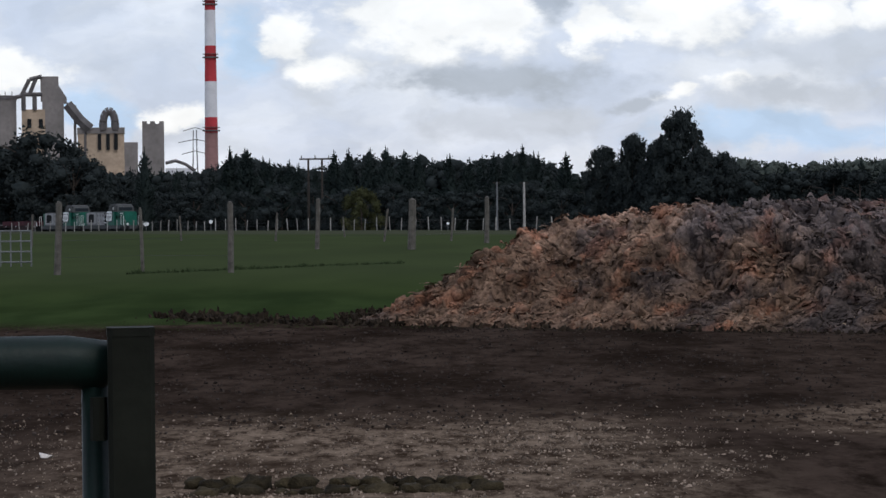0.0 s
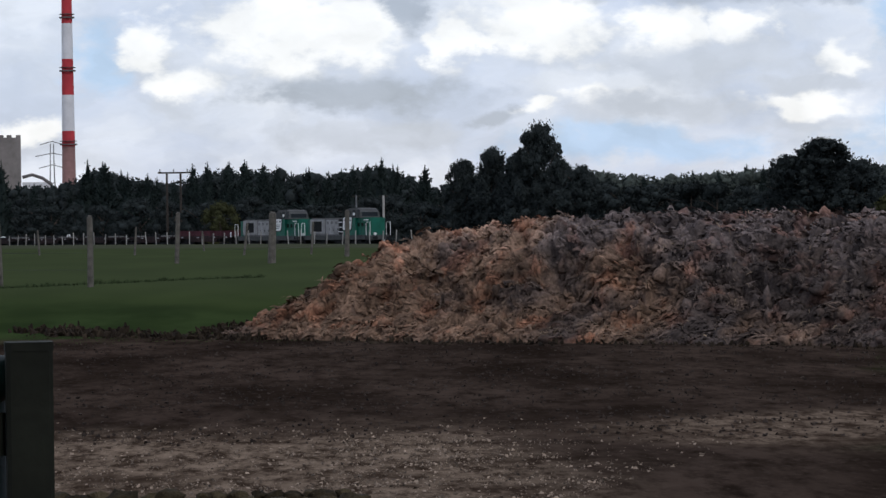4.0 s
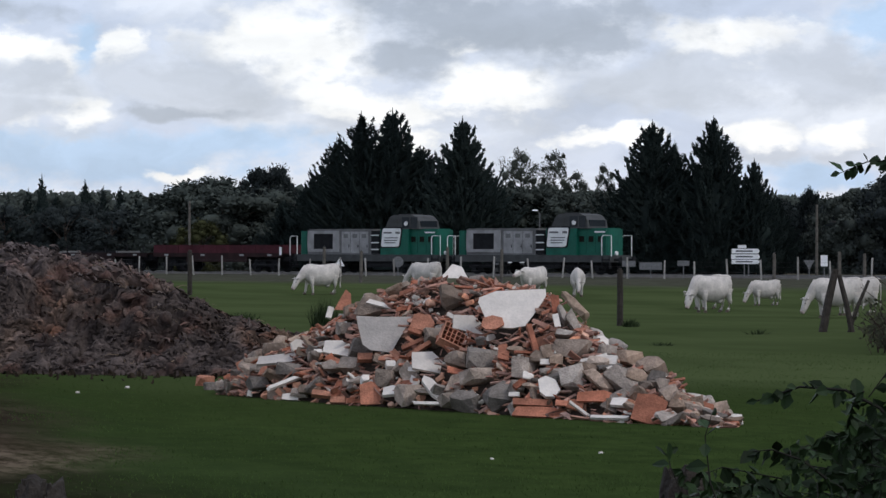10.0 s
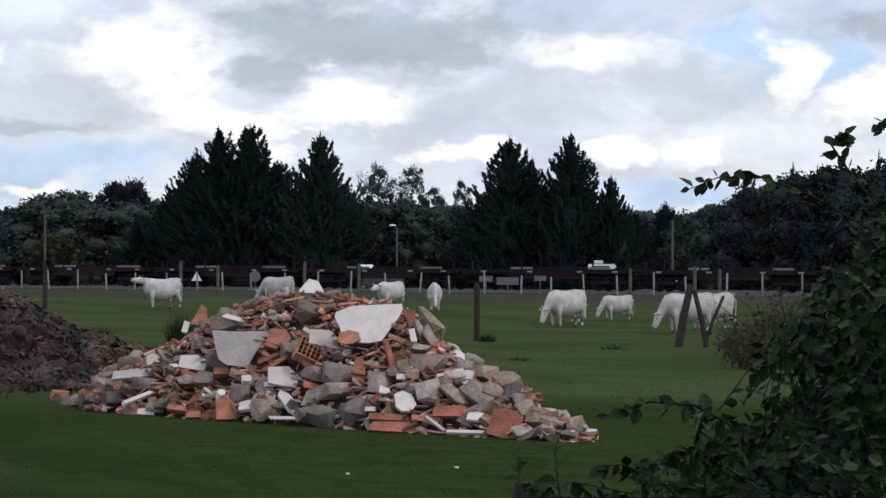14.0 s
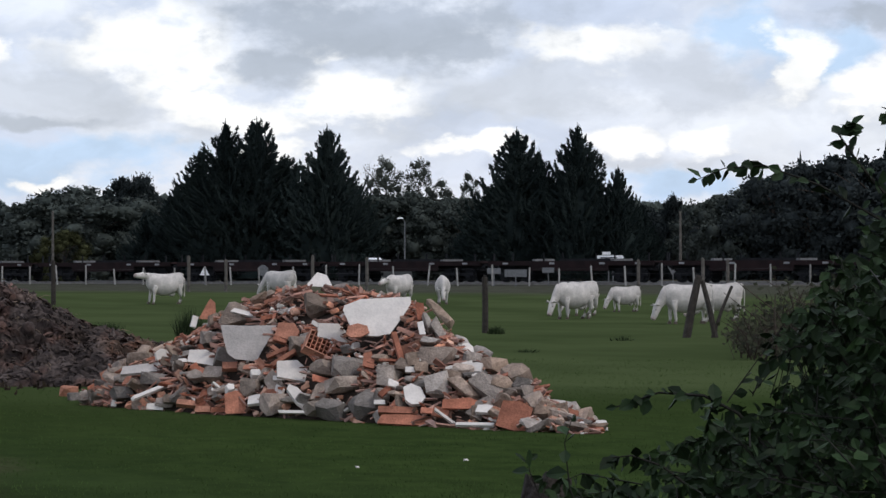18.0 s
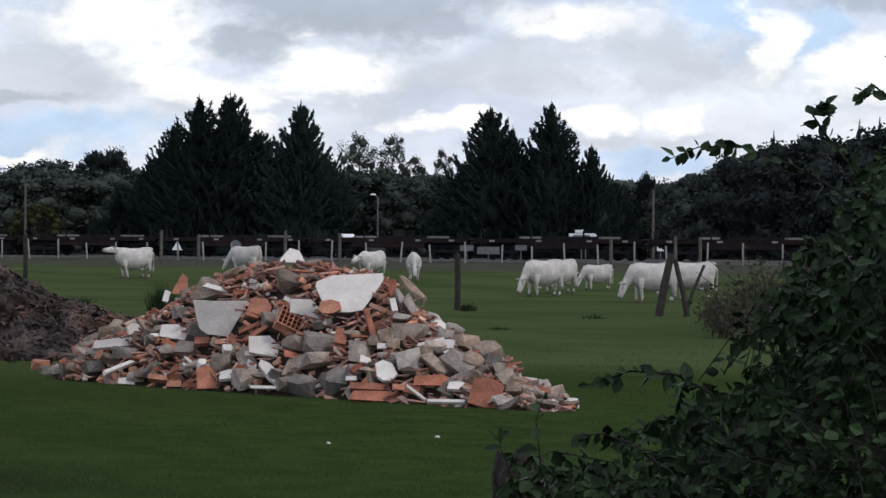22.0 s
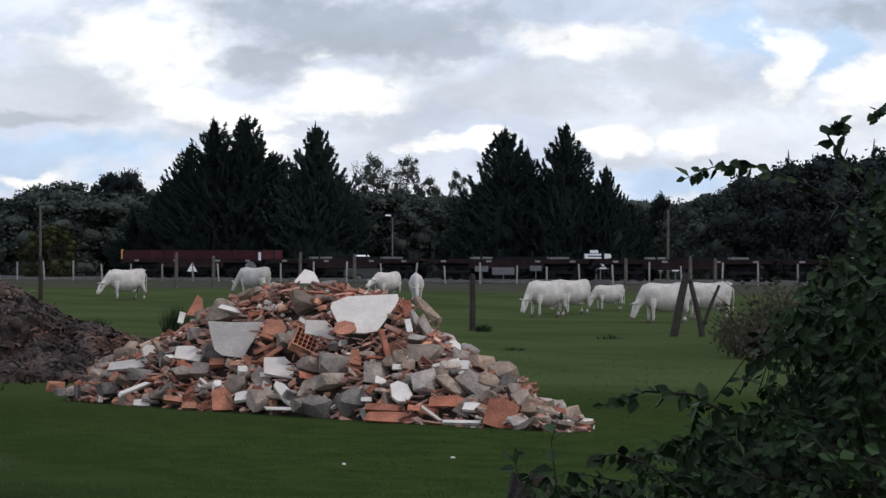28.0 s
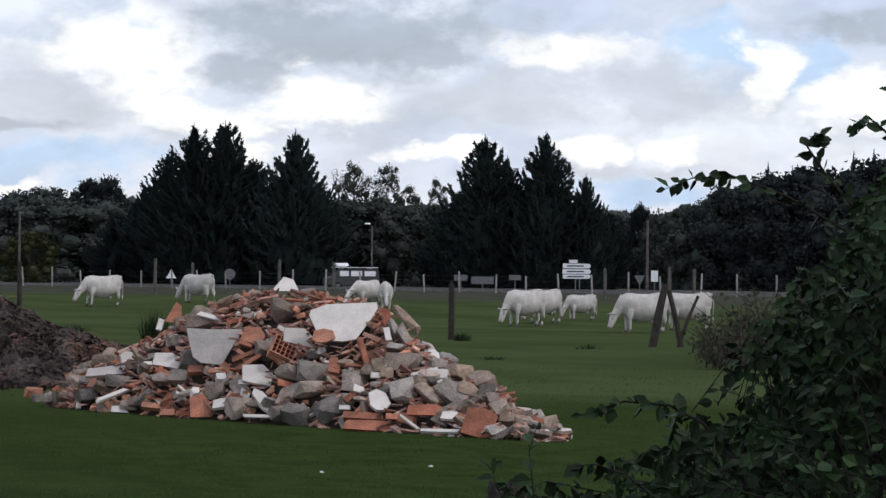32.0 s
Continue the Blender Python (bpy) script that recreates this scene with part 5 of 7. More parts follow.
def wire_fence(posts, heights, label):
    for h in heights:
        pts = [p.matrix_basis.translation + Vector((0, 0, h)) for p in posts]
        single("fence_wire", Mesh().tube(pts, 0.004, 4), WIRE, label, "wire", "field wires")


wire_fence(FIELD_POSTS[:3], (0.5, 1.0, 1.5), "thin steel wire strung between field posts")


def post_line(az):
    return polar(az, 84 + 1.7 * (az + 6.2))


wire_fence(FIELD_POSTS[3:6], (0.6, 1.2), "thin steel wire strung between field posts")
wood_post("field_post", 25.52, 78, 1.58, 0.085, (0, 0), DARK_WOOD, "dark wooden post standing alone in the pasture")
wood_post("field_post", 16.8, 120, 1.9, 0.10, (0, 0), DARK_WOOD, "dark wooden post behind the manure heap")
for az, d, h in ((19.5, 150, 1.9), (22.0, 150, 1.9), (23.1, 150, 1.8), (20.25, 150, 1.7), (28.6, 150, 1.6), (29.9, 140, 1.7), (30.4, 150, 1.6)):
    wood_post("field_post", az, d, h, 0.09, (0, 1), POST_WOOD, "weathered wooden post at the pasture's far edge")


def build_pole(name, az, d, top_el, r, label, head=None, mat=None):
    base = polar(az, d)
    h = EYE + d * math.tan(radians(top_el)) - base.z
    p = thing(name, label, "pole")
    p.location = base
    part("shaft", Mesh().tube([(0, 0, -0.5), (0, 0, h)], [r, r * 0.75], 9), mat or POST_WOOD, p)
    if head == "bar":
        part("crossbar", Mesh().box(0, 0, h - 0.1, 1.0, 0.09, 0.09, pose(0, 0, 0, 0, 0, -az)), DARK_WOOD, p)
    if head == "lamp":
        part("lamp_arm", Mesh().tube([(0, 0, h), (-0.3, -0.1, h + 0.25)], 0.03, 6), SIGN_BACK, p)
        part("lamp_head", Mesh().box(-0.5, -0.2, h + 0.28, 0.5, 0.2, 0.12, taper=0.7), SIGN_WHITE, p)
    return p


build_pole("utility_pole", 1.65, 318, 0.77, 0.16, "pale concrete utility pole by the railway", "bar", PALE_POST)
build_pole("utility_pole", 1.10, 325, 0.78, 0.13, "grey utility pole by the railway", "bar", SIGN_BACK)
build_pole("utility_pole", 16.78, 228, 1.03, 0.12, "slim grey utility pole beside the wood", None, POST_WOOD)
build_pole("utility_pole", 29.45, 214, 0.99, 0.12, "slim grey utility pole beside the road", None, POST_WOOD)
build_pole("street_lamp", 23.87, 232, 0.80, 0.07, "slim street lamp with a pale head", "lamp", SIGN_BACK)


def build_h_pole():
    p = thing("power_line_frame", "twin-pole timber power line frame with a crossarm", "power pole")
    base = polar(-2.58, 395)
    p.location = base
    h = EYE + 395 * math.tan(radians(1.28)) - base.z
    for x in (-0.95, 0.95):
        part("leg", Mesh().tube([(x, 0, -0.5), (x, 0, h)], [0.2, 0.14], 8), DARK_WOOD, p)
    part("crossarm", Mesh().box(0, 0, h, 4.4, 0.2, 0.22), DARK_WOOD, p)
    for x in (-1.9, 0, 1.9):
        part("insulator", Mesh().tube([(x, 0, h + 0.1), (x, 0, h + 0.5)], 0.08, 6), SIGN_BACK, p)


build_h_pole()


def build_signpost():
    """Three white direction boards on two posts."""
    s = thing("direction_sign", "white roadside direction sign with stacked arrow boards", "road sign", "road signs")
    s.matrix_basis = Matrix.Translation(polar(28.03, 202, 0.3)) @ pose(0, 0, 0, 0, 0, -28)
    for x in (-0.1, 0.2):
        part("sign_post", Mesh().tube([(x, 0.06, -0.3), (x, 0.06, 2.1)], 0.05, 7), SIGN_BACK, s)
    for i, (z, w, h) in enumerate(((1.88, 2.0, 0.34), (1.48, 2.05, 0.34), (1.12, 2.0, 0.3))):
        b = part("arrow_board", plate([(-0.5, -0.5), (-0.5, 0.5), (0.44, 0.5), (0.5, 0), (0.44, -0.5)], w, h, 0.05), SIGN_WHITE, s)
        b.location = (0, 0, z)
        part("lettering", Mesh().box(-0.1, -0.032, 0, w * 0.6, 0.008, 0.09), INK, b, "dark bar of lettering")
    part("number_board", plate([(-0.5, -0.5), (-0.5, 0.5), (0.5, 0.5), (0.5, -0.5)], 0.6, 0.22, 0.05), SIGN_WHITE, s).location = (-0.25, 0, 2.2)
    return s


build_signpost()


def build_sign(az, d, z, w, h, shape, mat, label):
    s = thing("road_sign", label, "road sign", "road signs")
    s.matrix_basis = Matrix.Translation(polar(az, d, 0.3)) @ pose(0, 0, 0, 0, 0, -az)
    outline = {"rect": [(-0.5, -0.5), (-0.5, 0.5), (0.5, 0.5), (0.5, -0.5)], "tri": [(-0.5, -0.4), (0, 0.5), (0.5, -0.4)], "give": [(0, -0.5), (-0.5, 0.45), (0.5, 0.45)],
               "round": [(0.5 * math.cos(-k * math.pi / 8), 0.5 * math.sin(-k * math.pi / 8)) for k in range(16)]}[shape]
    part("sign_post", Mesh().tube([(0, 0.06, -0.3), (0, 0.06, z - 0.3 + h * 0.3)], 0.04, 7), SIGN_BACK, s)
    part("sign_plate", plate(outline, w, h, 0.04), mat, s).location = (0, 0, z - 0.3)


build_sign(26.12, 190, 1.15, 1.5, 0.5, "rect", SIGN_BACK, "grey back of a wide roadside sign board")
build_sign(26.78, 190, 1.35, 0.8, 0.35, "rect", SIGN_BACK, "small grey roadside sign board on a post")
build_sign(25.68, 190, 1.3, 0.9, 0.4, "rect", SIGN_BACK, "grey roadside board behind a field post")
build_sign(19.82, 208, 1.3, 0.75, 0.75, "tri", SIGN_WHITE, "triangular warning sign seen beside the railway")
build_sign(21.0, 205, 1.35, 0.8, 0.8, "round", SIGN_BACK, "round road sign seen from the back")
build_sign(29.3, 205, 1.2, 0.8, 0.75, "give", SIGN_BACK, "inverted triangular road sign seen from behind")
build_sign(29.6, 205, 1.5, 0.5, 0.8, "rect", SIGN_WHITE, "small upright white road sign")
build_sign(0.1, 330, 1.7, 0.35, 0.35, "round", SIGN_WHITE, "small round white sign by the railway")
build_sign(-4.7, 380, 2.2, 0.5, 0.5, "round", SIGN_WHITE, "small round white railway sign on a black board")
build_sign(-6.0, 395, 2.0, 0.8, 0.6, "round", SIGN_WHITE, "pale round railway board beside the track")


def build_van():
    v = thing("parked_van", "grey van with a loaded white roof rack parked beyond the railway", "van")
    v.matrix_basis = Matrix.Translation(polar(23.45, 213, 0.32)) @ pose(0, 0, 0, 0, 0, -8) @ Matrix.Diagonal((1, 1, 0.76, 1))
    body = Mesh()
    prof = [(-1.95, 0.35), (-1.95, 1.0), (-1.7, 1.15), (-1.1, 1.9), (1.9, 1.95), (2.0, 0.35)]
    n = len(prof)
    body.add([(x, y, z) for y in (-0.85, 0.85) for x, z in prof], [tuple(range(n)), tuple(reversed(range(n, 2 * n)))] + [(i, n + i, n + (i + 1) % n, (i + 1) % n) for i in range(n)])
    part("body", body, CAB_GREY, v, "grey van body")
    for x, w in ((-0.75, 0.7), (0.2, 0.85), (1.25, 0.85)):
        part("window", Mesh().box(x, -0.87, 1.5, w, 0.03, 0.5), SIGN_WHITE, v, "bright window")
    part("windscreen", Mesh().box(0, 0, 0, 0.03, 1.4, 0.75, pose(-1.43, 0, 1.53, 0, 39, 0)), GLASS, v)
    part("roof_rack", Mesh().box(0.3, 0, 2.1, 3.3, 1.3, 0.06).box(-0.8, 0, 2.02, 0.06, 1.2, 0.14).box(1.4, 0, 2.02, 0.06, 1.2, 0.14), SIGN_WHITE, v)
    load = broken(61, 1.1, 0.9, 0.35, 20, 0.7)
    part("load", Mesh().add(load[0] + np.array((-0.7, 0, 2.36)), load[1]), SIGN_WHITE, v, "white bundle on the rack")
    for x in (-1.25, 1.25):
        w = part("wheel", Mesh().tube([(x, -0.9, 0.32), (x, -0.68, 0.32)], 0.32, 16), LOCO_DARK, v)
        part("rim", Mesh().tube([(x, -0.93, 0.32), (x, -0.89, 0.32)], 0.18, 12), SIGN_BACK, w)
        part("wheel", Mesh().tube([(x, 0.68, 0.32), (x, 0.9, 0.32)], 0.32, 16), LOCO_DARK, v)


build_van()
road = Mesh()
prof = [(20, 0.28), (20.2, 0.36), (26, 0.36), (26.2, 0.28)]
ss = [-700 + 40 * i for i in range(31)]
road.add([rail(s, o, z) for s in ss for o, z in prof], [(i * 4 + k, (i + 1) * 4 + k, (i + 1) * 4 + k + 1, i * 4 + k + 1) for i in range(30) for k in range(3)])
single("road", road, ASPHALT, "narrow grey asphalt road beyond the railway", "road", kind="structure")


# ---- trees ----
def tuft_shape(seed):
    """A rough leafy lump, about two units across."""
    bm = bmesh.new()
    bmesh.ops.create_icosphere(bm, subdivisions=1, radius=1.0)
    off = Vector((seed * 5.1, seed * 2.3, 4))
    for v in bm.verts:
        v.co = v.co * (0.95 + 0.4 * noise.noise(v.co * 1.7 + off) + 0.3 * noise.noise(v.co * 4.3 + off))
    bm.verts.ensure_lookup_table()
    out = [v.co.copy() for v in bm.verts], [tuple(v.index for v in f.verts) for f in bm.faces]
    bm.free()
    return out


TUFTS = [tuft_shape(k) for k in range(6)]


def flake(m, p, s, rnd):
    """One small leaf or needle tuft."""
    u = Vector((rnd.gauss(0, 1), rnd.gauss(0, 1), rnd.gauss(0, 1))).normalized()
    v = u.orthogonal().normalized()
    v = (v + u.cross(v) * rnd.uniform(-1, 1)).normalized()
    m.add([p + u * s, p + v * s * 0.7 - u * s * 0.5, p - v * s * 0.7 - u * s * 0.5], [(0, 1, 2)])


def conifer_mesh(h, w, seed, sprays=260, shag=1.0, column=False):
    """A dark close crown with upswept branches that stand out like horns towards the top."""
    rnd = random.Random(seed)
    m = Mesh()

    def half(k):
        if column:
            return w * 0.5 * min(1.0, 3.2 * (1 - k)) ** 0.8 + 0.05
        return w * 0.5 * min(1.0, 1.62 * (1 - k) ** 1.4) * (0.8 + 0.2 * min(1, k * 5)) + 0.02

    n, rows = 14, 13
    off = Vector((seed * 1.7, 0, 0))
    verts = []
    for i in range(rows):
        k = 0.02 + 0.84 * i / (rows - 1)
        for q in range(n):
            a = 6.283 * q / n + 0.2 * i
            d = Vector((math.cos(a), math.sin(a), 0))
            verts.append(d * half(k) * (0.4 if k > 0.5 else 0.55) * (1 + 0.45 * noise.noise(d * 1.8 + Vector((0, 0, k * 7)) + off)) + Vector((0, 0, k * h)))
    verts.append(Vector((0, 0, 0.94 * h)))
    m.add(verts, [(i * n + q, i * n + (q + 1) % n, (i + 1) * n + (q + 1) % n, (i + 1) * n + q) for i in range(rows - 1) for q in range(n)] + [((rows - 1) * n + q, (rows - 1) * n + (q + 1) % n, rows * n) for q in range(n)])
    scale = h / 14
    for i in range(sprays):
        k = 0.03 + 0.93 * (1 - (1 - i / sprays) ** 0.66)
        a = i * 2.399 + rnd.uniform(-0.4, 0.4)
        out = Vector((math.cos(a), math.sin(a), 0))
        reach = half(k) * rnd.uniform(0.5, 1.0)
        ln = scale * rnd.uniform(0.9, 1.6) * (0.75 if column else 1.0) * (0.3 + 0.7 * min(1, 2.2 * (1 - k)))
        horn = shag > 0.9 and 0.25 < k < 0.92 and rnd.random() < 0.55
        if horn:
            ln, reach = scale * rnd.uniform(1.5, 2.5) * (0.35 + 0.65 * min(1, 2.2 * (1 - k))), half(k) * rnd.uniform(0.8, 0.98)
        elif k > 0.5 and not column:
            reach *= 0.75
        root = out * reach * 0.35 + Vector((0, 0, k * h - 0.35 * ln))
        bend = out * reach * 0.85 + Vector((0, 0, k * h - 0.02 * ln))
        tip = out * (reach + (0.02 if column else (0.62 if horn else 0.25)) * ln) + Vector((rnd.gauss(0, 0.12), rnd.gauss(0, 0.12), k * h + ln * rnd.uniform(0.55, 1.0)))
        r = scale * rnd.uniform(0.11, 0.18)
        knee = bend.lerp(tip, 0.5) + out * (0.2 if horn else 0.1) * ln
        m.tube([root, root.lerp(bend, 0.6), bend, knee, tip], [r * 0.6, r * 1.2, r * 1.1, r * 0.7, 0.02], 5)
        spine = (root, bend, knee, tip)
        for _ in range(52 if h > 12 else 20):
            f = 3 * rnd.random()
            j = min(2, int(f))
            q = spine[j].lerp(spine[j + 1], f - j) + Vector((rnd.gauss(0, 1), rnd.gauss(0, 1), rnd.gauss(0, 1))) * r * (2.0 - 0.55 * f)
            # needles lie along the branch and point outwards
            u = ((tip - bend).normalized() + Vector((rnd.gauss(0, 0.45), rnd.gauss(0, 0.45), rnd.gauss(0, 0.45)))).normalized() * scale * rnd.uniform(0.16, 0.34)
            s = u.orthogonal() * rnd.uniform(0.25, 0.45)
            m.add([q - u * 0.4 - s, q - u * 0.4 + s, q + u], [(0, 1, 2)])
    for k in range(26):
        z = h * (0.84 + 0.17 * k / 26)
        flake(m, Vector((rnd.gauss(0, 0.1), rnd.gauss(0, 0.1), z)), scale * (0.28 - 0.007 * k), rnd)
    m.tube([(0, 0, 0.8 * h), (0.05, 0, 0.93 * h), (0, 0, 1.02 * h)], [0.26 * scale, 0.13 * scale, 0.02], 5)
    return m


def leafy_mesh(h, w, seed, clumps=60, leaves=22, gaps=0.0, low=0.25):
    """A broad crown: leafy lumps set on an uneven dome, with small leaves standing out of them."""
    rnd = random.Random(seed)
    m = Mesh()
    bulge = [rnd.uniform(0.8, 1.12) for _ in range(7)]
    for i in range(clumps):
        z = low + (1 - low) * rnd.random()
        k = (z - low) / (1 - low)
        a = rnd.uniform(0, 6.283)
        reach = w * 0.5 * math.sqrt(max(0.04, 1 - (1.75 * k - 0.75) ** 2)) * (0.15 + 0.85 * rnd.random() ** 0.5 if gaps else 0.5 + 0.5 * rnd.random() ** 0.5) * bulge[int(a / 6.284 * 7)]
        if gaps:
            # boughs of uneven length, with a blunt top
            reach *= (1 - (1.75 * k - 0.75) ** 2 + 0.05) ** -0.15 * (0.82 + 0.75 * noise.noise(Vector((math.cos(a) * 1.3, math.sin(a) * 1.3, k * 4.5 + seed))))
        size = w * (0.06 if gaps else 0.095) * rnd.uniform(0.6, 1.7)
        c = Vector((math.cos(a) * reach, math.sin(a) * reach, z * h - 0.6 * size))
        if not gaps or rnd.random() > gaps * 1.2:
            v, f = TUFTS[i % 6]
            spin = Euler((rnd.uniform(0, 6), rnd.uniform(0, 6), rnd.uniform(0, 6))).to_matrix() * (size * (0.62 if gaps else 0.6))
            m.add([spin @ p + c for p in v], f)
        for _ in range(leaves):
            d = Vector((rnd.gauss(0, 1), rnd.gauss(0, 1), rnd.gauss(0, 0.9))).normalized()
            flake(m, c + d * size * (rnd.uniform(0.4, 1.3) if gaps else rnd.uniform(0.55, 1.12)), (rnd.uniform(0.08, 0.18) if gaps > 0.3 else rnd.uniform(0.12, 0.3)) if gaps else rnd.uniform(0.11, 0.28), rnd)
    return m


def limbs_mesh(h, w, seed):
    rnd = random.Random(seed)
    m = Mesh().tube([(0, 0, -0.3), (0.1, 0, h * 0.4), (0, 0.1, h * 0.8)], [0.024 * h, 0.015 * h, 0.05], 7)
    for _ in range(7):
        a, z = rnd.uniform(0, 6.28), rnd.uniform(0.25, 0.6) * h
        e = Vector((math.cos(a) * w * 0.36, math.sin(a) * w * 0.36, z + rnd.uniform(0.15, 0.35) * h))
        m.tube([(0, 0, z), e * 0.5 + Vector((0, 0, z * 0.5 + 0.05 * h)), e], [0.01 * h, 0.006 * h, 0.02], 5)
    return m


def build_tree(kind, label, h, w, seed, needles=False, mat=None, **kw):
    t = thing(kind, label, "tree")
    part("trunk", Mesh().tube([(0, 0, -0.3), (0.05, 0, h * 0.4), (0, 0, h * 0.8)], [0.024 * h, 0.015 * h, 0.05], 7) if needles else limbs_mesh(h, w, seed), BARK, t)
    part("crown", conifer_mesh(h, w, seed, **kw) if needles else leafy_mesh(h, w, seed, **kw), mat or (CONIFER if needles else FOLIAGE), t, smooth=True)
    return t


CYPRESS = [build_tree("cypress", "broad dark conifer with upswept branch tips", 14, 12.5, s, True, sprays=400) for s in (1, 2, 3, 4)]
FIRS = [build_tree("conifer", "dark slender conifer at the wood's edge", 11, 5.5, s, True, sprays=110, shag=0.6) for s in (11, 12, 13, 14)]
COLUMN = [build_tree("column_conifer", "narrow dark column-shaped conifer by the works", 11, 3.4, 15, True, sprays=120, shag=0.2, column=True)]
BROAD = [build_tree("broadleaf_tree", "dull green broadleaf tree of the wood", 10, 10, s, clumps=70, leaves=120, low=0.05) for s in (21, 22, 23)]
DARK_TREE = [build_tree("dark_broadleaf_tree", "dark grey-green broadleaf tree of the wood", 10, 10, s, mat=DARK_WOODS, clumps=70, leaves=120, low=0.05) for s in (26, 27)]
OPEN_TREE = [build_tree("open_crowned_tree", "tall tree with a loose open crown against the sky", 14, 11, s, mat=DARK_WOODS, clumps=340, leaves=60, gaps=0.12, low=0.05) for s in (31, 32, 33)]
PALE_TREE = [build_tree("pale_bush", "yellowish green shrub before the dark wood", 10, 10, 41, mat=PALE_LEAF, clumps=64, leaves=110, low=0.02)]
SPARSE = [build_tree("sparse_tree", "thin grey-green tree with gaps in its crown", 14, 10, s, mat=GREY_LEAF, clumps=120, leaves=90, gaps=0.55, low=0.15) for s in (51, 52)]
used = set()
TALL = {"cypress": 14.3, "conifer": 11.2, "broadleaf_tree": 10.5, "open_crowned_tree": 14.4, "pale_bush": 10.5, "sparse_tree": 14.4, "column_conifer": 11.3, "dark_broadleaf_tree": 10.5}


def plant(sources, az, d, h_el, wide=1.0, seed=0):
    """A tree whose top stands h_el degrees over the horizon."""
    rnd = random.Random(seed + int(az * 100))
    src = sources[rnd.randrange(len(sources))]
    base = polar(az, d)
    s = (EYE + d * math.tan(radians(h_el)) - base.z) / TALL[src.name.split(".")[0]]
    m = Matrix.Translation(base) @ pose(0, 0, 0, 0, 0, rnd.uniform(0, 360))
    if src.name in used:
        ob = copy_thing(src, m)
    else:
        ob, _ = src, used.add(src.name)
        ob.matrix_basis = m
    ob.scale = (s * wide, s * wide, s)
    return ob


def track_d(az):
    return RAIL_OFF / math.cos(RAIL_AZ - radians(az))


def wood_top(az):
    """How high the closed wood stands over the horizon, in degrees."""
    top = float(np.interp(az, [-14, -9, -5, -4, -3.2, -2.6, -1.5, -0.6, 0.3, 1.4, 2.3, 2.7, 3.4, 6, 7, 9, 16.5, 17, 28.6, 29.6, 30.6, 31.3, 33, 44], [0.9, 0.95, 0.85, 1.2, 0.95, 0.9, 1.2, 1.12, 1.0, 1.22, 0.98, 0.72, 1.1, 1.15, 1.0, 1.12, 1.15, 1.3, 1.2, 1.08, 1.25, 1.7, 1.95, 2.1]))
    top += 0.11 * ease(az, 4, 2) + 0.05 * ease(az, 17, 15)
    return top + 0.07 * noise.noise(Vector((az * 2.1, 0, 0))) + 0.04 * noise.noise(Vector((az * 7, 5, 0)))


# the two stands of cypress beyond the road
for az, el, wide, back in ((18.7, 1.1, 0.95, 36), (19.3, 1.55, 0.95, 38), (19.75, 2.35, 0.85, 36), (20.25, 2.9, 0.85, 33), (20.88, 2.95, 0.85, 34), (21.45, 2.2, 0.9, 38), (21.8, 1.7, 0.9, 35), (22.3, 2.8, 0.78, 34), (22.75, 1.75, 0.8, 38),
                           (25.35, 1.1, 0.9, 38), (25.75, 1.7, 0.9, 36), (26.15, 2.72, 0.85, 33), (26.6, 2.3, 0.8, 36), (27.38, 2.80, 0.76, 34), (27.0, 1.7, 0.9, 38), (27.8, 1.7, 0.8, 37), (28.2, 1.95, 0.62, 35), (28.65, 1.2, 0.7, 38)):
    plant(CYPRESS, az, track_d(az) + back, el, wide)
rnd = random.Random(5)
# conifers of the left-hand wood: azimuth and height, with lesser ones between
for az, el in ((-4.3, 1.48), (-3.95, 1.42), (-3.5, 1.22), (-3.1, 1.2), (-2.2, 1.38), (-1.9, 1.42), (-1.5, 1.36), (-1.15, 1.45), (-0.5, 1.34), (0.15, 1.28), (0.55, 1.2), (1.05, 1.32), (1.35, 1.36), (1.62, 1.46), (1.95, 1.3), (2.5, 1.3)):
    plant(FIRS, az, track_d(az) + 62 + rnd.uniform(0, 12), el + 0.09, rnd.uniform(1.0, 1.5), 3)
plant(COLUMN, -6.02, track_d(-6.0) + 40, 1.6, 0.8)
az = -13.0
while az < 16.6:
    d = track_d(az)
    plant(FIRS, az, d + 76 + rnd.uniform(0, 12), wood_top(az) * rnd.uniform(0.98, 1.14), rnd.uniform(0.8, 1.5), 3)
    az += rnd.uniform(0.22, 0.42)
for az, el in ((13.82, 1.58), (14.68, 1.48), (31.86, 2.2), (32.35, 2.12), (32.9, 2.15), (33.57, 2.42), (33.97, 2.47), (34.6, 2.4)):
    plant(FIRS, az, track_d(az) + 70, el, 0.9)
az = -13.0
while az < 42:
    d = track_d(az)
    el = 0.75 if az < 3 else (1.05 if az < 16.5 else (1.25 if az < 28.4 else min(1.75, wood_top(az))))
    plant(DARK_TREE if az < 16 or (az > 28.4 and rnd.random() < 0.6) else BROAD, az, d + 48 + rnd.uniform(0, 22), el * rnd.uniform(0.85, 1.08), rnd.uniform(0.9, 1.5), 4)
    az += rnd.uniform(0.45, 0.75)
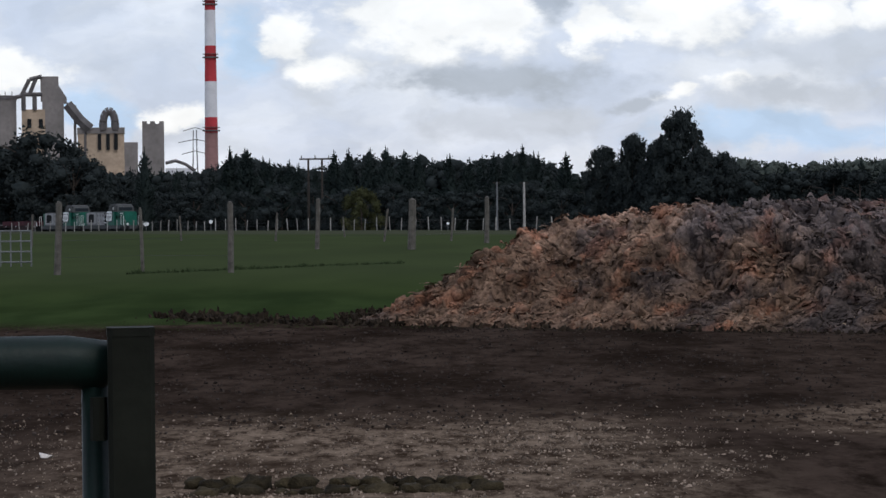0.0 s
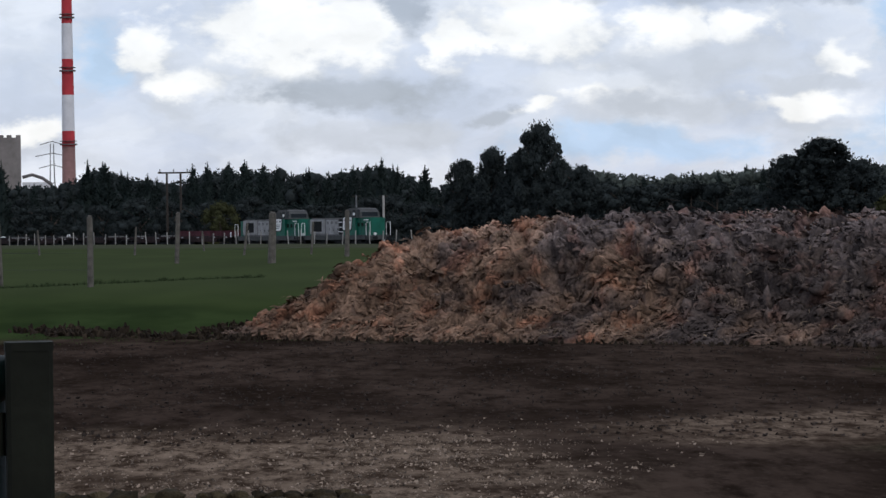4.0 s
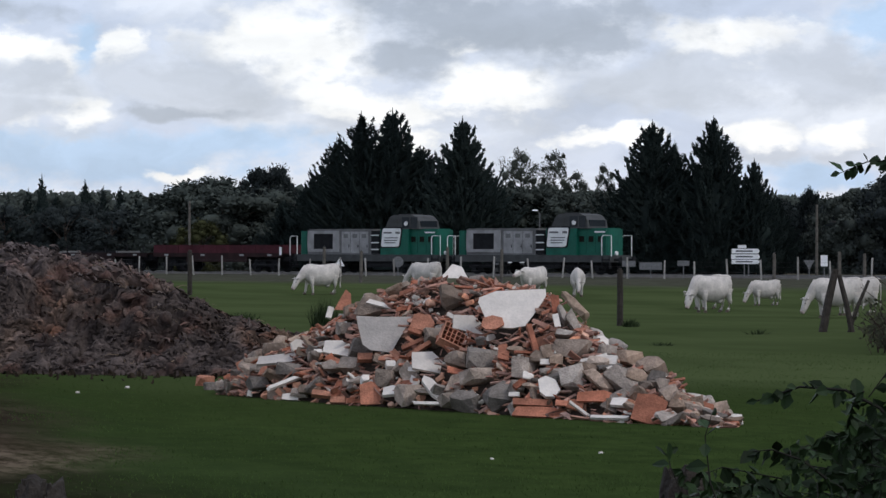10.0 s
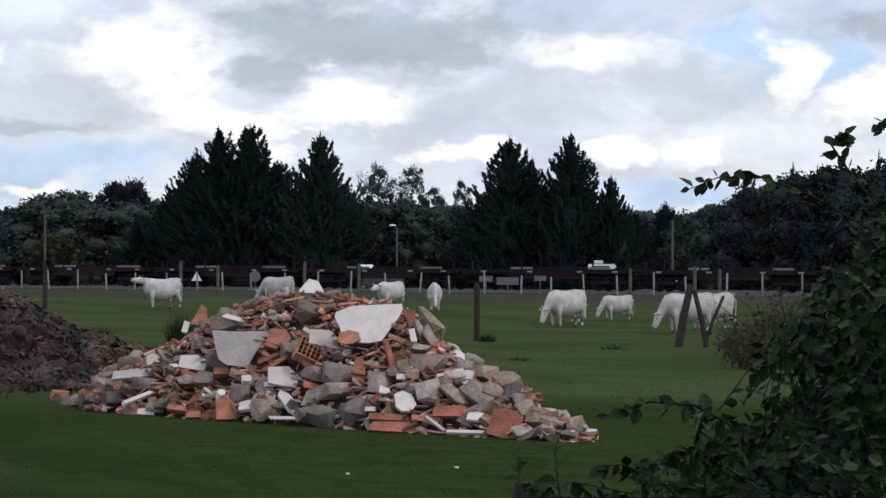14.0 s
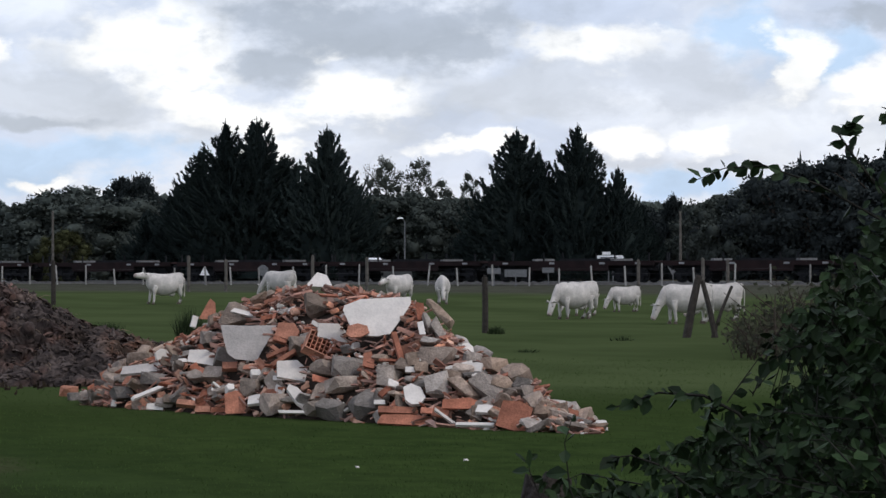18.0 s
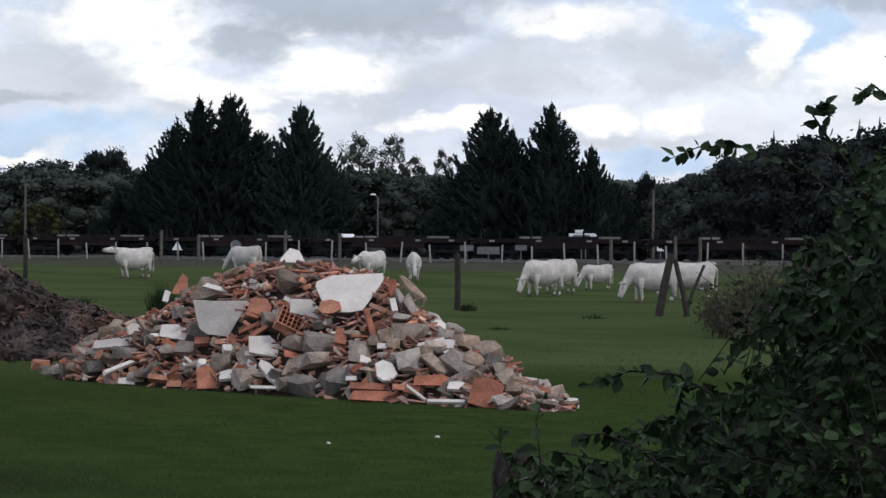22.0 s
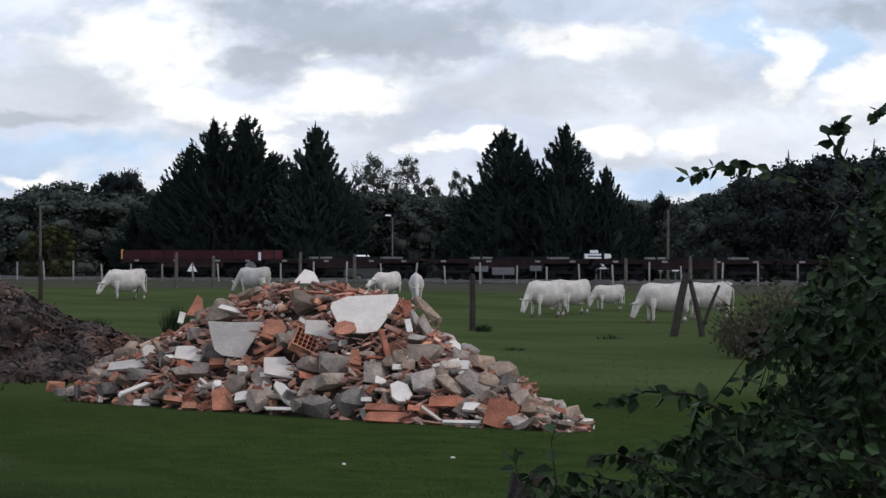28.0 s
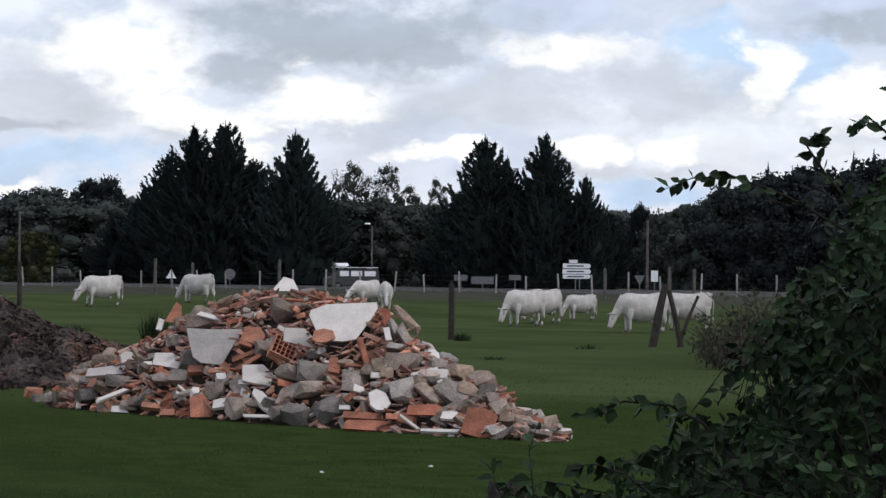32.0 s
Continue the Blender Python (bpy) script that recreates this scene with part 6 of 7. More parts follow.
LONE_TREES = ((4.78, 2.25, 0.62, OPEN_TREE), (5.25, 1.5, 0.7, OPEN_TREE), (3.85, 1.75, 0.6, OPEN_TREE), (3.3, 1.5, 0.7, OPEN_TREE), (5.7, 1.35, 0.8, OPEN_TREE), (4.4, 1.65, 0.7, OPEN_TREE),
             (10.55, 1.84, 1.25, OPEN_TREE), (9.85, 1.5, 0.9, OPEN_TREE), (11.35, 1.42, 1.0, OPEN_TREE), (16.95, 1.5, 1.5, BROAD), (17.55, 1.65, 1.5, BROAD), (18.2, 1.72, 0.9, OPEN_TREE), (18.5, 1.8, 0.7, OPEN_TREE))
GAP_TREES = ((23.2, 1.4, 1.2, BROAD), (23.9, 1.42, 1.2, BROAD), (24.6, 1.35, 1.2, BROAD), (25.1, 1.35, 1.0, BROAD), (23.5, 2.2, 0.75, SPARSE), (24.15, 2.12, 0.7, SPARSE), (24.55, 1.7, 0.8, SPARSE), (25.2, 1.85, 0.5, SPARSE), (-8.05, 2.05, 1.1, DARK_TREE), (-7.45, 1.55, 1.0, DARK_TREE), (-8.7, 1.6, 1.2, DARK_TREE), (-9.1, 1.7, 1.3, DARK_TREE),
             (-7.6, 1.2, 1.3, DARK_TREE), (29.3, 1.36, 0.5, OPEN_TREE), (30.1, 1.32, 1.0, BROAD), (30.6, 1.41, 1.0, BROAD), (31.35, 1.92, 0.9, DARK_TREE), (32.0, 2.0, 1.0, DARK_TREE), (32.7, 2.15, 1.1, DARK_TREE), (33.5, 2.3, 1.1, DARK_TREE), (34.4, 2.35, 1.2, DARK_TREE),
             (-1.65, 0.72, 0.9, PALE_TREE), (12.2, 0.85, 1.2, PALE_TREE), (17.0, 0.7, 1.2, PALE_TREE))
for az, el, wide, src in LONE_TREES + GAP_TREES:
    extra = {"pale_bush": 26, "broadleaf_tree": 46, "dark_broadleaf_tree": 46}.get(src[0].name, 52)
    plant(src, az, track_d(az) + extra, el, wide, 9)


def build_woodland(name, a0, a1, mat, label):
    """The closed dark mass of the wood behind the single trees."""
    rnd = random.Random(40 + int(a1))
    m = Mesh()
    places = []
    az = a0
    while az < a1:
        d = track_d(az) + 92
        for k in range(13):
            dd = d + rnd.uniform(-14, 26)
            zt = EYE + dd * math.tan(radians(wood_top(az) * rnd.uniform(0.92, 1.03)))
            s = rnd.uniform(0.5, 1.1)
            places.append(spun(polar(az + rnd.uniform(-0.08, 0.08), dd, zt * rnd.random() ** 0.6 - s * 0.5), s, rnd))
            for _ in range(26):
                flake(m, polar(az + rnd.uniform(-0.08, 0.08), dd - 1.0, zt * rnd.random() ** 0.5), rnd.uniform(0.15, 0.4), rnd)
        az += 0.13
    ob = scattered(name, [(np.array([p[:] for p in v]), f) for v, f in TUFTS], places, mat, None, True)
    tagged(ob, label, "wood", kind="stuff")
    tagged(part("loose_leaves", m, mat, ob), kind="stuff")
    core = Mesh()
    line = []
    az = a0
    while az < a1 + 0.1:
        d = track_d(az) + 112
        line.append((polar(az, d, -0.3), polar(az, d + 2, EYE + d * math.tan(radians(wood_top(az) * 0.93)) + rnd.uniform(-0.4, 0.2)), polar(az, d + 30, -0.3)))
        az += 0.1
    n = len(line)
    core.add([p for trio in line for p in trio], [(3 * i + k, 3 * i + 3 + k, 3 * i + 4 + k, 3 * i + 1 + k) for i in range(n - 1) for k in range(2)])
    part("inner_wood", core, mat, ob)


build_woodland("conifer_wood", -14.0, 3.2, DARK_WOODS, "dense dark conifer wood along the skyline")
build_woodland("dark_wood", 31.0, 44.0, CONIFER, "dense dark wood beyond the railway")
build_woodland("woodland", 3.2, 31.0, FOLIAGE, "dense dull green wood closing the far side of the fields")


# ---- the works on the skyline ----
WORKS_D = 1050.0


def works_at(x, z_el):
    """A place on the works' front: degrees along the skyline, degrees over the horizon."""
    return polar(x, WORKS_D, EYE + WORKS_D * math.tan(radians(z_el)))


def works_block(name, a0, a1, e0, e1, deep, mat, parent, label="", slope=0.0):
    """An upright block between two azimuths and two elevations; slope lifts its far corner."""
    p, q = works_at(a0, e0), works_at(a1, e0)
    top0, top1 = works_at(a0, e1).z, works_at(a1, e1 + slope).z
    back = polar((a0 + a1) / 2, deep, 0)
    z0 = p.z if e0 > 0.05 else -0.5
    v = [(p.x, p.y, z0), (q.x, q.y, z0), (q.x + back.x, q.y + back.y, z0), (p.x + back.x, p.y + back.y, z0),
         (p.x, p.y, top0), (q.x, q.y, top1), (q.x + back.x, q.y + back.y, top1), (p.x + back.x, p.y + back.y, top0)]
    return part(name, Mesh().add(v, [(0, 1, 5, 4), (1, 2, 6, 5), (2, 3, 7, 6), (3, 0, 4, 7), (4, 5, 6, 7), (3, 2, 1, 0)]), mat, parent, label)


def beam(a0, e0, a1, e1, r):
    return Mesh().tube([works_at(a0, e0), works_at(a1, e1)], r, 6)


def build_works():
    w = thing("process_tower", "old cement works tower of ochre plaster with open roof steel", "factory")
    works_block("ochre_wall", -8.46, -7.95, 0, 2.32, 14, OCHRE_WALL, w, "ochre plastered wall")
    works_block("grey_tower", -8.05, -7.62, 0, 2.55, 16, GREY_WALL, w, "grey concrete tower")
    # the head of the tower: a gable with leaning edges
    for a0, a1, e0, e1 in ((-8.08, -7.72, 2.5, 2.98), (-7.72, -7.56, 2.45, 2.8)):
        works_block("tower_head", a0, a1, e0, e1, 10, GREY_WALL, w, "grey tower head", -0.25 if a0 > -7.8 else 0)
    for a0, e0, a1, e1 in ((-8.45, 2.62, -8.3, 2.92), (-8.3, 2.92, -8.05, 2.98), (-8.3, 2.62, -8.16, 2.96), (-8.45, 2.62, -8.05, 2.62), (-8.42, 2.3, -8.42, 2.64), (-8.2, 2.3, -8.2, 2.64), (-8.62, 2.55, -8.42, 2.6), (-7.56, 2.42, -7.38, 2.36)):
        part("roof_beam", beam(a0, e0, a1, e1, 0.85), ROOF_STEEL, w, "rusty open roof beam")
    for a, e in ((-8.35, 1.95), (-8.12, 1.95), (-8.35, 1.5)):
        works_block("window", a, a + 0.08, e, e + 0.18, 0.6, LOCO_DARK, w).location = -polar(a, 0.4, 0)
    silo = thing("grain_silo", "grey cylindrical silo beside the works tower", "silo")
    base = polar(-8.9, WORKS_D, 0)
    part("shell", Mesh().tube([base + Vector((0, 0, -0.5)), base + Vector((0, 0, 48))], 6.2, 28), GREY_WALL, silo)
    part("roof_walk", Mesh().tube([base + Vector((0, 0, 48)), base + Vector((0, 0, 49.5))], 6.5, 28), ROOF_STEEL, silo)
    for k in range(5):
        part("railing_post", Mesh().tube([base + Vector((-5 + 2.5 * k, -2, 49.3)), base + Vector((-5 + 2.5 * k, -2, 51))], 0.15, 5), ROOF_STEEL, silo)
    mill = thing("mill_building", "ochre plastered mill building with a grey upper storey", "factory")
    works_block("wall", -7.35, -6.42, 0, 1.85, 22, OCHRE_WALL, mill)
    works_block("upper_storey", -7.36, -6.41, 1.83, 1.95, 22.5, GREY_WALL, mill, "grey upper storey").location = -polar(-6.9, 0.4, 0)
    works_block("wing", -6.42, -6.15, 0, 1.65, 15, GREY_WALL, mill, "dark grey wing")
    works_block("annex", -6.75, -6.3, 0, 1.0, 8, OCHRE_WALL, mill).location = -polar(-6.5, 8, 0)
    for a in (-6.95, -6.78, -6.62):
        works_block("window", a, a + 0.07, 1.5, 1.82, 0.6, LOCO_DARK, mill).location = -polar(a, 0.9, 0)
    for k in range(8):
        a = math.pi * k / 8
        b = math.pi * (k + 1) / 8
        part("pipe_bend", Mesh().tube([works_at(-6.72 - 0.12 * math.cos(v), 2.02 + 0.26 * math.sin(v)) for v in (a, (a + b) / 2, b)], 1.5, 10), ROOF_STEEL, mill, "arched duct over the roof")
    for a in (-6.84, -6.6):
        part("pipe_leg", beam(a, 1.9, a, 2.04, 1.5), ROOF_STEEL, mill)
    conveyor = thing("conveyor", "sloping enclosed conveyor down the works' side", "conveyor")
    part("gallery", Mesh().tube([works_at(-7.55, 2.42), works_at(-7.3, 2.1), works_at(-7.1, 1.92)], 2.2, 6), ROOF_STEEL, conveyor)
    for a, e in ((-7.4, 2.2), (-7.2, 2.0)):
        part("trestle", beam(a, 0, a, e, 0.5), ROOF_STEEL, conveyor)
    tower = thing("concrete_tower", "plain square concrete tower with a notched top", "tower")
    works_block("shaft", -6.06, -5.62, 0, 2.02, 9, GREY_WALL, tower)
    for a in (-6.06, -5.9, -5.72):
        works_block("parapet", a, a + 0.1, 2.02, 2.07, 9, GREY_WALL, tower)
    shed = thing("curved_shed", "low pale shed with a curved roof", "shed")
    works_block("wall", -5.6, -5.05, 0, 1.12, 20, CHIM_WHITE, shed)
    part("roof", Mesh().tube([works_at(-5.6, 1.22), works_at(-5.4, 1.27), works_at(-5.2, 1.2), works_at(-5.0, 1.06)], 0.6, 8), ROOF_STEEL, shed, "dark curved roof edge")
    works_block("long_wall", -5.1, -4.2, 0, 1.0, 12, GREY_WALL, shed)


build_works()


def build_chimney():
    c = thing("factory_chimney", "tall factory chimney banded red and white", "chimney")
    c.location = polar(-4.67, 1150, 0)
    zs = [0, 22, 38.7, 45, 59.5, 74, 88.4, 102.6, 117, 131]
    mats = [CHIM_DUSTY, CHIM_DUSTY, CHIM_RED, CHIM_WHITE, CHIM_RED, CHIM_WHITE, CHIM_RED, CHIM_WHITE, CHIM_RED]
    for i, mat in enumerate(mats):
        r0, r1 = (3.0 - zs[k] * 0.0095 for k in (i, i + 1))
        part("band", Mesh().tube([(0, 0, zs[i]), (0, 0, zs[i + 1])], [r0, r1], 24), mat, c)
    for z in (39.3, 69.0, 90.5):
        g = part("gallery", Mesh().tube([(0, 0, z), (0, 0, z + 0.5)], 3.9 - 0.009 * z, 20), ROOF_STEEL, c, "steel gallery round the shaft")
        part("guard_rail", Mesh().tube([(0, 0, z + 1.5), (0, 0, z + 1.7)], 3.9 - 0.009 * z, 20), ROOF_STEEL, g)


build_chimney()


def build_lattice_pylon():
    p = thing("lattice_pylon", "faint lattice power pylon far beyond the works", "power pylon")
    p.location = polar(-5.0, 1700, 0)
    for x, y in ((-3, -3), (3, -3), (3, 3), (-3, 3)):
        part("leg", Mesh().tube([(x, y, 0), (x * 0.4, y * 0.4, 40), (x * 0.3, y * 0.3, 58)], 0.25, 5), SIGN_BACK, p)
    for k in range(6):
        z0, z1 = 6 * k, 6 * k + 6
        for s in (-1, 1):
            part("brace", Mesh().tube([(-3 * s * (1 - z0 / 70), -3 * (1 - z0 / 70), z0), (3 * s * (1 - z1 / 70), -3 * (1 - z1 / 70), z1)], 0.15, 4), SIGN_BACK, p)
    for z, w in ((44, 8), (51, 10), (58, 7)):
        part("arm", Mesh().tube([(-w, 0, z - 0.5), (0, 0, z + 1.5), (w, 0, z - 0.5)], 0.25, 5), SIGN_BACK, p)


build_lattice_pylon()


def build_hurdle():
    h = thing("feed_hurdle", "pale tubular steel feed hurdle standing in the pasture", "hurdle")
    h.matrix_basis = Matrix.Translation(polar(-8.75, 96)) @ pose(0, 0, 0, 0, 0, 8)
    for z in (0.15, 0.5, 0.85, 1.2):
        part("bar", Mesh().tube([(-1.0, 0, z), (0.75, 0, z)], 0.03, 6), SIGN_BACK, h)
    for k in range(6):
        part("upright", Mesh().tube([(-0.95 + 0.34 * k, 0, -0.1), (-0.95 + 0.34 * k, 0, 1.22)], 0.025, 6), SIGN_BACK, h)


build_hurdle()


# ---- cows ----
def build_cow():
    """Facing +x, standing with its head level; origin on the ground below the body."""
    c = thing("cow", "white cow grazing in the pasture", "cow", "herd of cows")
    body = Mesh().rings([(-0.92, 1.14, 0.05, 0.08), (-0.88, 1.12, 0.15, 0.2), (-0.80, 1.08, 0.24, 0.29), (-0.62, 1.02, 0.29, 0.35), (-0.35, 0.97, 0.33, 0.385), (-0.05, 0.94, 0.355, 0.405), (0.2, 0.95, 0.34, 0.40),
                         (0.42, 0.99, 0.29, 0.385), (0.6, 1.02, 0.24, 0.35), (0.75, 1.05, 0.17, 0.27), (0.84, 1.06, 0.08, 0.15)], 16)
    body.rings([(-0.95, 1.32, 0.04, 0.03), (-0.75, 1.34, 0.12, 0.06), (-0.55, 1.34, 0.12, 0.05), (-0.3, 1.33, 0.06, 0.04)], 8)
    body.rings([(-0.5, 0.62, 0.08, 0.05), (-0.38, 0.58, 0.13, 0.09), (-0.2, 0.6, 0.08, 0.05)], 8)
    body.v = [(x, y * 1.08, 0.875 + (z - 0.955) * 1.2) for x, y, z in body.v]
    part("body", body, HIDE, c, smooth=True)
    neck = Mesh().rings([(-0.14, -0.04, 0.16, 0.27), (0.1, -0.02, 0.15, 0.24), (0.32, 0.0, 0.125, 0.19), (0.5, 0.01, 0.095, 0.145), (0.58, 0.02, 0.105, 0.145), (0.7, 0.0, 0.108, 0.14), (0.85, -0.04, 0.09, 0.118), (0.96, -0.055, 0.085, 0.10), (1.02, -0.06, 0.06, 0.07)], 12)
    neck.v = [(x * 1.02, y, z) for x, y, z in neck.v]
    head = part("head", neck, HIDE, c, smooth=True)
    part("muzzle", Mesh().rings([(0.98, -0.058, 0.089, 0.104), (1.03, -0.06, 0.08, 0.09), (1.065, -0.062, 0.05, 0.055)], 10), MUZZLE, head, "pinkish muzzle", smooth=True)
    for s in (-1, 1):
        part("ear", Mesh().tube([(0.58, 0.1 * s, 0.1), (0.56, 0.2 * s, 0.1), (0.55, 0.29 * s, 0.06)], [0.03, 0.06, 0.015], 7, 0.5), HIDE, head)
        part("horn", Mesh().tube([(0.61, 0.07 * s, 0.14), (0.63, 0.13 * s, 0.18), (0.66, 0.16 * s, 0.21)], [0.025, 0.02, 0.008], 6), PALE_POST, head)
        part("eye", Mesh().tube([(0.74, 0.105 * s, 0.05), (0.74, 0.128 * s, 0.05)], 0.02, 8), HOOF, head)
    head.location = (0.70, 0, 1.08)
    for x, y, kind in ((0.48, 0.17, "fore"), (0.48, -0.17, "fore"), (-0.68, 0.18, "hind"), (-0.68, -0.18, "hind")):
        if kind == "fore":
            pts, rad = [(0, 0, 0.0), (0.02, 0, -0.25), (0.03, 0, -0.45), (0.01, 0, -0.72), (0.02, 0, -0.82)], [0.15, 0.11, 0.065, 0.05, 0.06]
        else:
            pts, rad = [(0.02, 0, 0.05), (0.03, 0, -0.22), (-0.07, 0, -0.42), (-0.06, 0, -0.72), (-0.02, 0, -0.82)], [0.2, 0.15, 0.075, 0.05, 0.06]
        leg = part("leg", Mesh().tube([(px, py, pz * 0.93) for px, py, pz in pts], rad, 9), HIDE, c, smooth=True)
        leg.location = (x, y, 0.835)
        part("hoof", Mesh().tube([(0.03, 0, -0.75), (0.04, 0, -0.835)], [0.06, 0.072], 9), HOOF, leg)
    part("tail", Mesh().tube([(-0.91, 0, 1.2), (-1.0, 0, 1.1), (-1.0, 0, 0.75), (-0.98, 0, 0.5)], [0.035, 0.028, 0.022, 0.02], 6), HIDE, c)
    part("tail_tuft", Mesh().tube([(-0.98, 0, 0.51), (-0.98, 0, 0.42), (-0.98, 0, 0.3)], [0.02, 0.045, 0.01], 6), HIDE, c)
    return c


# each cow: distance, size, heading off the crosswise (0: facing left in view), head angle, label, and seconds with azimuths
HERD = [
    (121, 1.02, 24, [(0, 48), (10, 48), (12, 20), (14, -12), (22.5, -10), (25, 40), (32, 48)], "white cow walking and grazing along the pasture's far side", [(0, 19.37), (9, 19.37), (11, 19.33), (13, 19.14), (15, 19.0), (20, 18.93), (22, 18.88), (25, 18.74), (28, 18.43), (32, 18.38)]),
    (126, 1.0, -40, [(0, 45), (32, 50)], "greyish white cow half hidden behind the rubble", [(0, 21.52), (9, 21.50), (14, 21.40), (17, 21.32), (20, 21.19), (25, 21.1), (28, 21.01), (30, 20.6), (32, 20.3)]),
    (120, 0.95, 52, [(0, 20), (14, 5), (32, 30)], "white cow standing behind the rubble heap", [(0, 23.66), (32, 23.70)]),
    (119, 0.92, 92, [(0, 52), (32, 54)], "white cow seen from behind as it grazes", [(0, 24.60), (17, 24.58), (25, 24.46), (28, 24.3), (32, 24.1)]),
    (97, 0.98, 42, [(0, 56), (32, 57)], "large white cow grazing with its head down", [(0, 27.33), (9, 27.30), (14, 27.25), (22, 27.18), (25, 27.0), (32, 26.93)]),
    (102, 0.95, 48, [(0, 52), (32, 54)], "white cow partly behind another grazing cow", [(0, 27.2), (14, 27.22), (20, 27.47), (25, 27.52), (32, 27.32)]),
    (108, 0.75, 30, [(0, 53), (32, 55)], "smaller white cow grazing behind the others", [(0, 28.36), (9, 28.36), (14, 28.28), (25, 28.25), (32, 28.06)]),
    (88, 0.96, 20, [(0, 56), (32, 57)], "white cow grazing behind the leaning stakes", [(0, 29.82), (13, 29.74), (17, 29.56), (28, 29.35), (32, 29.32)]),
    (92, 0.95, 20, [(0, 52), (32, 54)], "white cow standing behind the leaning stakes", [(0, 30.15), (17, 30.16), (32, 30.22)]),
]
COWS = []
cow = build_cow()
for i, (d, size, heading, nods, label, path) in enumerate(HERD):
    ob = cow if i == 0 else copy_thing(cow, Matrix())
    COWS.append((tagged(ob, label), d, size, heading, nods, path))


def cow_pose(az, d, heading):
    return Matrix.Translation(polar(az + 0.07, d)) @ pose(0, 0, 0, 0, 0, 180 - az + heading)


def motions():
    """All that moves: the train along its track, the cows about the pasture."""
    for ob, s in TRAIN:
        walk(ob, [(t, Matrix.Translation(rail(CAB_S0 + SPEED * t + s, 0, RAIL_Z)) @ pose(0, 0, 0, 0, 0, RAIL_TURN)) for t in (0, 32)])
    for ob, d, size, heading, nods, path in COWS:
        walk(ob, [(t, cow_pose(az, d, heading)) for t, az in path])
        ob.scale = (size * 0.94, size * 0.94, size * 0.94)
        parts = [c for c in ob.children if c.name.split(".")[0] == "head"]
        walk(parts[0], [(t, pose(0.70 - 0.3 * ease(a, 30, 0), 0, 1.08 + 0.06 * ease(a, 30, 0), 0, a, 0)) for t, a in nods])
        legs = [c for c in ob.children if c.name.split(".")[0] == "leg"]
        moved = abs(path[-1][1] - path[0][1]) > 0.6
        for k, leg in enumerate(legs):
            place = leg.location.copy()
            phase = (0, 1.6, 2.4, 4.0)[k]
            rows = [(t, pose(place.x, place.y, place.z, 0, (14 if moved else 5) * math.sin(t * 0.9 + phase), 0)) for t in ((0, 1, 2, 3, 4, 5, 6, 7, 8, 9, 10, 11, 12, 13, 14, 15, 16, 18, 20, 22, 23, 24, 25, 26, 27, 28, 29, 30, 31, 32) if moved else (0, 8, 16, 24, 32))]
            walk(leg, rows)


# ---- near things: gate, posts, stones ----
def build_gate():
    g = thing("yard_gate", "dark green tubular steel gate beside its post", "gate")
    a = polar(-6.88, 4.0, 0)
    left = Vector((-0.96, -0.14, 0)).normalized()
    top = 1.807
    far = a + left * 3.0
    part("top_rail", Mesh().tube([far + Vector((0, 0, top)), a + left * 0.05 + Vector((0, 0, top)), a - left * 0.005 + Vector((0, 0, top - 0.006)), a - left * 0.018 + Vector((0, 0, top - 0.016))], [0.038, 0.038, 0.036, 0.02], 14), GREEN_PAINT, g, smooth=True)
    part("stile", Mesh().tube([a + left * 0.012 + Vector((0, 0, top - 0.02)), a + left * 0.012 + Vector((0, 0, 0.15))], 0.02, 12), GREEN_PAINT, g, smooth=True)
    part("stile", Mesh().tube([far + Vector((0, 0, top)), far + Vector((0, 0, 0.15))], 0.03, 12), GREEN_PAINT, g, smooth=True)
    part("bottom_rail", Mesh().tube([a + Vector((0, 0, 0.2)), far + Vector((0, 0, 0.2))], 0.03, 12), GREEN_PAINT, g, smooth=True)
    p = thing("gate_post", "square dark green steel gate post", "gate post")
    b = polar(-6.34, 3.95, 0)
    p.matrix_basis = Matrix.Translation(b) @ pose(0, 0, 0, 0, 0, 8)
    part("post", Mesh().box(0, 0, 0.91, 0.064, 0.064, 1.87, chamfer=0.006), POST_GREEN, p)
    part("cap", Mesh().box(0, 0, 1.851, 0.066, 0.066, 0.012, chamfer=0.008), POST_GREEN, p)
    part("hinge", Mesh().tube([(-0.045, 0, 1.70), (-0.045, 0, 1.76)], 0.012, 8), POST_GREEN, p)


build_gate()


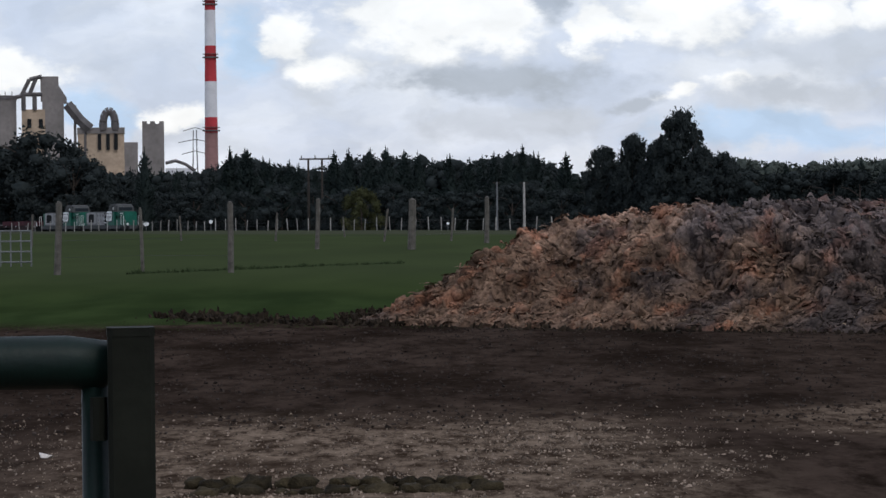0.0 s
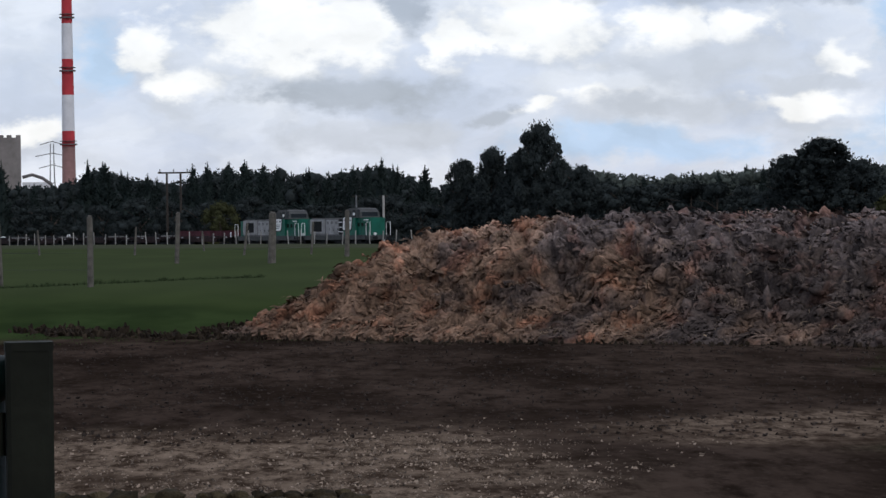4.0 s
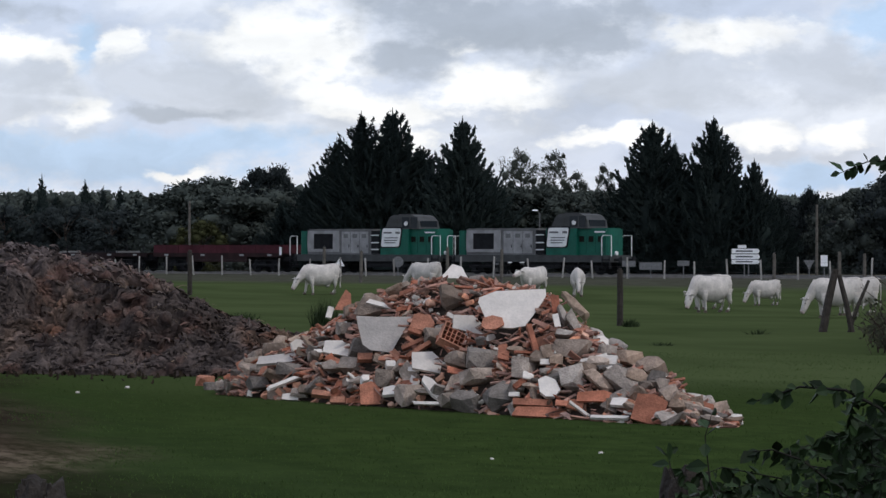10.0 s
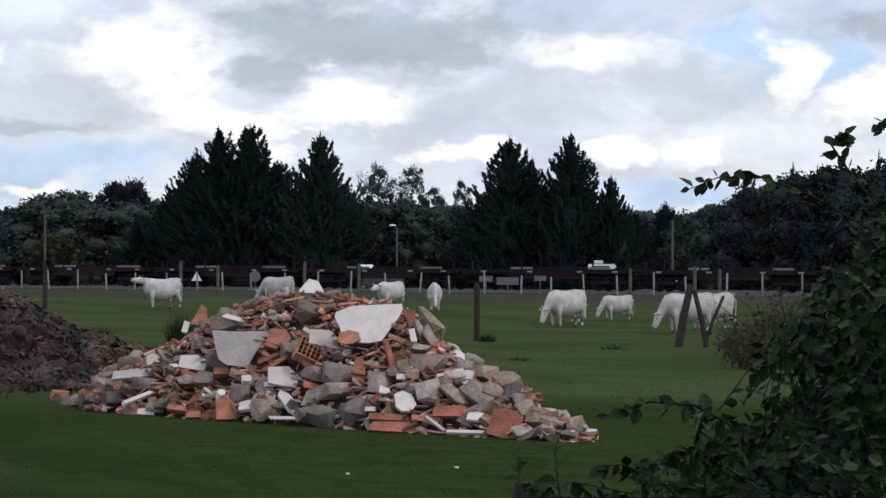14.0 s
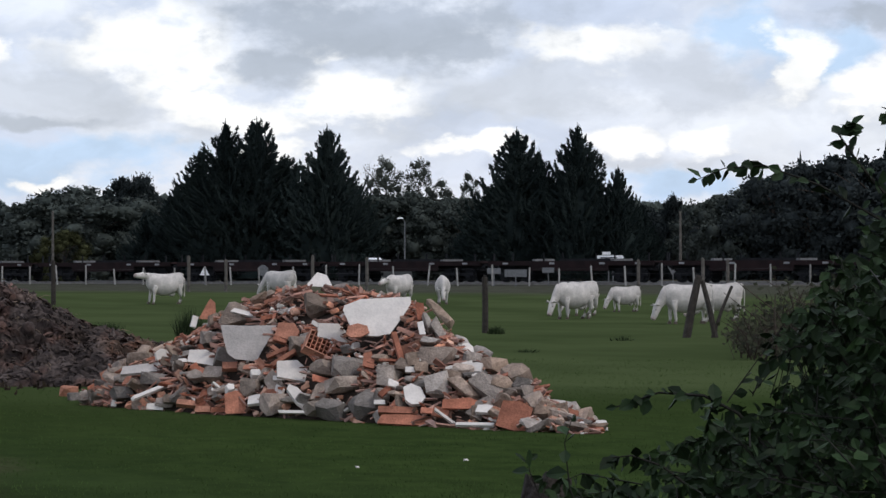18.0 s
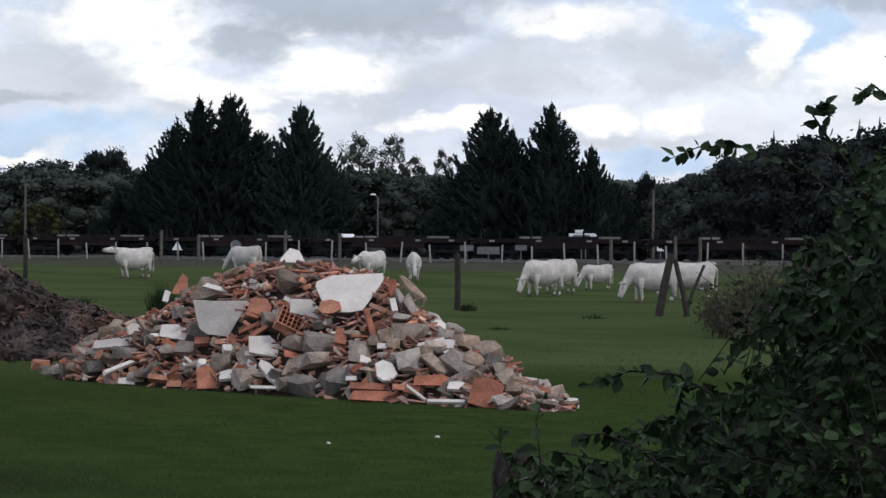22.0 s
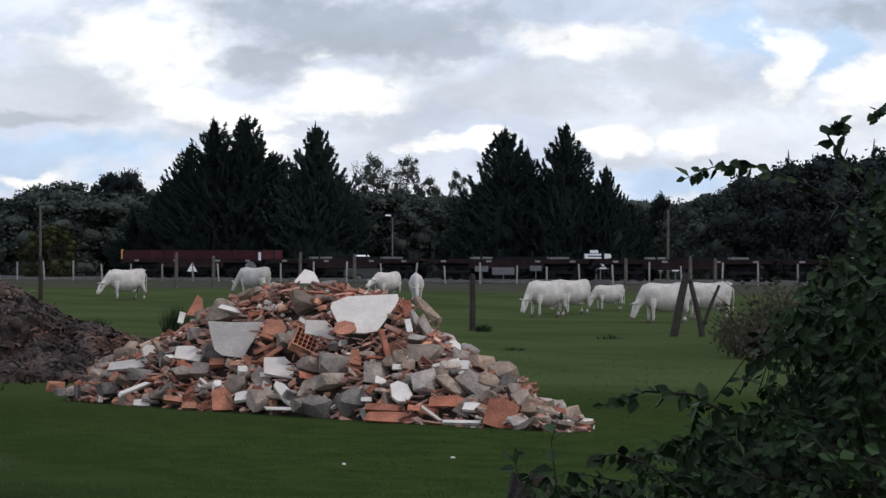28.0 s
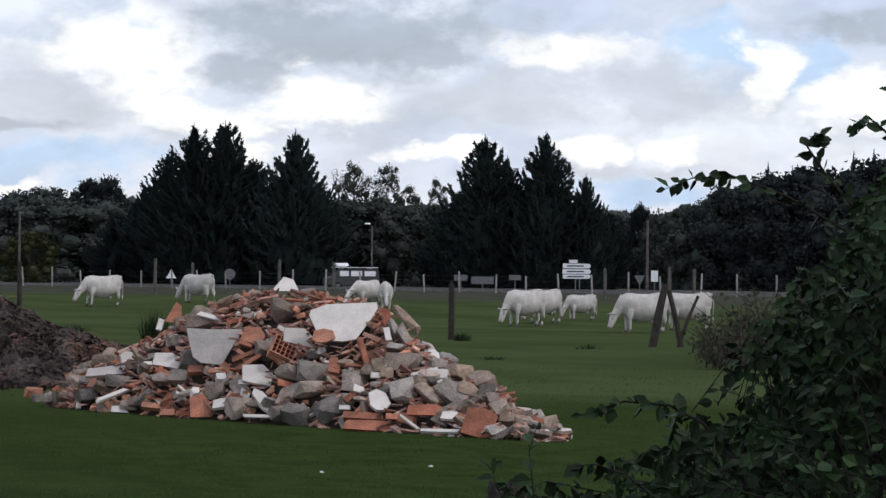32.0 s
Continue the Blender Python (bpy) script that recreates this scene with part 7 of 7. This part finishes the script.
def build_ragged_post(az, d, top, r, dx, seed):
    """An old split fence post with a ragged top."""
    rnd = random.Random(seed)
    base = polar(az, d, 0)
    p = thing("old_fence_post", "old split wooden fence post with a ragged top", "fence post", "near fence posts")
    p.location = (base.x + dx, base.y, 0)
    m = Mesh()
    n = 16
    ring = []
    for z in (-0.3, top * 0.6, top - 0.06):
        for k in range(n):
            a = 2 * math.pi * k / n
            rr = r * (1 + 0.12 * math.sin(5 * a + seed) + 0.06 * rnd.uniform(-1, 1))
            ring.append((rr * math.cos(a), rr * math.sin(a), z))
    for k in range(n):
        a = 2 * math.pi * k / n
        ring.append((r * 0.9 * math.cos(a), r * 0.9 * math.sin(a), top - 0.03 + 0.03 * rnd.uniform(-1, 1)))
    ring.append((0, 0, top - 0.05))
    faces = [(i * n + k, i * n + (k + 1) % n, (i + 1) * n + (k + 1) % n, (i + 1) * n + k) for i in range(3) for k in range(n)] + [(3 * n + k, 3 * n + (k + 1) % n, 4 * n) for k in range(n)]
    part("post", m.add(ring, faces), DARK_WOOD, p)
    for k in range(4):
        a = rnd.uniform(0, 6.28)
        q = Vector((r * 0.8 * math.cos(a), r * 0.8 * math.sin(a), top - 0.08))
        part("splinter", Mesh().tube([q, q + Vector((rnd.uniform(-0.01, 0.01), 0, rnd.uniform(0.04, 0.085)))], [0.012, 0.005], 5), DARK_WOOD, p)


build_ragged_post(14.42, 6.5, 1.50, 0.056, -0.02, 1)
build_ragged_post(26.74, 6.2, 1.54, 0.055, 0.063, 2)


def build_stones():
    rnd = random.Random(12)
    shapes = [lump_mesh(60 + k, 0.6, 0.5) for k in range(6)]
    k = 0
    for row, d, lift in ((0, 21.3, 0.0), (1, 20.9, -0.03)):
        az = -5.1 + 0.2 * row
        while az < 0.85:
            w = rnd.uniform(0.12, 0.26)
            v, f = shapes[k % 6]
            ob = single("stone", Mesh().add(v * w, f), STONE, "mossy brown stone in a low row", "stone", "row of stones", smooth=True)
            ob.matrix_basis = Matrix.Translation(polar(az, d + rnd.uniform(-0.12, 0.12)) + Vector((0, 0, 0.03 + lift))) @ pose(0, 0, 0, rnd.uniform(-15, 15), 0, rnd.uniform(-40, 40))
            az += w * (1.9 + rnd.random())
            k += 1


build_stones()


def build_stakes():
    s = thing("leaning_stakes", "leaning dark timber stakes of an old fence corner", "stakes")
    d = 72.0
    for name, a0, a1, h, r in (("stake", 29.57, 29.85, 1.58, 0.11), ("stake", 30.21, 29.92, 1.44, 0.075), ("stake", 30.07, 30.51, 1.3, 0.05)):
        b, t = polar(a0, d), polar(a1, d + 0.3)
        part(name, Mesh().tube([b - Vector((0, 0, 0.2)), b.lerp(t, 0.5) + Vector((0, 0, h * 0.5)), t + Vector((0, 0, h))], [r, r * 0.95, r * 0.8], 8), DARK_WOOD, s)


build_stakes()


def build_thicket():
    """Dead stems and brambles behind the stakes."""
    rnd = random.Random(23)
    t = thing("bramble_thicket", "tangle of dry brown stems and brambles", "thicket")
    m, lv = Mesh(), Mesh()
    for i in range(900):
        az = 30.55 + 4.8 * rnd.random() ** 0.8
        b = polar(az, rnd.uniform(56, 72))
        h = 0.25 + 1.4 * rnd.random() ** 1.4 * (0.4 + 0.75 * ease(az, 30.5, 32.0))
        lean = Vector((rnd.gauss(0, 0.4), rnd.gauss(0, 0.4), 1)) * h
        r = rnd.uniform(0.006, 0.02)
        m.tube([b - Vector((0, 0, 0.1)), b + lean * 0.55 + Vector((rnd.gauss(0, 0.06), 0, 0)), b + lean + Vector((rnd.gauss(0, 0.15), 0, -0.1 * h))], [r, r * 0.8, r * 0.4], 4)
        for _ in range(8):
            p = b + lean * rnd.uniform(0.2, 1.0) + Vector((rnd.gauss(0, 0.12), rnd.gauss(0, 0.12), 0))
            u = Vector((rnd.gauss(0, 1), rnd.gauss(0, 1), rnd.gauss(0, 1))).normalized() * rnd.uniform(0.03, 0.09)
            v = u.orthogonal() * 0.6
            lv.add([p + u, p + v, p - u, p - v], [(0, 1, 2, 3)])
    tagged(part("twig_tangle", m, DRY_TWIG, t), kind="stuff")
    tagged(part("bramble_foliage", lv, DRY_LEAF, t), kind="stuff")


build_thicket()


def build_tussock(az, d, w, h, seed, mat=None):
    rnd = random.Random(seed)
    m = Mesh()
    for _ in range(260 if h > 0.25 else 70):
        a, r = rnd.uniform(0, 6.28), w * 0.5 * rnd.random() ** 0.7
        p = Vector((math.cos(a) * r, math.sin(a) * r, -0.03))
        t = p + Vector((rnd.gauss(0, 0.12) * w + math.cos(a) * 0.2 * r, rnd.gauss(0, 0.12) * w, h * rnd.uniform(0.5, 1.05) * (1 - 0.5 * r / w)))
        s = Vector((math.sin(a), -math.cos(a), 0)) * rnd.uniform(0.008, 0.02)
        m.add([p - s, p + s, p.lerp(t, 0.6) + s * 0.7, t], [(0, 1, 2, 3)])
    ob = single("tussock", m, mat or TUSSOCK, "rough dark tussock of long grass", "tussock", "tussocks", "stuff")
    ob.location = polar(az, d)


for az, d, w, h in ((19.55, 76, 0.85, 0.95), (17.9, 76, 0.9, 0.5), (25.75, 77, 0.5, 0.3), (16.6, 70, 0.7, 0.5), (24.8, 66, 0.5, 0.16), (26.4, 62, 0.6, 0.14), (28.3, 70, 0.7, 0.18)):
    build_tussock(az, d, w, h, int(az * 10))


def build_fallen_wire():
    """A line of dark rank grass along the foot of the old posts."""
    rnd = random.Random(77)
    m = Mesh()
    for _ in range(1300):
        az = rnd.uniform(-6.4, -0.8)
        p = post_line(az) + Vector((0, rnd.gauss(0, 0.4), -0.02))
        t = p + Vector((rnd.gauss(0, 0.06), rnd.gauss(0, 0.06), rnd.uniform(0.06, 0.2) * (0.5 + abs(noise.noise(Vector((az * 3, 0, 0)))))))
        s = Vector((rnd.uniform(0.008, 0.02), 0, 0))
        m.add([p - s, p + s, t], [(0, 1, 2)])
    single("rank_grass_strip", m, TUSSOCK, "strip of dark rank grass along the old posts", "grass", kind="stuff")


build_fallen_wire()


# ---- the bush by the camera ----
def leaf_blade(m, p, along_v, up, size, rnd):
    side = along_v.cross(up).normalized() * size * rnd.uniform(0.27, 0.38)
    u = up.normalized() * size * 0.1
    a, c = p, p + along_v * size
    b = p + along_v * size * 0.42
    d = p + along_v * size * 0.78
    m.add([a, b + side + u, d + side * 0.6 + u * 0.6, c, d - side * 0.6 + u * 0.6, b - side + u, b - u * 0.3, d - u * 0.2], [(0, 6, 1), (1, 6, 7, 2), (2, 7, 3), (0, 5, 6), (5, 4, 7, 6), (4, 3, 7)])


def near(az, el, d):
    p = polar(az, d, EYE + d * math.tan(radians(el)))
    return p + Vector((0.066, 0, 0))


def build_bush():
    rnd = random.Random(31)
    bush = thing("hedge_shrub", "dark leafy shrub with arching thorny shoots", "shrub")
    count = 0
    rest, stems = Mesh(), Mesh()

    def shoot(points, radius, leaves, size, own=False, droop=0.5):
        nonlocal count
        pts = [Vector(p) for p in points]
        if own:
            part("branch", Mesh().tube(pts, [radius * (1 - 0.7 * i / (len(pts) - 1)) for i in range(len(pts))], 6), STEM, bush)
        else:
            stems.tube(pts, [radius * (1 - 0.7 * i / (len(pts) - 1)) for i in range(len(pts))], 5)
        for k in range(leaves):
            f = (k + rnd.random()) / leaves * (len(pts) - 1)
            i = min(int(f), len(pts) - 2)
            p = pts[i].lerp(pts[i + 1], f - i)
            along_v = (pts[i + 1] - pts[i]).normalized()
            s = 1 if k % 2 else -1
            out = (along_v * 0.5 + along_v.orthogonal().normalized() * s * 0.2 + Vector((rnd.gauss(0, 0.5), rnd.gauss(0, 0.5), -droop + rnd.gauss(0, 0.45)))).normalized()
            up = Vector((rnd.gauss(0, 0.5), -0.6, rnd.gauss(0.4, 0.5)))
            ln = size * rnd.uniform(0.65, 1.25)
            if own and count < 250:
                m = Mesh()
                leaf_blade(m, p, out, up, ln, rnd)
                part("leaf", m, LEAF_PART, bush)
                count += 1
            else:
                leaf_blade(rest, p, out, up, ln, rnd)

    # shoots that stand clear
    shoot([near(31.6, -4.6, 5.0), near(31.13, -3.83, 5.0), near(30.56, -3.10, 5.0), near(29.87, -2.74, 5.0), near(28.96, -2.68, 5.0), near(28.1, -2.97, 5.0)], 0.005, 44, 0.030, True, 0.4)
    shoot([near(29.6, -4.6, 4.9), near(29.0, -4.15, 4.9), near(28.4, -3.95, 4.9), near(27.9, -4.0, 4.9)], 0.003, 22, 0.030, True)
    shoot([near(27.5, -5.6, 4.8), near(27.15, -4.6, 4.8), near(27.05, -3.7, 4.8), near(27.2, -3.2, 4.8)], 0.002, 9, 0.034, True)
    shoot([near(27.0, -5.8, 4.8), near(26.6, -4.9, 4.8), near(26.35, -4.3, 4.8), near(26.3, -4.0, 4.8)], 0.002, 14, 0.030, True, 0.0)
    shoot([near(33.2, -2.6, 5.1), near(32.4, -1.75, 5.1), near(31.7, -1.75, 5.1), near(31.1, -2.1, 5.1)], 0.003, 24, 0.030, True)
    shoot([near(33.4, 0.8, 5.4), near(32.2, 1.5, 5.4), near(31.1, 1.9, 5.4), near(30.3, 1.85, 5.4), near(29.75, 1.62, 5.4)], 0.0028, 34, 0.030, True, 0.3)
    shoot([near(33.6, 1.2, 5.4), near(33.0, 1.9, 5.4), near(32.6, 2.5, 5.4), near(32.9, 2.75, 5.4)], 0.004, 30, 0.030, True, 0.1)
    shoot([near(35.0, 1.6, 5.2), near(34.4, 2.6, 5.2), near(33.8, 3.1, 5.2), near(33.55, 2.9, 5.2)], 0.004, 26, 0.030, True, 0.3)
    shoot([near(35.4, 2.4, 5.2), near(34.9, 3.2, 5.2), near(34.3, 3.6, 5.2)], 0.005, 14, 0.030, True, 0.3)
    shoot([near(33.6, -2.0, 5.2), near(32.6, -1.5, 5.2), near(31.9, -1.2, 5.2)], 0.005, 10, 0.030, True)
    # the dense mass: its upper edge falls away to the left
    edge = [(26.2, -4.0), (26.9, -4.25), (27.4, -4.75), (28.2, -4.35), (28.7, -3.95), (29.6, -3.6), (30.0, -3.1), (30.5, -2.75), (31.2, -2.55), (31.7, -2.3), (32.5, -2.0), (32.8, -1.0), (33.1, 0.1), (33.5, 1.3), (34.3, 2.0), (36.5, 2.6), (39, 3.6), (44, 6), (52, 8)]
    n = 0
    while n < 2000:
        # shoots past azimuth 36 are unseen, added to shade the leaves in view
        az = rnd.uniform(26.3, 38.0) if n < 1450 else rnd.uniform(36.0, 52.0)
        top = float(np.interp(az, [a for a, _ in edge], [b for _, b in edge]))
        el = top - abs(rnd.gauss(0, 1)) * 1.9 if rnd.random() < 0.6 else rnd.uniform(-12 if az > 36 else -9, top)
        if rnd.random() > 0.42 + 0.58 * ease(az, 28.0, 32.0):
            continue
        if az < 32.4 and el > -4.6 and noise.noise(Vector((az * 1.5, el * 2.0, 3))) > 0.18:
            continue
        d = rnd.uniform(4.7, 6.6)
        p = near(az, el, d)
        ln = rnd.uniform(0.14, 0.30)
        q = (Vector((-0.84, 0.54, 0)) * abs(rnd.gauss(0, 0.8)) + Vector((0.54, 0.84, 0)) * rnd.gauss(0, 0.5) + Vector((0, 0, rnd.uniform(-0.1, 1.0)))).normalized()
        shoot([p - q * ln, p - q * ln * 0.3 + Vector((0, 0, 0.02)), p], 0.0016, rnd.randrange(11, 17), 0.029)
        n += 1
    # loose outer sprays before the dense mass
    for _ in range(120):
        az = 31.2 + 2.2 * rnd.random() ** 0.7
        p = near(az, rnd.uniform(-1.7 if az < 32.4 else -2.6, float(np.interp(az, [31, 32, 32.6, 33.4], [-1.4, -0.6, 0.3, 1.2]))), rnd.uniform(5.0, 6.4))
        q = Vector((rnd.gauss(-0.5, 0.5), rnd.gauss(0, 0.4), rnd.uniform(0.1, 1.0))).normalized()
        ln = rnd.uniform(0.12, 0.26)
        shoot([p - q * ln, p - q * ln * 0.4 + Vector((0, 0, 0.02)), p], 0.0014, rnd.randrange(7, 12), 0.027)
    for k in range(12):
        az = rnd.uniform(34.8, 38.5)
        b = polar(az, rnd.uniform(5, 6.4), -0.05)
        top = float(np.interp(az, [a for a, _ in edge], [e for _, e in edge]))
        t = near(az - rnd.uniform(0, 0.8), min(top, 2.0) - 0.4, 5.4)
        stems.tube([b, b.lerp(t, 0.5) + Vector((rnd.gauss(0, 0.08), rnd.gauss(0, 0.08), 0.1)), t], [0.009, 0.006, 0.003], 5)
    tagged(part("foliage", rest, LEAF, bush), kind="stuff")
    tagged(part("twig_tangle", stems, STEM, bush), kind="stuff")


build_bush()


# ---- grass and pebbles ----
def build_grass():
    rnd = random.Random(51)
    m = Mesh()
    verts, faces = [], []
    n = 0
    while n < 60000:
        d = 19.5 + 38 * rnd.random() ** 1.35
        az = rnd.uniform(-9.5, 36)
        x, y = d * math.sin(radians(az)), d * math.cos(radians(az))
        bare = ease(x - 0.19 * y + 2 * noise.noise(Vector((x * 0.22, y * 0.22, 5))), 2.2, 0.4) * ease(y, 54.5, 52)
        if rnd.random() < bare * 1.02:
            continue
        thick = noise.noise(Vector((x * 0.9, y * 0.9, 9)))
        if rnd.random() > 0.55 + 0.6 * thick:
            continue
        z = land(x, y) - 0.01
        h = rnd.uniform(0.012, 0.04) * (1 + 0.5 * thick)
        a = rnd.gauss(0, 0.5)
        w = rnd.uniform(0.004, 0.008)
        k = len(verts)
        verts += [(x - w * math.cos(a), y - w * math.sin(a), z), (x + w * math.cos(a), y + w * math.sin(a), z), (x + rnd.gauss(0, 0.015), y + rnd.gauss(0.01, 0.01), z + h)]
        faces.append((k, k + 1, k + 2))
        n += 1
    m.v, m.f = verts, faces
    single("grass", m, GRASS_BLADE, "short green pasture grass", "grass", kind="stuff")


def build_pebbles():
    rnd = random.Random(52)
    pile = [broken(600 + i, 1, 0.8, 0.5, 8) for i in range(8)]
    places = []
    while len(places) < 9500:
        d = 18.5 + 22 * rnd.random() ** 1.3
        az = rnd.uniform(-10, 11)
        p = polar(az, d)
        if p.x - 0.4 * p.y > -6.4 or rnd.random() < max(ease(d, 25, 31), 0.85 * ease(p.x, 1.2, 3.5), 0.5 * ease(p.x, -1.5, -3.5)) or rnd.random() > 0.3 + 0.8 * ease(noise.noise(Vector((p.x * 0.5, p.y * 1.1, 1))), -0.1, 0.4):
            continue
        s = 0.012 + 0.036 * rnd.random() ** 3
        places.append(spun(p, s, rnd))
    ob = scattered("gravel", pile, places, PEBBLE, None)
    tagged(ob, "small pale stones scattered over the yard", "gravel")


def build_crumbs():
    """Loose crumbs of trodden earth and dung between the gravel and the heap."""
    rnd = random.Random(53)
    pile = [broken(640 + i, 1, 0.9, 0.6, 8) for i in range(8)]
    places = []
    while len(places) < 6000:
        d = 27 + 26 * rnd.random()
        p = polar(rnd.uniform(-10, 16), d)
        if p.x - 0.19 * p.y > 0.6 or p.y > 53 or rnd.random() > 0.35 + 0.9 * ease(noise.noise(Vector((p.x * 0.4, p.y * 0.4, 6))), -0.2, 0.4):
            continue
        places.append(spun(p, 0.02 + 0.045 * rnd.random() ** 2.5, rnd))
    tagged(scattered("earth_crumbs", pile, places, CRUMB, None), "dark crumbs of trodden earth over the yard", "earth")


build_grass()
build_pebbles()
build_crumbs()
for az, d, s in ((-8.05, 24.6, 0.09), (14.6, 40.5, 0.05), (15.6, 42, 0.05), (23.0, 27.5, 0.03), (25.2, 28.5, 0.035)):
    v, f = broken(int(az * 31) + 700, s * 1.3, s, s * 0.7)
    ob = single("pale_stone", Mesh().add(v, f), PLASTER, "small pale stone lying on the ground", "stone", "loose stones")
    ob.location = polar(az, d) + Vector((0, 0, s * 0.2))
motions()
